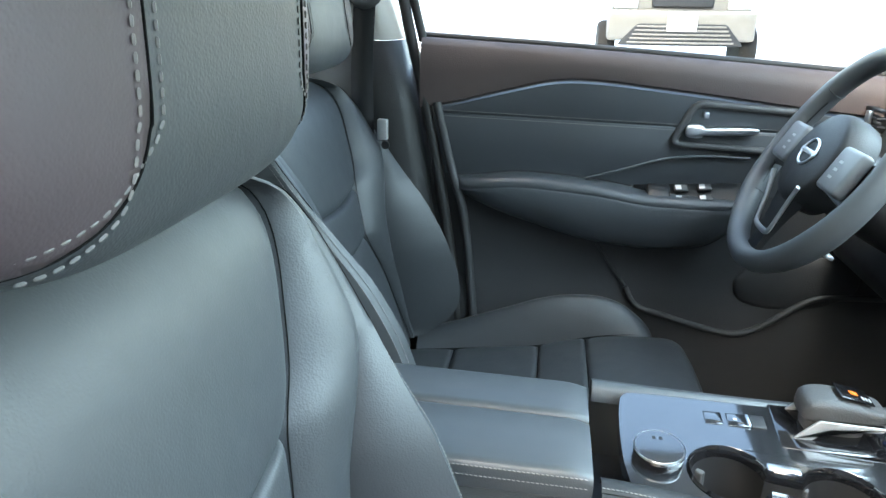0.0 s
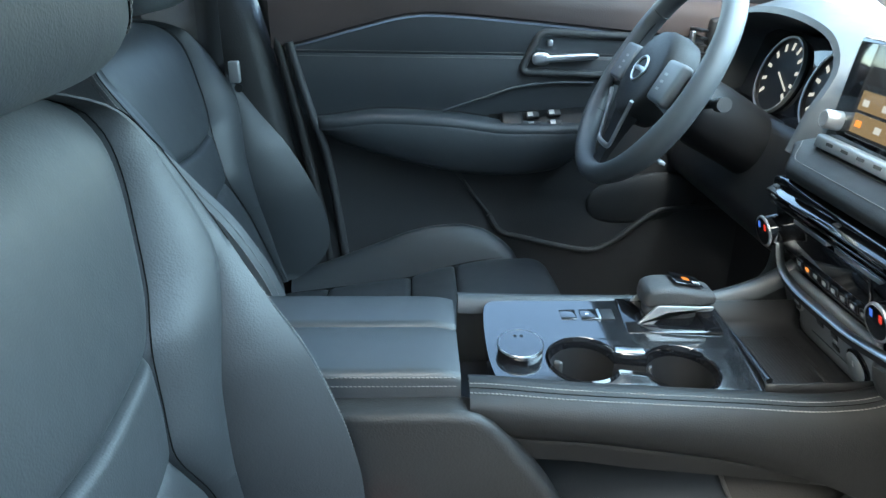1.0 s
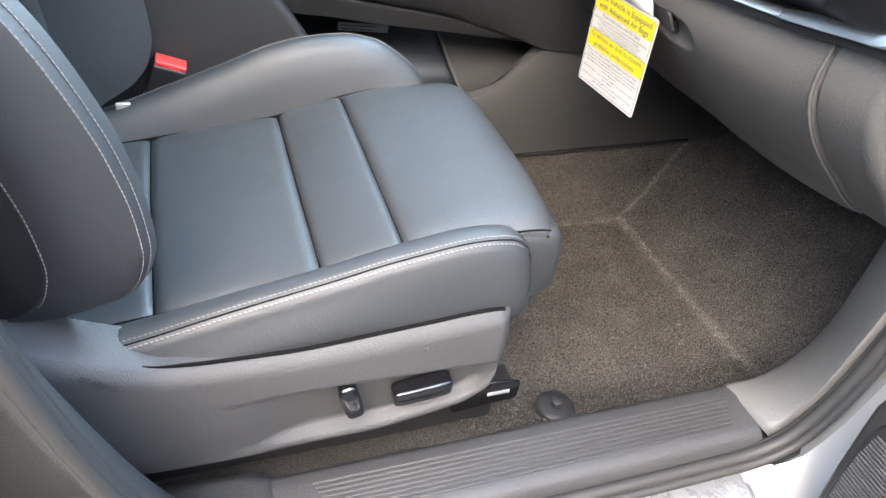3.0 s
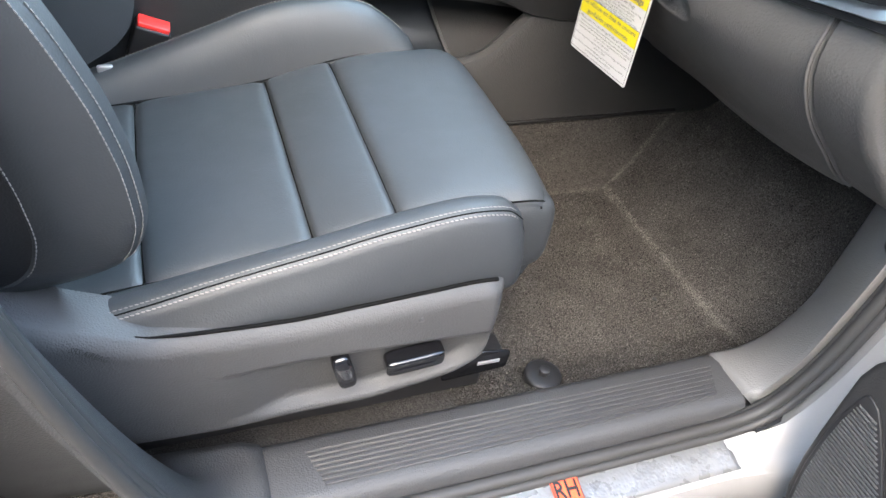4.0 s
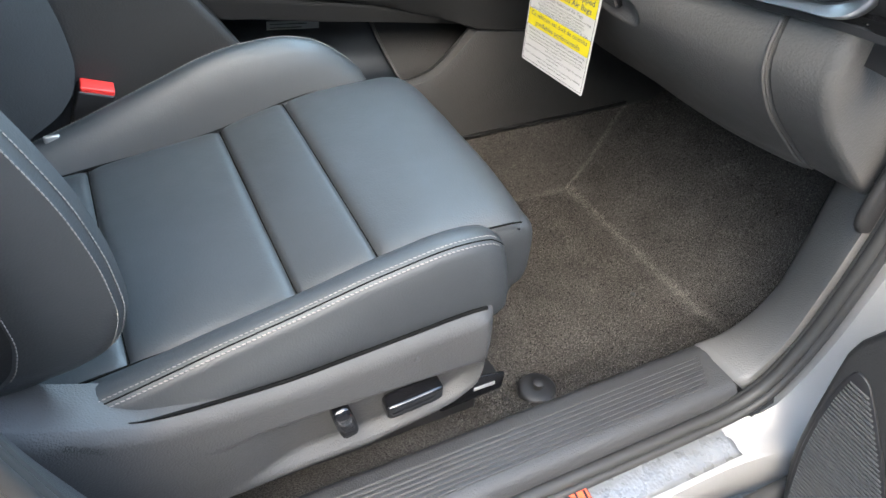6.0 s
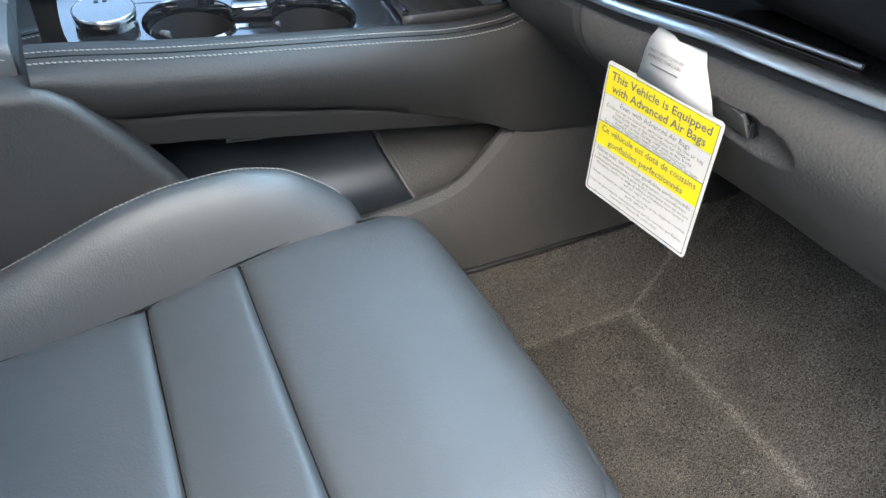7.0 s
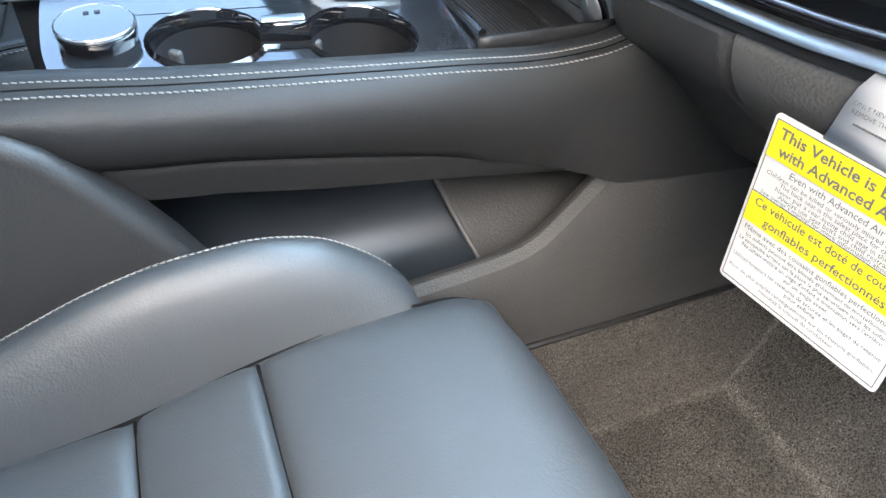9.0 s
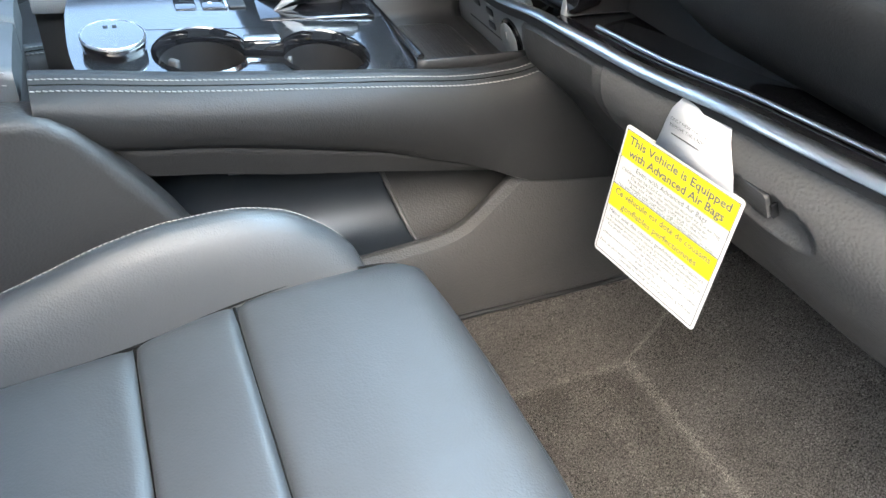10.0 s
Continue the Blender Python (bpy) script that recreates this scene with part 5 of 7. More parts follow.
# climate panel with vents above
climate = thing("climate_panel", (0.424, 0.045, 0.60), "glossy black climate panel with two dials and vents", "climate control")
tilt = Matrix.Rotation(radians(-12), 4, "Y")
shape = smooth_outline([(-0.195, 0.04), (-0.188, -0.02), (-0.16, -0.046), (-0.05, -0.052), (0.06, -0.050), (0.12, -0.044), (0.152, -0.015), (0.160, 0.03), (0.158, 0.068), (0.05, 0.066), (-0.1, 0.064), (-0.19, 0.066)], 96)
part("panel", moved(plate(shape, "x", 0.0, 0.03, 0.004), tilt), GLOSS, climate)
for y, tint in ((0.146, LIT_RED), (-0.126, LIT_BLUE)):
    d = part("dial", moved(lathe([(0.0, -0.026), (0.019, -0.026), (0.0215, -0.023), (0.022, 0.0)], (0, y, -0.006), 40, "x"), tilt), GLOSS, climate)
    part("dial_ring", moved(lathe([(0.0200, -0.0262), (0.0222, -0.0255), (0.0228, -0.0230), (0.0215, -0.0228)], (0, y, -0.006), 40, "x"), tilt), SILVER, d, "silver dial ring")
    part("dial_mark", moved(box(-0.0266, -0.0258, y - 0.011, y - 0.006, -0.002, 0.007), tilt), LIT_RED, d, smooth=False)
    part("dial_mark", moved(box(-0.0266, -0.0258, y + 0.006, y + 0.011, -0.002, 0.007), tilt), LIT_BLUE, d, smooth=False)
part("display", moved(box(-0.003, 0.001, -0.075, 0.095, -0.022, 0.018, 0.002), tilt), GLOSS, climate)
for y0, y1 in ((0.012, 0.095), (-0.098, -0.006)):
    part("trim_bar", moved(box(-0.006, 0.001, y0, y1, 0.0215, 0.0285, 0.001), tilt), CHROME, climate, "bright trim bar under the vents")
for k in range(9):
    y = 0.085 - 0.0215 * k
    part("key", moved(box(-0.004, 0.001, y - 0.009, y + 0.009, -0.041, -0.028, 0.0015), tilt), GLOSS, climate)
    part("key_print", moved(box(-0.0046, -0.0041, y - 0.0035, y + 0.0035, -0.037, -0.032), tilt), LIT_ORANGE if k == 1 else CARD, climate, smooth=False)
for k in range(3):
    part("vent_slat", moved(box(-0.002, 0.016, -0.180, 0.152, 0.034 + 0.0105 * k, 0.0375 + 0.0105 * k, 0.001), tilt @ pose(0, 0, 0, 0, -14, 0)), GLOSS, climate)
for y in (0.075, -0.085):
    part("vent_tab", moved(box(-0.010, -0.002, y - 0.024, y + 0.024, 0.044, 0.050, 0.002), tilt), CHROME, climate, "bright vent tab")
for y in (-0.168, 0.145, -0.01):
    part("vent_wheel", moved(box(-0.008, 0.004, y - 0.008, y + 0.008, 0.030, 0.060, 0.003), tilt), PLASTIC_GREY, climate)

# ---- dash ----
dash = thing("dashboard", (0, 0, 0), "dark soft dashboard with stitched pad and open shelf", "dashboard", kind="structure")
strip_x = curve([(-0.74, 0.462), (-0.66, 0.452), (-0.583, 0.446), (-0.49, 0.434), (-0.38, 0.422), (-0.25, 0.420), (-0.1, 0.420), (0.05, 0.420), (0.15, 0.420), (0.195, 0.428), (0.21, 0.44)])
strip_z = curve([(-0.74, 0.612), (-0.66, 0.606), (-0.583, 0.594), (-0.49, 0.585), (-0.378, 0.578), (-0.25, 0.561), (-0.17, 0.554), (-0.096, 0.548), (0.0, 0.535), (0.1, 0.533), (0.15, 0.541), (0.18, 0.560), (0.20, 0.59), (0.21, 0.62)])
ys = list(np.linspace(-0.572, 0.14, 52)) + list(np.linspace(0.145, 0.21, 20))
part("chrome_strip", sheet([[Vector((strip_x(y) + a, y, strip_z(y) + b * (0.8 if y < -0.2 else 0.8 - 0.35 * min(1.0, (y + 0.2) / 0.15)))) for a, b in ((0.004, -0.0070), (-0.001, -0.0070), (-0.0045, -0.0045), (-0.0038, 0.0008), (0.0, 0.0048), (0.006, 0.0058))] for y in ys]), CHROME, dash, "satin chrome strip", solid=0.002)
# black sheet below the chrome strip, put there as its shade
part("strip_shade_sheet", sheet([[Vector((strip_x(y) + a, y, strip_z(y) + b)) for a, b in ((0.006, -0.014), (0.0, -0.012), (0.0, -0.005))] for y in np.linspace(-0.74, 0.18, 50)]), PLASTIC_BLACK, dash)
shelf_rows = []
for y in np.linspace(-0.74, -0.118, 40):
    x0, z0 = strip_x(y), strip_z(y)
    shelf_rows.append([Vector((x0 + 0.003, y, z0 + 0.004)), Vector((x0 + 0.010, y, z0 + 0.0065)), Vector((x0 + 0.018, y, z0 + 0.004)), Vector((0.50, y, z0 + 0.004)), Vector((0.56, y, z0 + 0.008))])
part("shelf", sheet(shelf_rows), GLOSS, dash, "glossy black open shelf")
# the strip broadens into the satin frame of the side air outlet
frame_out = path3([(0.4385, -0.560, 0.5866), (0.442, -0.600, 0.5925), (0.445, -0.645, 0.600), (0.446, -0.677, 0.606), (0.447, -0.697, 0.622), (0.450, -0.705, 0.650), (0.454, -0.706, 0.70)], 40)
frame_in = path3([(0.446, -0.560, 0.5962), (0.4485, -0.600, 0.6035), (0.452, -0.645, 0.6125), (0.454, -0.668, 0.622), (0.455, -0.679, 0.642), (0.457, -0.683, 0.665), (0.460, -0.684, 0.70)], 40)
outlet = part("outlet_frame", sheet([[a + Vector((0.010, 0, -0.002)), a, a.lerp(b, 0.12) + Vector((-0.003, 0, 0)), a.lerp(b, 0.5) + Vector((-0.0035, 0, 0)), a.lerp(b, 0.85) + Vector((-0.002, 0, 0)), b, b + Vector((0.012, 0, 0))] for a, b in zip(frame_out, frame_in)]), CHROME, dash, "satin frame of the side air outlet", solid=0.002)
part("outlet_face", box(0.475, 0.49, -0.690, -0.60, 0.60, 0.72, 0.003), GLOSS, outlet)
for k in range(5):
    part("outlet_slat", box(0.460, 0.476, -0.684, -0.61, 0.626 + 0.015 * k, 0.630 + 0.015 * k, 0.001), GLOSS, outlet)
part("shelf_edge_line", tube([(strip_x(y) + 0.022, y, strip_z(y) + 0.0065) for y in np.linspace(-0.46, -0.16, 30)], 0.0022, 8), CHROME, dash, "bright inlay line along the shelf")
# silver colour stands in for the pale reflections at the shelf's end
part("shelf_end", moved(box(-0.002, 0.10, -0.004, 0.004, 0.0, 0.10, 0.002), pose(0.432, -0.118, 0.555, 0, 0, 0)), SILVER, dash, "end wall of the shelf, its reflections put in as silver")


def lower_profile(y):
    x0, z0 = strip_x(y), strip_z(y)
    near = [(0.012, -0.006), (0.003, -0.012), (0.002, -0.024), (0.010, -0.046), (0.028, -0.068), (0.060, -0.095), (0.10, -0.135), (0.145, -0.178), (0.175, -0.200), (0.20, -0.208), (0.30, -0.19), (0.6, -0.12)]
    far = [(0.020, -0.006), (0.013, -0.014), (0.011, -0.028), (0.009, -0.048), (0.013, -0.072), (0.028, -0.100), (0.054, -0.133), (0.096, -0.172), (0.134, -0.206), (0.17, -0.226), (0.28, -0.215), (0.6, -0.14)]
    f = min(1.0, max(0.0, (-0.15 - y) / 0.45))
    f = f * f * (3 - 2 * f)
    return [(x0 + a[0] * (1 - f) + b[0] * f, z0 + a[1] * (1 - f) + b[1] * f) for a, b in zip(near, far)]


def latch_dent(p):
    """The finger recess round the glove box latch."""
    r = abs((p.y + 0.398) / 0.047) ** 2.4 + abs((p.z - 0.5125) / 0.0185) ** 2.4
    return Vector((0.86, 0, 0.5)) * (0.013 * (1 - r) ** 0.9) if r < 1 else Vector()


def lower_panel(y0, y1, n=24, lip=0.004, fine=40, dent=None):
    out = []
    for i in range(n + 1):
        y = y0 + (y1 - y0) * i / n
        e = lip if i in (0, n) else 0.0
        pts = path3([(x, y, z) for x, z in lower_profile(y)], fine)
        if dent:
            pts = [p + dent(p) for p in pts]
        mid_ = Vector((0.62, y, 0.56))
        out.append([p + (mid_ - p).normalized() * e for p in pts])
    first = [p + Vector((0.02, 0, 0.006)) for p in out[0]]
    last = [p + Vector((0.02, 0, 0.006)) for p in out[-1]]
    return sheet([first] + out + [last])


# darker than the glove box door: its shade is put into the colour
part("lower_dash", lower_panel(-0.058, -0.2005), PLASTIC_MID, dash)
glove = part("glove_box_door", lower_panel(-0.2035, -0.6185, n=180, fine=240, dent=latch_dent), PLASTIC_SOFT, dash, "grained glove box door")
part("door_lip", tube([p + Vector((-0.0012, 0, 0)) for p in path3([(x, -0.6165, z) for x, z in lower_profile(-0.6165)[1:10]], 40)], 0.0024, 8), PLASTIC_SOFT, glove)
part("latch", moved(plate(rounded(-0.031, 0.029, -0.0135, 0.0135, 0.004), "x", -0.0018, 0.0022, 0.0008), pose(0.4438, -0.370, 0.5180, 0, -31, -4)), PLASTIC_SOFT, glove, "grained flap of the glove box latch")
part("latch_edge", moved(box(0.0005, 0.006, -0.0335, -0.0312, -0.012, 0.002, 0.0006), pose(0.4438, -0.370, 0.5180, 0, -31, -4)), PLASTIC_BLACK, glove)
# end cap facing the door
rows = []
for i in range(40):
    if i < 10:
        y, back = -0.6225 - 0.0495 * i / 9, 0.008 * i / 9
    elif i < 28:
        a = radians(88 * (i - 9) / 18)
        y, back = -0.672 - 0.016 * math.sin(a), 0.008 + 0.016 * (1 - math.cos(a))
    else:
        y, back = -0.688 - 0.012 * (i - 27) / 12, 0.024 + 0.02 * (i - 27)
    pts = path3([(x, y, z) for x, z in lower_profile(-0.64)], 40)
    rows.append([p + Vector((back, 0, 0)) for p in pts])
rows.insert(0, [p + Vector((0.02, 0, 0.006)) for p in rows[0]])
part("dash_end", sheet(rows), PLASTIC_SOFT, dash)
part("dash_side_cover", moved(plate(smooth_outline([(0.62, 0.34), (0.60, 0.45), (0.58, 0.56), (0.62, 0.66), (0.85, 0.70), (0.9, 0.40)], 48), "y", -0.712, -0.700, 0.005), Matrix.Identity(4)), PLASTIC, dash)


def pad_profile(y):
    return [(0.50, 0.578), (0.475, 0.590), (0.445, 0.612), (0.418, 0.640), (0.404, 0.664), (0.402, 0.682), (0.408, 0.690), (0.42, 0.697), (0.47, 0.715), (0.56, 0.742), (0.7, 0.765), (0.95, 0.79)]


rows, st1, st2 = [], [], []
for y in np.linspace(-0.745, -0.14, 60):
    e = max(0.0, (-0.62 - y) / 0.12) ** 2 * 0.06
    g = max(0.0, (y + 0.27) / 0.13) ** 1.5
    prof_y = [(x + (0.432 - x) * g * 0.8, z + (0.670 - z) * g) if z < 0.670 else (x, z) for x, z in pad_profile(y)]
    pts = path3([(x + e, y, z) for x, z in prof_y], 60)
    rows.append(pts)
    a = min(pts, key=lambda p: abs(p.z - 0.686) + (p.x > 0.44))
    b = min(pts, key=lambda p: abs(p.z - 0.6945) + (p.x > 0.45))
    if y < -0.275:
        st1.append(a)
        st2.append(b)
upper = part("upper_pad", sheet(rows), PAD, dash, "stitched leather dash pad")
thread(upper, stitches(st1, lift=(-0.0008, 0, 0.0002), slant=0.15), stitches(st2, lift=(-0.0004, 0, 0.0008), slant=0.15))
part("shelf_back", box(0.498, 0.52, -0.74, -0.12, 0.56, 0.60), PLASTIC_BLACK, dash)
# centre band under the screen
rows, st1, st2 = [], [], []
for y in np.linspace(-0.145, 0.205, 40):
    end = max(0.0, (y - 0.165) / 0.04) ** 2
    z0 = 0.668 + 0.010 * end
    pts = path3([(0.46, y, z0 - 0.004), (0.425 + 0.02 * end, y, z0), (0.408 + 0.03 * end, y, z0 + 0.008), (0.405 + 0.03 * end, y, z0 + 0.018), (0.412 + 0.02 * end, y, z0 + 0.028), (0.43, y, z0 + 0.036), (0.47, y, z0 + 0.044), (0.60, y, z0 + 0.056)], 40)
    rows.append(pts)
    st1.append(pts[12] + Vector((-0.0005, 0, 0)))
    st2.append(pts[17] + Vector((-0.0005, 0, 0)))
band = part("centre_band", sheet(rows), PAD, dash, "padded leather band below the screen")
thread(band, stitches(st1, lift=(-0.0006, 0, 0.0004)), stitches(st2, lift=(-0.0005, 0, 0.0006)))
part("stack_body", box(0.435, 0.9, -0.13, 0.205, 0.56, 0.668), PLASTIC_BLACK, dash)
part("stack_core", box(0.47, 0.9, -0.045, 0.205, 0.40, 0.558), PLASTIC_BLACK, dash)
part("stack_cheek", moved(plate(smooth_outline([(0.40, 0.46), (0.43, 0.52), (0.435, 0.60), (0.46, 0.67), (0.70, 0.67), (0.70, 0.30), (0.50, 0.36)], 48), "y", 0.200, 0.225, 0.008), Matrix.Identity(4)), PLASTIC, dash)
part("upper_cover", sheet([path3([(0.47, y, 0.712), (0.53, y, 0.735), (0.7, y, 0.775), (0.97, y, 0.80)], 16) for y in np.linspace(-0.16, 0.215, 16)]), PLASTIC, dash)
part("upper_cover", sheet([path3([(0.60, y, 0.775), (0.64, y, 0.782), (0.78, y, 0.795), (0.97, y, 0.80)], 16) for y in np.linspace(0.215, 0.78, 24)]), PLASTIC_BROWN, dash)
part("under_cover", box(0.62, 1.15, -0.73, -0.05, 0.40, 0.43), PLASTIC_BLACK, dash)
part("firewall", box(1.15, 1.2, -0.76, 0.78, -0.05, 0.85), PLASTIC_BLACK, dash)

screen = thing("touch_screen", (0.468, 0.058, 0.775), "upright touch screen with two knobs and a silver bezel", "touch screen")
lean = Matrix.Rotation(radians(10), 4, "Y")
part("housing", moved(box(0.0, 0.03, -0.150, 0.135, -0.062, 0.085, 0.008), lean), GLOSS, screen)
part("display", moved(box(-0.002, 0.002, -0.105, 0.090, -0.036, 0.078, 0.002), lean), SCREEN_DARK, screen)
for z0, z1, mat in ((-0.030, -0.006, SCREEN_WARM), (-0.002, 0.022, SCREEN_WARM), (0.030, 0.052, SCREEN_DARK)):
    part("menu_bar", moved(box(-0.0032, -0.0022, -0.095, 0.080, z0, z1), lean), mat, screen, smooth=False)
for k in range(8):
    part("screen_mark", moved(box(-0.0040, -0.0033, 0.06 - 0.04 * (k % 4), 0.072 - 0.04 * (k % 4), -0.022 + 0.026 * (k // 4), -0.014 + 0.026 * (k // 4)), lean), SCREEN_WHITE if k % 3 else LIT_ORANGE, screen, smooth=False)
for y in (0.112, -0.127):
    part("knob", moved(lathe([(0.0, -0.022), (0.010, -0.022), (0.0125, -0.019), (0.013, 0.0)], (0, y, -0.024), 28, "x"), lean), SILVER, screen, "silver knob")
part("bezel_strip", moved(box(-0.012, 0.004, -0.150, 0.130, -0.064, -0.046, 0.004), lean), SILVER, screen, "silver lower bezel with button prints")
for k in range(6):
    part("bezel_print", moved(box(-0.0128, -0.0122, 0.085 - 0.035 * k, 0.10 - 0.035 * k, -0.056, -0.052), lean), INK, screen, smooth=False)

# ---- hanging safety card ----
card = thing("warning_tag", (0.424, -0.326, 0.449), "white and yellow air bag warning card hanging from the dash", "warning card")
card.matrix_world = Matrix(((0.12, 0.0, -0.9928, 0.4255), (-0.9928, 0.0, -0.12, -0.3245), (0.0, 1.0, 0.0, 0.450), (0, 0, 0, 1)))
def card_flat(name, u0, u1, v0, v1, w, mat, r=0.0, label=""):
    out = rounded(u0, u1, v0, v1, r) if r else [(u0, v0), (u1, v0), (u1, v1), (u0, v1)]
    return part(name, plate(out, "z", w, w + 0.0004), mat, card, label, smooth=False)


W2, H2 = 0.064, 0.066
part("sheet", plate(rounded(-W2, W2, -H2, H2, 0.004), "z", -0.0006, 0.0), CARD, card, smooth=False)
# tab that bends up and under the chrome strip
bm = sheet([[Vector((u, v, w)) for u in (-0.031 + 0.004 * k, 0.052 - 0.0045 * k)] for k, (v, w) in enumerate(((H2 - 0.003, -0.0002), (H2 + 0.012, 0.002), (H2 + 0.026, 0.0055), (H2 + 0.038, 0.0075), (H2 + 0.047, 0.005), (H2 + 0.053, -0.004)))])
part("tab", bm, CARD, card, solid=0.0006)
for k, (u0, u1) in enumerate(((-0.017, 0.028), (-0.017, 0.024))):
    words(("ONLY NEW OWNER", "REMOVE THIS LABEL")[k], 0.0040, pose(-0.018, H2 + 0.0285 - 0.0055 * k, 0.0074 - 0.0012 * k), INK, card)
card_flat("print_line", -0.015, 0.014, H2 + 0.0165, H2 + 0.0175, 0.0044, INK)
for v0, v1 in ((0.037, 0.062), (-0.013, 0.009)):
    card_flat("yellow_band", -W2 + 0.003, W2 - 0.003, v0, v1, 0.0004, YELLOW, label="yellow printed band")
for u0, u1, v0, v1 in ((-W2 + 0.0025, W2 - 0.0025, 0.062, 0.0625), (-W2 + 0.0025, W2 - 0.0025, 0.0095, 0.010), (-W2 + 0.0025, W2 - 0.0025, -0.0625, -0.062), (-W2 + 0.0025, -W2 + 0.003, -0.0625, 0.0625), (W2 - 0.003, W2 - 0.0025, -0.0625, 0.0625)):
    card_flat("print_line", u0, u1, v0, v1, 0.0004, INK)
lines = [("This Vehicle is Equipped", 0.0105, 0.0515, 0.112, 0.0002), ("with Advanced Air Bags", 0.0105, 0.0405, 0.106, 0.0002),
         ("Even with Advanced Air Bags", 0.0068, 0.0305, 0.080, 0.0), ("Children can be killed or seriously injured by the air bag", 0.0046, 0.0257, 0.112, 0.0),
         ("The back seat is the safest place for children", 0.0046, 0.0217, 0.088, 0.0), ("Never put a rear-facing child seat in the front", 0.0046, 0.0177, 0.092, 0.0),
         ("Always use seat belts and child restraints", 0.0046, 0.0140, 0.084, 0.0), ("See owner's manual for more information about air bags", 0.0043, 0.0110, 0.110, 0.0),
         ("Ce v\u00e9hicule est dot\u00e9 de coussins", 0.0088, 0.0012, 0.112, 0.0001), ("gonflables perfectionn\u00e9s", 0.0088, -0.0095, 0.090, 0.0001),
         ("M\u00eame avec des coussins gonflables perfectionn\u00e9s", 0.0056, -0.0190, 0.114, 0.0), ("les enfants peuvent \u00eatre bless\u00e9s gri\u00e8vement ou mortellement", 0.0044, -0.0238, 0.108, 0.0),
         ("La banquette arri\u00e8re est la place la plus s\u00e9curitaire pour les enfants", 0.0044, -0.0282, 0.116, 0.0), ("Ne jamais mettre un si\u00e8ge d'enfant \u00e0 orientation vers l'arri\u00e8re", 0.0044, -0.0326, 0.108, 0.0),
         ("sur un si\u00e8ge avant", 0.0044, -0.0370, 0.034, 0.0), ("Utilisez toujours les ceintures de s\u00e9curit\u00e9 et les si\u00e8ges de retenue", 0.0044, -0.0425, 0.116, 0.0),
         ("pour enfants", 0.0044, -0.0468, 0.024, 0.0), ("Pour de plus amples renseignements sur les coussins gonflables,", 0.0044, -0.0525, 0.116, 0.0),
         ("consultez le manuel du conducteur", 0.0044, -0.0572, 0.060, 0.0)]
for text, size, v, width, bold in lines:
    words(text, size, pose(0, v, 0.0010), INK, card, align="CENTER", bold=bold, width=width)

# ---- steering wheel ----
wheel = thing("steering_wheel", (0.302, 0.445, 0.765), "black leather steering wheel with silver spoke trim", "steering wheel")
wheel.matrix_world = pose(0.302, 0.445, 0.765) @ Matrix.Rotation(radians(-60), 4, "Y")
# local z points at the driver; x up the rim, y to the car's left
R = 0.182
ring = [(R * math.cos(a), R * math.sin(a) * 1.02, 0.004 * math.cos(a) ** 2) for a in (2 * math.pi * k / 72 for k in range(72))]
rad = [0.0170 + 0.0022 * math.exp(-((((k * 5) % 360) - 120) / 22) ** 2) + 0.0022 * math.exp(-((((k * 5) % 360) - 240) / 22) ** 2) for k in range(72)]
rows = []
for k, p in enumerate(ring):
    c = Vector((p[0], p[1], 0)).normalized()
    rows.append([Vector(p) + c * math.cos(b) * rad[k] + Vector((0, 0, 1)) * math.sin(b) * rad[k] * 1.12 for b in (2 * math.pi * j / 14 for j in range(14))])
rim = part("rim", sheet(rows, close_u=True, close_v=True), WHEEL, wheel, "leather rim")
for a in (55, 125, 235, 305):
    c = Vector((math.cos(radians(a)), math.sin(radians(a)), 0))
    t = Vector((-c.y, c.x, 0))
    loop = [c * R + (c * math.cos(b) * 0.0163 + Vector((0, 0, 1.08)) * math.sin(b) * 0.0165) for b in (2 * math.pi * j / 20 for j in range(20))]
    part("rim_seam", tube(loop, 0.0009, 6, closed=True), PLASTIC_BLACK, rim)
# inner lacing of the rim
for sgn in (1, -1):
    lace = []
    for k in range(90):
        a = radians(62 + 56 * k / 89)
        c = Vector((math.cos(a), sgn * math.sin(a), 0))
        lace.append(moved(box(-0.003, 0.003, -0.0009, 0.0009, -0.0008, 0.0008), Matrix.Translation(c * (R - 0.0158)) @ Matrix.Rotation(math.atan2(c.y, c.x) + math.pi / 2, 4, "Z")))
    tagged(part("lacing", merge(*lace), PLASTIC_BLACK, rim), kind="stuff")
hub_rows = []
for f, zz in ((1.06, -0.030), (1.10, -0.012), (1.07, 0.010), (1.0, 0.020), (0.9, 0.024), (0.4, 0.027), (0.02, 0.028)):
    hub_rows.append([Vector((f * (0.070 * math.cos(a) - 0.004 * (math.cos(a) < 0)), f * 0.074 * math.sin(a), zz)) for a in (2 * math.pi * k / 48 for k in range(48))])
hub = part("air_bag_cover", sheet(hub_rows, close_v=True, caps=True), PLASTIC, wheel, "soft hub cover")
part("badge", tube([(0.021 * math.cos(a), 0.024 * math.sin(a), 0.0285) for a in (2 * math.pi * k / 32 for k in range(32))], 0.0022, 8, closed=True), CHROME, hub, "round chrome badge ring")
part("badge_bar", moved(box(-0.004, 0.004, -0.030, 0.030, -0.001, 0.0015, 0.001), pose(0, 0, 0.0285)), CHROME, hub)
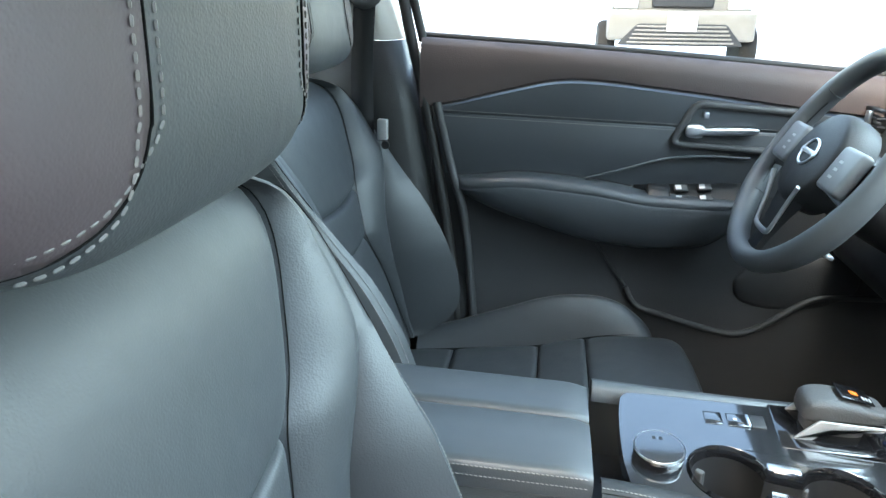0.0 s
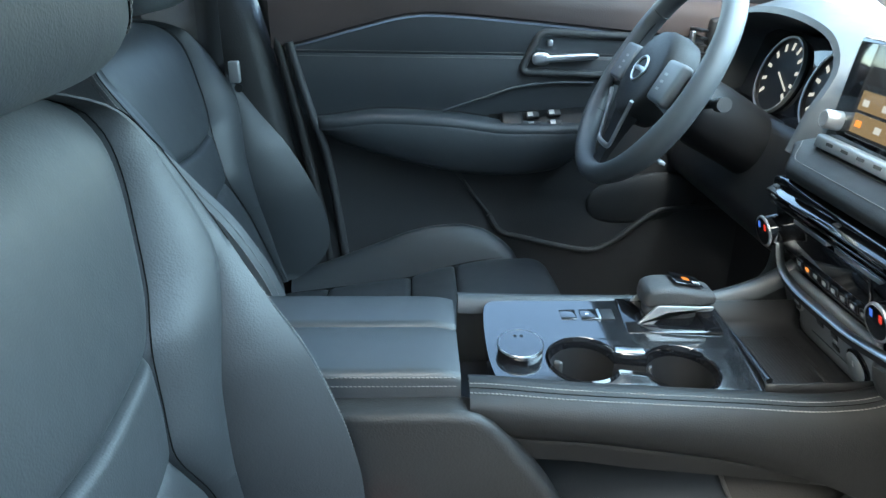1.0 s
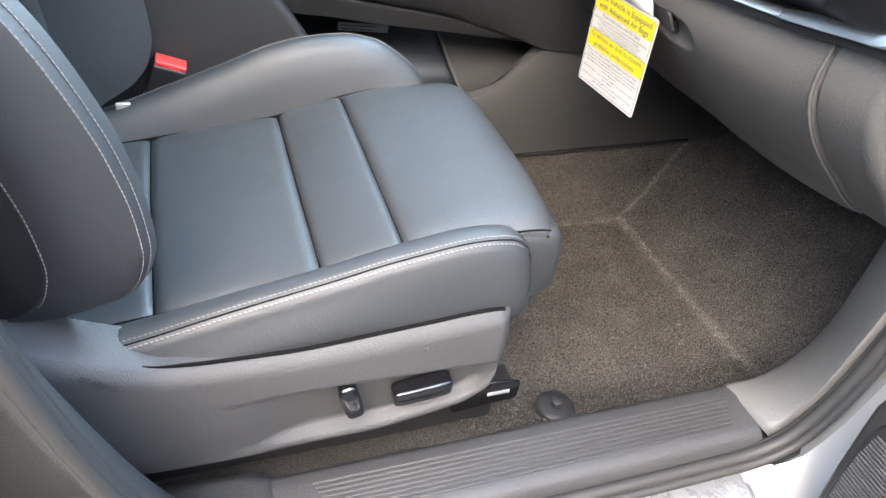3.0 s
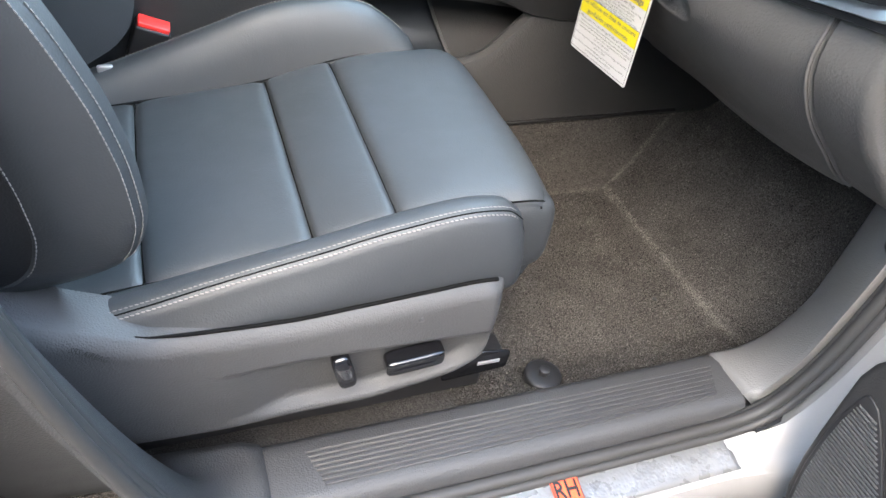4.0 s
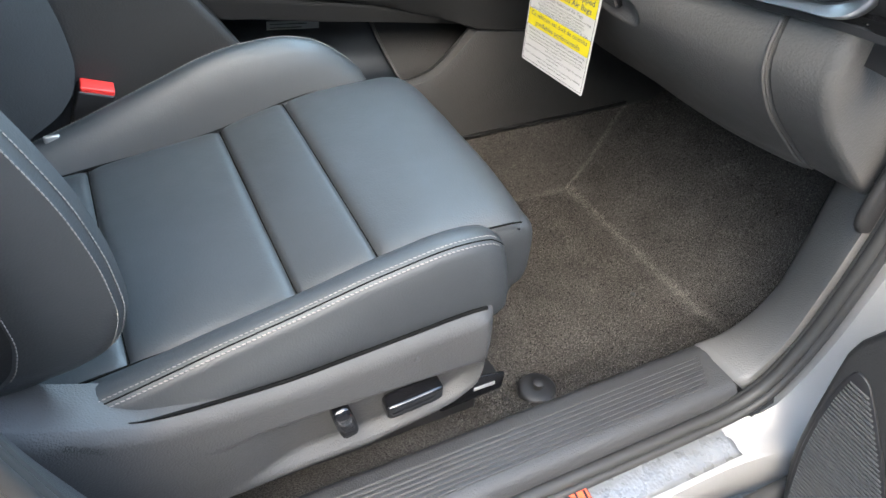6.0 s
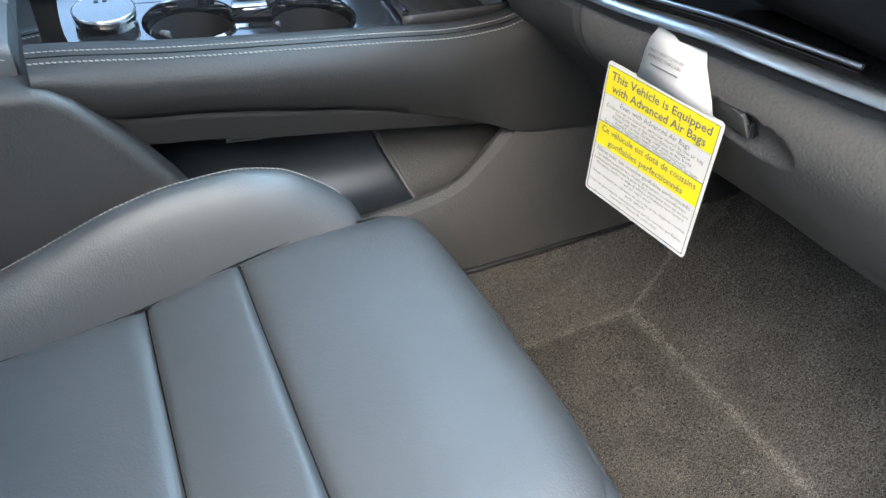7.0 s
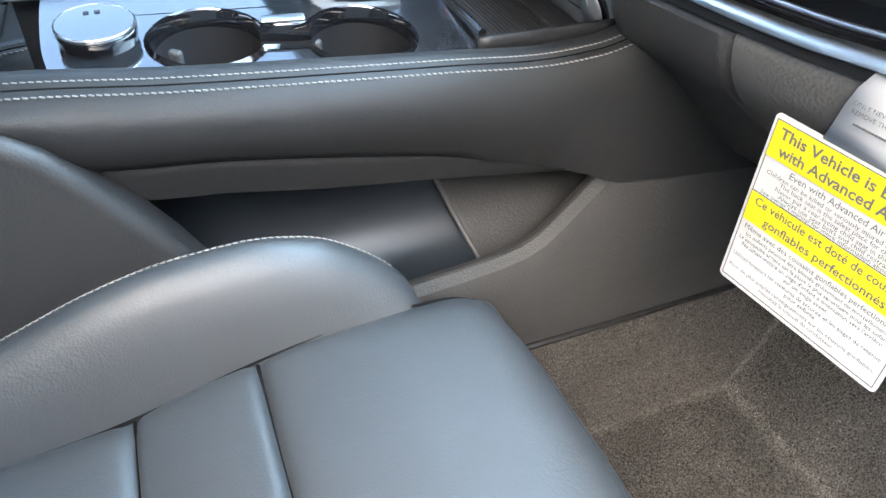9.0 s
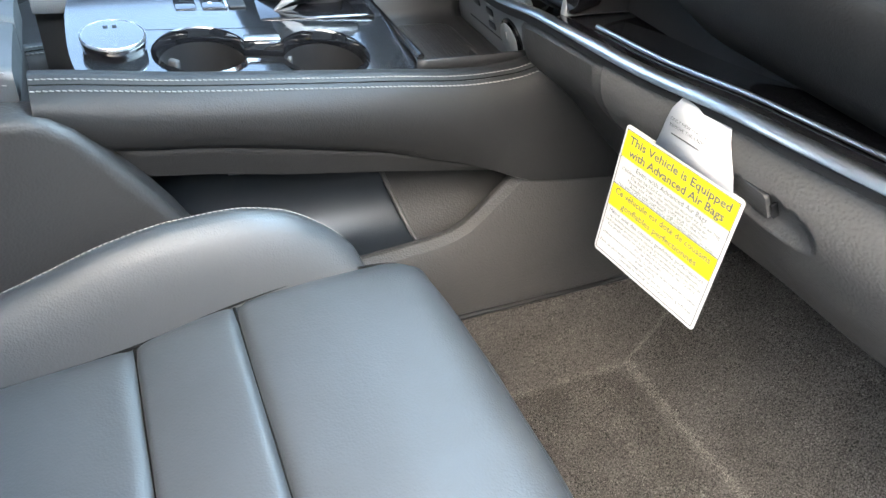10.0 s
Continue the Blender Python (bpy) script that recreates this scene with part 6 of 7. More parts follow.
for sgn in (1, -1):
    spoke = part("spoke", sheet([[Vector((x, sgn * y, z)) for x, z in ((-0.034 - 0.012 * f, -0.004), (-0.030 - 0.012 * f, 0.014 - 0.012 * f), (0.024 + 0.004 * f, 0.014 - 0.012 * f), (0.028 + 0.004 * f, -0.004))] for f, y in ((k / 8, 0.05 + 0.125 * k / 8) for k in range(9))], close_v=True, caps=True), PLASTIC_BLACK, wheel)
    part("switch_pod", box(-0.034, 0.034, min(sgn * 0.078, sgn * 0.148), max(sgn * 0.078, sgn * 0.148), 0.004, 0.024, 0.007), POD, spoke, "grey switch pod")
    for k in range(3):
        part("switch_print", box(-0.016 + 0.012 * k, -0.012 + 0.012 * k, min(sgn * 0.10, sgn * 0.112), max(sgn * 0.10, sgn * 0.112), 0.024, 0.0246), CARD, spoke, smooth=False)
part("lower_spoke", sheet([[Vector((-x, y, z)) for y, z in ((-w, -0.004), (-w + 0.004, h), (w - 0.004, h), (w, -0.004))] for x, w, h in ((0.055, 0.046, 0.016), (0.10, 0.030, 0.010), (0.14, 0.024, 0.005), (0.172, 0.026, 0.002))], close_v=True, caps=True), PLASTIC_BLACK, wheel)
part("silver_trim", tube(path3([(-0.050, 0.062, 0.030), (-0.085, 0.046, 0.020), (-0.120, 0.036, 0.012), (-0.131, 0.028, 0.010), (-0.133, 0.0, 0.010), (-0.131, -0.028, 0.010), (-0.120, -0.036, 0.012), (-0.085, -0.046, 0.020), (-0.050, -0.062, 0.030)], 50), 0.0048, 8, flat=0.7), SILVER, wheel, "silver trim line round the lower spoke")
column = thing("steering_column", (0, 0, 0), "black plastic steering column shroud with stalks", "steering column")
ax = Vector((math.sin(radians(60)), 0, -math.cos(radians(60))))
c0 = Vector((0.302, 0.445, 0.765))
rows = []
for d, ra, rb in ((0.02, 0.045, 0.05), (0.05, 0.055, 0.062), (0.12, 0.058, 0.066), (0.2, 0.056, 0.062), (0.32, 0.06, 0.07)):
    up = Vector((math.cos(radians(60)), 0, math.sin(radians(60))))
    rows.append([c0 + ax * d + up * (math.cos(a) * ra - 0.008) + Vector((0, 1, 0)) * math.sin(a) * rb for a in (2 * math.pi * k / 28 for k in range(28))])
part("shroud", sheet(rows, close_v=True, caps=True), PLASTIC_BLACK, column)
tip = c0 + ax * 0.075
for sgn in (1, -1):
    st = part("stalk", tube(path3([tip + Vector((0, sgn * 0.05, 0.0)), tip + Vector((-0.005, sgn * 0.10, 0.012)), tip + Vector((-0.012, sgn * 0.155, 0.022))], 12), 0.0075, 10), PLASTIC_BLACK, column)
    part("stalk_end", tube([tip + Vector((-0.011, sgn * 0.145, 0.020)), tip + Vector((-0.014, sgn * 0.172, 0.025))], 0.011, 14), PLASTIC_GREY, st)
part("tilt_lever", moved(box(-0.006, 0.006, -0.01, 0.01, -0.003, 0.003, 0.002), pose(0.285, 0.318, 0.656, 0, 20, 0)), SILVER, column, "pale lever end under the column")
# instrument cluster under its hood
cluster = thing("instrument_cluster", (0.55, 0.445, 0.755), "round dial instrument cluster under a dark hood", "instrument cluster")
lean = Matrix.Rotation(radians(18), 4, "Y")
part("backing", moved(box(0.0, 0.02, -0.17, 0.19, -0.075, 0.075, 0.004), lean), GLOSS, cluster)
for y in (0.062, -0.105):
    part("dial_face", moved(lathe([(0.0, -0.003), (0.062, -0.003), (0.064, -0.008), (0.067, -0.006), (0.068, 0.0)], (0, y, 0), 48, "x"), lean), PLASTIC_BLACK, cluster)
    part("dial_ring", moved(lathe([(0.064, -0.010), (0.0675, -0.0105), (0.0685, -0.004), (0.066, -0.004)], (0, y, 0), 48, "x"), lean), SILVER, cluster, "silver dial ring")
    for k in range(11):
        a = radians(-130 + 26 * k)
        part("dial_tick", moved(box(-0.0045, -0.0036, -0.003, 0.003, 0.044, 0.057), lean @ Matrix.Translation((0, y, 0)) @ Matrix.Rotation(a, 4, "X")), SCREEN_WHITE, cluster, smooth=False)
    part("needle", moved(box(-0.0062, -0.005, -0.0015, 0.0015, -0.008, 0.046), lean @ Matrix.Translation((0, y, 0)) @ Matrix.Rotation(radians(118), 4, "X")), SCREEN_WHITE, cluster, smooth=False)
lip = path3([(0.43, 0.225, 0.700), (0.455, 0.236, 0.75), (0.49, 0.252, 0.800), (0.50, 0.29, 0.836), (0.50, 0.36, 0.853), (0.50, 0.46, 0.859), (0.50, 0.57, 0.851), (0.50, 0.645, 0.825), (0.48, 0.675, 0.77), (0.46, 0.685, 0.70)], 48)
mid_c = Vector((0.5, 0.46, 0.74))
rows = [[], [], [], [], [], []]
for p in lip:
    out = Vector((0, p.y - mid_c.y, (p.z - mid_c.z) * 1.6)).normalized()
    rows[0].append(Vector((0.62, mid_c.y + (p.y - mid_c.y) * 0.86, mid_c.z + (p.z - mid_c.z) * 0.72)))
    rows[1].append(p + Vector((0.012, 0, 0)) - out * 0.003)
    rows[2].append(p + Vector((-0.004, 0, 0)) + out * 0.004)
    rows[3].append(p + out * 0.014)
    rows[4].append(p + Vector((0.05, 0, -0.002)) + out * 0.030)
    rows[5].append(Vector((0.86, p.y + out.y * 0.05, 0.70 + (p.z - 0.70) * 0.62)))
part("hood", moved(sheet(rows), Matrix.Translation((-0.55, -0.445, -0.755))), DOOR_PAD, cluster, "dark grained hood")
part("lower_surround", moved(box(-0.01, 0.2, -0.20, 0.22, -0.19, -0.075, 0.01), lean), PLASTIC, cluster)
part("side_vent", merge(*[box(0.455, 0.47, 0.66, 0.735, 0.77 + 0.014 * k, 0.775 + 0.014 * k, 0.001) for k in range(4)]), PLASTIC_BLACK, dash)
part("side_vent_tab", box(0.448, 0.456, 0.685, 0.70, 0.775, 0.812, 0.002), CHROME, dash)
part("vent_surround", box(0.49, 0.62, 0.705, 0.76, 0.735, 0.835, 0.01), PLASTIC_BLACK, dash)
part("knee_panel", sheet([path3([(0.50, y, 0.70), (0.47, y, 0.62), (0.45, y, 0.56), (0.48, y, 0.515), (0.60, y, 0.48), (0.9, y, 0.5)], 30) for y in np.linspace(0.222, 0.74, 16)]), PLASTIC_BLACK, dash, solid=0.004)

# ---- driver door ----
dd = thing("driver_door", (0, 0, 0), "closed driver door with padded trim, armrest and window", "car door")
belt = curve([(-0.45, 0.915), (-0.374, 0.911), (-0.113, 0.900), (0.204, 0.883), (0.491, 0.865), (0.62, 0.857)])
mid_line = curve([(-0.42, 0.765), (-0.343, 0.781), (-0.2, 0.818), (-0.108, 0.839), (-0.07, 0.842), (0.147, 0.826), (0.338, 0.806), (0.62, 0.78)])
rows = []
for x in np.linspace(-0.372, 0.62, 50):
    zb, zm = belt(x), mid_line(x)
    rows.append([Vector((x, 0.775, zb - 0.006)), Vector((x, 0.755, zb + 0.002)), Vector((x, 0.735, zb)), Vector((x, 0.722, zb - 0.012)), Vector((x, 0.717, (zb + zm) / 2)), Vector((x, 0.722, zm + 0.004)), Vector((x, 0.732, zm))])
part("upper_trim", sheet(rows), PLASTIC_BROWN, dd, "brown tinted upper door trim")
rows, st1, st2 = [], [], []
arm_top = curve([(-0.36, 0.64), (-0.297, 0.640), (-0.16, 0.654), (-0.03, 0.648), (0.1, 0.632), (0.25, 0.63), (0.62, 0.60)])
for x in np.linspace(-0.345, 0.62, 60):
    zm = mid_line(x) - 0.003
    zs = 0.770 - 0.015 * (x + 0.33) * 1.2
    za = arm_top(x)
    rows.append([Vector((x, 0.735, zm)), Vector((x, 0.726, zm - 0.003)), Vector((x, 0.722, zs + 0.004)), Vector((x, 0.7245, zs)), Vector((x, 0.722, zs - 0.004)), Vector((x, 0.730, (zs + za) / 2 - 0.01)), Vector((x, 0.738, za + 0.005)), Vector((x, 0.745, za - 0.02))])
    st1.append(Vector((x, 0.7215, zs + 0.0055)))
    st2.append(Vector((x, 0.7215, zs - 0.0055)))
mid_trim = part("middle_trim", sheet(rows), DOOR_PAD, dd, "padded leather middle trim")
thread(mid_trim, stitches(st1, lift=(0, -0.0006, 0)), stitches(st2, lift=(0, -0.0006, 0)))
rows = []
arm_low = curve([(-0.30, 0.615), (-0.28, 0.605), (-0.158, 0.565), (0.015, 0.527), (0.1, 0.522), (0.184, 0.530), (0.24, 0.556), (0.28, 0.600), (0.31, 0.66)])
arm_depth = curve([(-0.305, 0.0), (-0.28, 0.03), (-0.2, 0.052), (0.0, 0.06), (0.2, 0.058), (0.26, 0.045), (0.31, 0.004)])
for x in np.linspace(-0.305, 0.31, 60):
    za, zl, d = arm_top(x), arm_low(x), arm_depth(x)
    za = max(za, zl + 0.005)
    zl = min(zl, za - 0.01)
    y = 0.735 - d
    rows.append([Vector((x, 0.745, za)), Vector((x, 0.735, za + 0.001)), Vector((x, y + 0.012, za)), Vector((x, y + 0.003, za - 0.006)), Vector((x, y, za - 0.016)), Vector((x, y + 0.001, za - 0.018)), Vector((x, y - 0.001, za - 0.022)), Vector((x, y, (za + zl) / 2)), Vector((x, y + 0.008, zl + 0.01)), Vector((x, y + 0.022, zl)), Vector((x, 0.745, zl - 0.002))])
part("armrest", sheet(rows), DOOR_PAD, dd, "padded door armrest")
def pod_z(x, y):
    return 0.606 + 0.09 * (x - 0.10) + (y - 0.684) * 0.72


rows = [[Vector((x, y, pod_z(x, y))) for y in (0.6835, 0.70, 0.72, 0.742)] for x in np.linspace(0.06, 0.27, 12)]
part("switch_plate", sheet(rows), PLASTIC_BLACK, dd, "sloping window switch plate", solid=0.004)
rows = [[Vector((x, y, 0.648 + (0.745 - y) * -0.18 - 0.016 * (x + 0.03) / 0.1)) for y in (0.70 - 0.12 * (x + 0.03), 0.72, 0.745)] for x in np.linspace(-0.03, 0.085, 8)]
part("pull_cover", sheet(rows), PLASTIC_GREY, dd, "satin grey pull cover", solid=0.003)
part("pull_cup", moved(box(0.0, 0.045, -0.022, 0.022, -0.004, 0.014, 0.006), pose(0.083, 0.712, 0.628, 35, 0, 0)), PLASTIC_BLACK, dd)
for k in range(4):
    x, y = 0.150 + 0.044 * (k // 2), 0.700 + 0.022 * (k % 2)
    m = pose(x, y, pod_z(x, y) + 0.002, 36, -5, 0)
    sw = part("window_switch", moved(box(-0.013, 0.013, -0.008, 0.008, 0.0, 0.008, 0.003), m), PLASTIC_GREY, dd)
    part("switch_tip", moved(box(-0.011, 0.0, -0.0055, 0.0055, 0.008, 0.0092, 0.0005), m), SILVER, sw)
part("trim_fold", tube(path3([(-0.036, 0.7215, 0.652), (0.04, 0.722, 0.676), (0.116, 0.722, 0.700), (0.19, 0.722, 0.708), (0.27, 0.722, 0.708)], 24), 0.0028, 8), DOOR_PAD, dd)
ring = round_poly([(0.120, 0.730), (0.158, 0.808), (0.352, 0.798), (0.362, 0.768), (0.325, 0.722)], 0.018)
bez = part("handle_bezel", tube([(x, 0.722, z) for x, z in ring], 0.0075, 10, closed=True), PLASTIC_GREY, dd, "dark handle bezel")
part("handle_cup", plate(ring, "y", 0.726, 0.730), PLASTIC_DOOR, bez)
part("inner_handle", moved(superbox((0, 0, 0), (0.064, 0.008, 0.0075), p=3.2, nu=32, nv=20), pose(0.212, 0.712, 0.759, 0, -3, 0)), CHROME, bez, "bright chrome inner door handle")
part("handle_root", moved(superbox((0, 0, 0), (0.018, 0.009, 0.013), p=3.0, nu=24, nv=18), pose(0.160, 0.714, 0.757)), CHROME, bez)
part("lock_tab", box(0.172, 0.182, 0.712, 0.724, 0.782, 0.793, 0.002), CHROME, bez)
rows = []
for x in np.linspace(-0.35, 0.62, 40):
    rows.append([Vector((x, 0.738, 0.66)), Vector((x, 0.740, 0.54)), Vector((x, 0.742, 0.46)), Vector((x, 0.735, 0.42)), Vector((x, 0.728, 0.40)), Vector((x, 0.726, 0.30)), Vector((x, 0.735, 0.18)), Vector((x, 0.76, 0.12))])
part("lower_trim", sheet(rows), PLASTIC_DOOR, dd, "dark lower door trim with map pocket")
part("trim_seam", tube(path3([(-0.03, 0.739, 0.545), (0.0, 0.738, 0.512), (0.032, 0.736, 0.467), (0.065, 0.730, 0.425)], 16), 0.0035, 8), PLASTIC_GREY, dd)
part("pocket_edge", tube(path3([(0.065, 0.726, 0.425), (0.091, 0.722, 0.386), (0.144, 0.720, 0.371), (0.217, 0.720, 0.352), (0.293, 0.720, 0.340), (0.343, 0.720, 0.361), (0.385, 0.720, 0.395), (0.428, 0.720, 0.426), (0.469, 0.722, 0.435), (0.60, 0.725, 0.44)], 48), 0.0065, 8), PLASTIC_GREY, dd, "pale edge of the map pocket")
part("speaker_bulge", moved(superbox((0, 0, 0), (0.12, 0.016, 0.055), p=2.4), pose(0.40, 0.735, 0.455, 0, -8, 0)), PLASTIC_DOOR, dd, "bulged speaker cover")
part("door_edge_strip", tube(path3([(-0.338, 0.722, 0.79), (-0.322, 0.722, 0.72), (-0.30, 0.72, 0.64), (-0.275, 0.72, 0.55), (-0.25, 0.725, 0.33), (-0.24, 0.73, 0.15)], 30), 0.009, 10), PLASTIC_GREY, dd)
part("outer_skin", box(-0.42, 0.70, 0.79, 0.82, -0.1, 0.86, 0.01), PAINT, dd)
win = part("window", sheet([[Vector((x, 0.775 - 0.16 * f, belt(x) - 0.02 + 0.40 * f)) for f in (0, 0.25, 0.5, 0.75, 1)] for x in np.linspace(-0.40, 0.75, 12)]), TINTED, dd, "lightly tinted side window")
win.visible_shadow = False
part("glass_seal", tube([(x, 0.762, belt(x) + 0.004) for x in np.linspace(-0.38, 0.62, 20)], 0.007, 8), RUBBER, dd)
part("mirror_corner", plate([(0.52, 0.862), (0.74, 0.85), (0.60, 1.0)], "y", 0.735, 0.75, 0.004), PLASTIC_BLACK, dd)

# driver-side middle pillar and belt
pil = thing("middle_pillar", (0, 0, 0), "middle pillar with beige upper and dark lower trim", "pillar", kind="structure")
rows = [[Vector((x + a, y, z)) for a, y in ((-0.20, 0.72), (-0.06, 0.70), (-0.015, 0.705), (0.0, 0.715), (0.012, 0.74), (0.016, 0.775))] for x, z in ((-0.30, 0.05), (-0.325, 0.33), (-0.365, 0.60), (-0.395, 0.77), (-0.43, 0.905))]
part("lower_trim", sheet(rows), PLASTIC, pil, "dark lower pillar trim", solid=0.004)
rows = [[Vector((x + a, y - dy, z)) for a, y in ((-0.20, 0.722), (-0.06, 0.702), (-0.015, 0.707), (0.0, 0.717), (0.012, 0.742), (0.016, 0.777))] for x, z, dy in ((-0.43, 0.906, 0.0), (-0.46, 1.02, 0.03), (-0.50, 1.22, 0.10))]
part("upper_trim", sheet(rows), BEIGE, pil, "beige upper pillar trim", solid=0.004)
part("door_seal", tube(path3([(-0.268, 0.735, 0.1), (-0.285, 0.735, 0.33), (-0.325, 0.732, 0.6), (-0.36, 0.73, 0.78), (-0.394, 0.74, 0.91), (-0.43, 0.70, 1.1), (-0.46, 0.64, 1.22)], 40), 0.011, 10), RUBBER, pil)
part("window_seal", tube(path3([(-0.372, 0.752, 0.905), (-0.405, 0.72, 1.05), (-0.44, 0.65, 1.2)], 16), 0.009, 10), RUBBER, pil)
seat_belt = thing("seat_belt", (0, 0, 0), "black seat belt hanging from the middle pillar", "seat belt")
part("webbing", sheet([[Vector((x - 0.022, y, z)), Vector((x + 0.022, y - 0.008, z))] for x, y, z in [tuple(p) for p in path3([(-0.47, 0.685, 1.0), (-0.475, 0.67, 0.85), (-0.47, 0.66, 0.7), (-0.46, 0.66, 0.5), (-0.45, 0.67, 0.2)], 24)]]), BELT, seat_belt, solid=0.0016)
part("guide", tube(path3([(-0.50, 0.675, 0.985), (-0.47, 0.665, 0.97), (-0.445, 0.675, 0.985), (-0.445, 0.69, 1.03)], 14), 0.008, 10), PLASTIC_GREY, seat_belt)
part("latch_plate", box(-0.44, -0.42, 0.635, 0.65, 0.725, 0.765, 0.003), SILVER, seat_belt)
part("stop_button", lathe([(0.0, 0.0), (0.008, 0.0), (0.008, 0.004), (0.0, 0.004)], (-0.425, 0.64, 0.715), 14, "y"), PLASTIC_BLACK, seat_belt)

# ---- shell of the car ----
def roof_z(x, y):
    return 1.235 - 0.05 * abs(y / 0.6) ** 3 - (0.0625 * ((x - 0.1) / 0.3) ** 2 if x > 0.1 else 0)


# headliner
bm = bmesh.new()
xs_, ys_ = [-1.9, -1.5, -1.0, -0.6, -0.2, 0.02, 0.1, 0.2, 0.34], [-0.6, -0.5, -0.40, -0.2, 0.0, 0.2, 0.42, 0.52, 0.62]
grid_v = {(i, j): bm.verts.new((x, y, roof_z(x, y))) for i, x in enumerate(xs_) for j, y in enumerate(ys_)}
for i in range(len(xs_) - 1):
    for j in range(len(ys_) - 1):
        bm.faces.new((grid_v[i, j], grid_v[i + 1, j], grid_v[i + 1, j + 1], grid_v[i, j + 1]))
single("ceiling", bm, BEIGE, "beige fabric headliner of the car", "headliner", "structure", solid=0.04)
rows = [[Vector((0.36 + 0.64 * f, y * (1 + 0.15 * f), 1.19 - 0.39 * f)) for y in np.linspace(-0.6, 0.62, 8)] for f in np.linspace(0, 1, 10)]
ws = single("window_1", sheet(rows), SCREEN_GLASS, "clear sloping windscreen", "windscreen", "structure")
ws.visible_shadow = False
for sgn, nm in ((1, "pillar_left"), (-1, "pillar_right")):
    single(nm, tube([(0.34, sgn * 0.60, 1.19), (0.68, sgn * 0.67, 0.98), (1.02, sgn * 0.74, 0.79)], 0.035, 12), BEIGE, "beige front pillar trim beside the windscreen", "pillar", "structure")
single("roof_rail", tube([(-1.9, -0.61, 1.19), (-0.3, -0.63, 1.19), (0.2, -0.62, 1.19), (0.36, -0.61, 1.17)], 0.032, 12), BEIGE, "beige roof rail above the door opening", "roof rail", "structure")
single("wall_front_left", box(0.60, 1.2, 0.78, 0.82, -0.1, 0.80), PLASTIC_BLACK, "dark footwell side wall", "wall", "structure")
single("wall_front_right", box(0.74, 1.2, -0.80, -0.735, -0.1, 0.80), PLASTIC_BLACK, "dark footwell side wall", "wall", "structure")
single("wall_rear", box(-1.95, -1.88, -0.76, 0.78, -0.1, 0.9), PLASTIC, "dark rear wall of the cabin", "wall", "structure")
single("wall_rear_left", box(-1.9, -0.50, 0.74, 0.80, -0.1, 0.9), PLASTIC, "dark rear door trim", "wall", "structure")
single("wall_rear_right", box(-1.9, -0.42, -0.80, -0.74, -0.1, 0.9), PLASTIC, "dark rear door trim", "wall", "structure")
bench = thing("rear_bench", (-1.15, 0, 0), "black leather rear bench", "rear seat")
part("seat", superbox((0.0, 0, 0.185), (0.26, 0.66, 0.185), p=5), LEATHER, bench)
part("backrest", moved(superbox((0, 0, 0), (0.09, 0.66, 0.34), p=5), pose(-0.34, 0, 0.58, 0, -18, 0)), LEATHER, bench)

# ---- outside ----
rows = []
for i in range(61):
    row = []
    for j in range(61):
        u, v = -1 + 2 * i / 60, -1 + 2 * j / 60
        x, y = math.copysign(abs(u) ** 3.2, u) * 400, math.copysign(abs(v) ** 3.2, v) * 400
        bank = 0.55 * math.exp(-((y - 8.2) / 0.8) ** 2) * (0.6 + 0.5 * noise.noise(Vector((x * 0.8, y, 0)))) if abs(x) < 12 else 0
        row.append(Vector((x, y, -0.48 + bank + 0.03 * noise.noise(Vector((x, y, 2))))))
    rows.append(row)
single("ground", sheet(rows), SNOW, "bright snow-covered ground of a car park", "snow", "structure")

# unseen dark ground, added to weaken the light bounced up into the cabin
single("unseen_lane", box(-40, 40, -4.8, 2.6, -0.6, -0.40), ASPHALT, "unseen dark lane added to cut the bounce from the snow", "asphalt", "structure")
# unseen wall, added to block low light from the open door side
single("wall_light_block", box(-40, 40, -5.6, -5.2, -0.6, 3.6), WALL, "unseen plain grey wall added to cut the low side light", "wall", "structure")


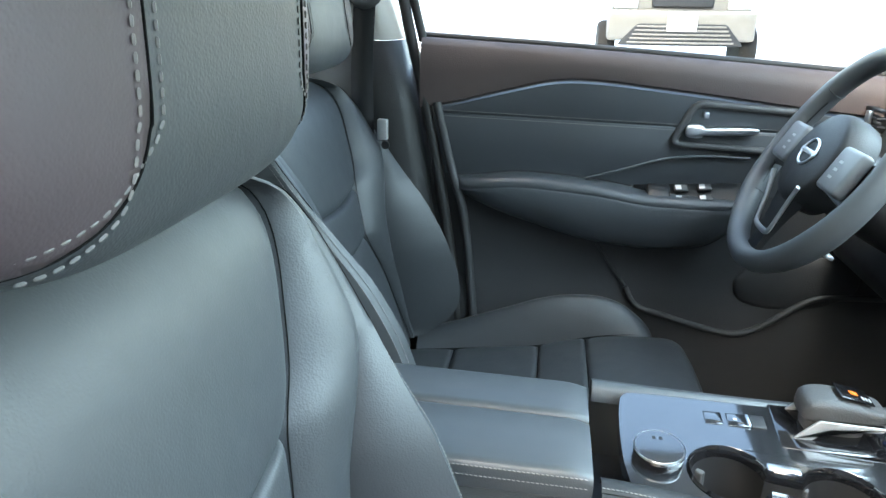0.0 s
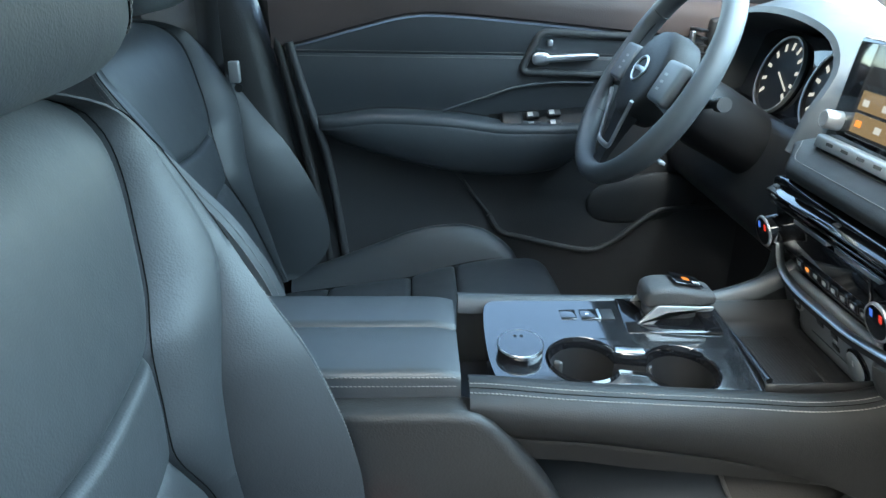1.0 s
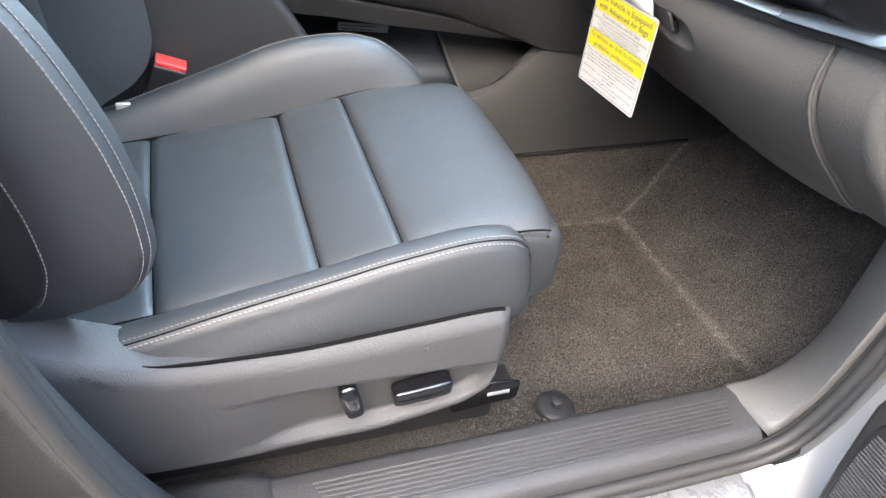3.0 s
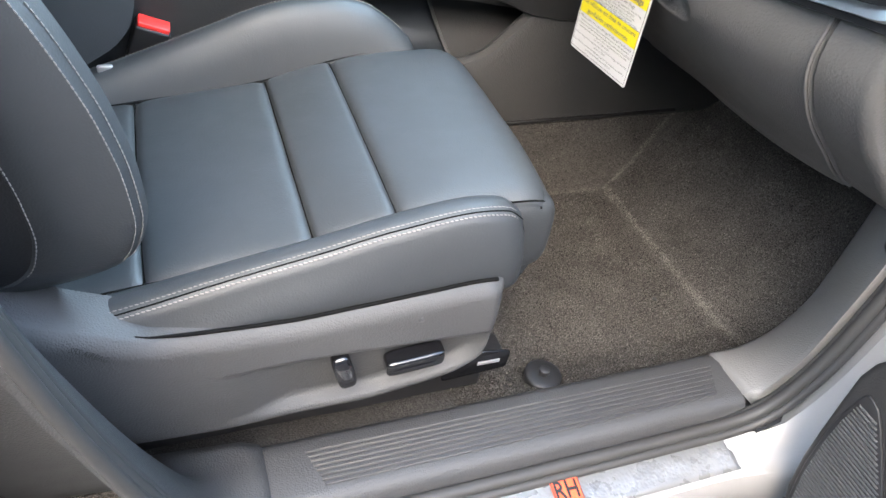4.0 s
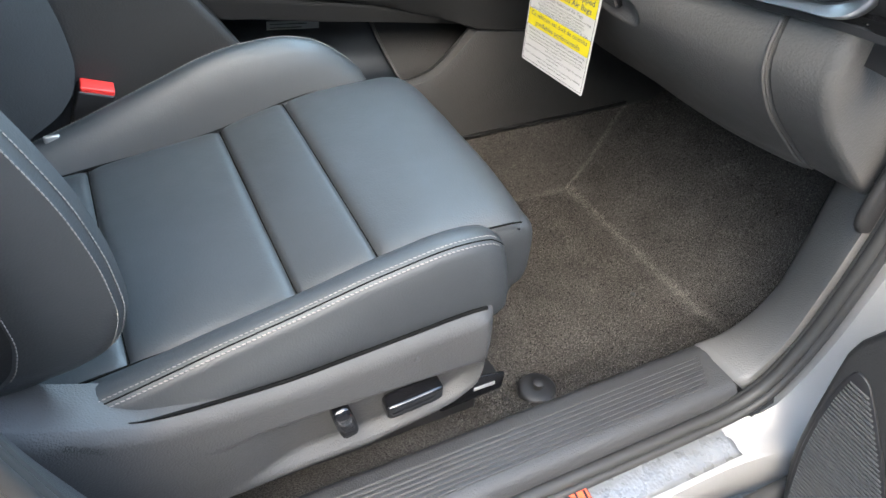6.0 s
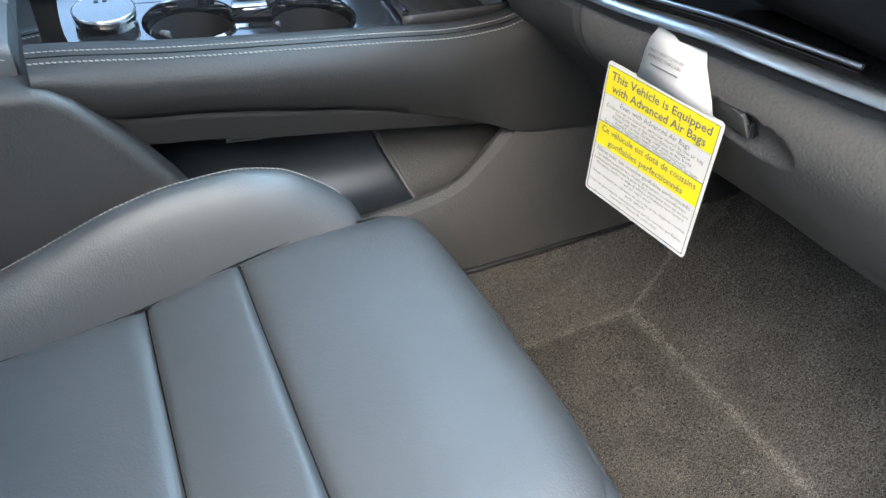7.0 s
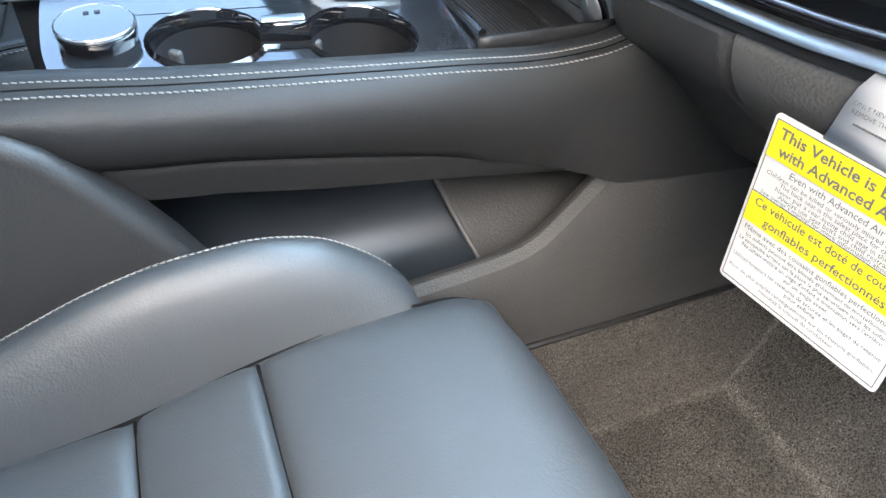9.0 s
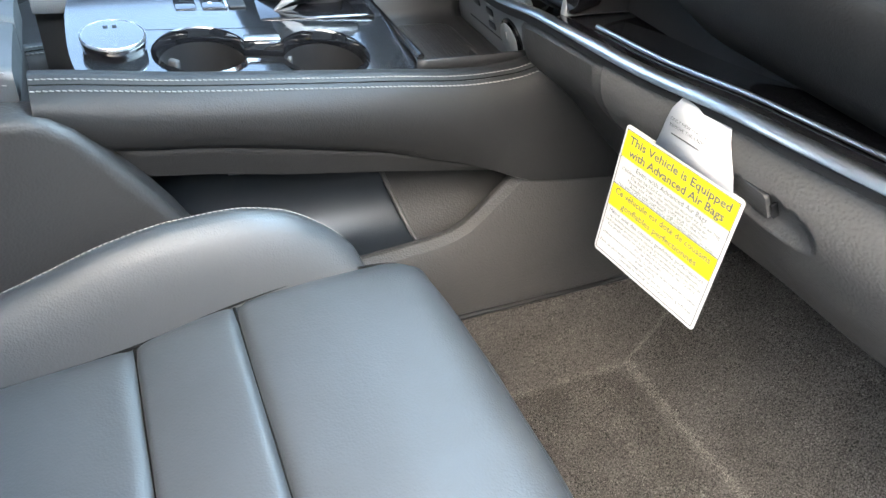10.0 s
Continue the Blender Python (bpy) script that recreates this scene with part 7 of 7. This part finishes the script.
def snow_heap(at, size, seed):
    bm = superbox((0, 0, 0), (1, 1, 1), p=2.2, nu=32, nv=20)
    for v in bm.verts:
        k = 1 + 0.28 * noise.noise(v.co * 1.7 + Vector((seed, 0, 0))) + 0.12 * noise.noise(v.co * 5 + Vector((0, seed, 0)))
        v.co = Vector((v.co.x * size[0] * k, v.co.y * size[1] * k, v.co.z * size[2] * k))
    ob = single("snow_mound", moved(bm, Matrix.Translation(at)), SNOW, "lumpy ploughed snow heap beside the parked cars", "snow")
    return tagged(ob, group="snow heaps")


for k, (x, y, s) in enumerate(((-5.2, 8.5, 1.3), (-3.6, 8.9, 1.0), (-2.0, 8.3, 0.9), (-0.6, 8.6, 0.8), (4.2, 8.4, 1.2), (5.6, 8.8, 1.0))):
    snow_heap((x, y, -0.35), (s, 0.9, 0.55 + 0.1 * (k % 3)), k * 3.7)
truck = thing("pickup_truck", (1.6, 9.3, -0.48), "tan pickup truck parked nose-on behind the snow", "pickup truck")
part("bumper", box(-1.0, 1.0, -0.12, 0.2, 0.56, 0.98, 0.05), TRUCK, truck)
part("lower_intake", plate(round_poly([(-0.86, 0.50), (-0.60, 0.80), (0.60, 0.80), (0.86, 0.50)], 0.05), "y", -0.135, -0.10, 0.01), PLASTIC_BLACK, truck, "dark slotted lower intake")
for k in range(5):
    part("intake_bar", box(-0.72 + 0.03 * k, 0.72 - 0.03 * k, -0.15, -0.13, 0.53 + 0.055 * k, 0.555 + 0.055 * k, 0.006), TRUCK, truck)
part("grille", box(-0.42, 0.42, -0.04, 0.2, 1.0, 1.24, 0.04), PLASTIC_BLACK, truck)
part("number_plate", box(-0.2, 0.2, -0.165, -0.13, 0.70, 0.92, 0.01), CARD, truck)
part("hood", box(-0.95, 0.95, 0.0, 1.3, 0.86, 1.35, 0.08), TRUCK, truck)
part("cab", box(-0.85, 0.85, 1.2, 3.0, 1.3, 1.95, 0.15), TRUCK, truck)
for sgn in (1, -1):
    part("headlight", box(min(sgn * 0.6, sgn * 0.92), max(sgn * 0.6, sgn * 0.92), -0.03, 0.1, 0.98, 1.2, 0.03), SILVER, truck)
    w = part("wheel", lathe([(0.0, -0.12), (0.36, -0.12), (0.40, -0.06), (0.40, 0.06), (0.36, 0.12), (0.0, 0.12)], (sgn * 0.98, 0.42, 0.40), 32, "x"), TIRE, truck)
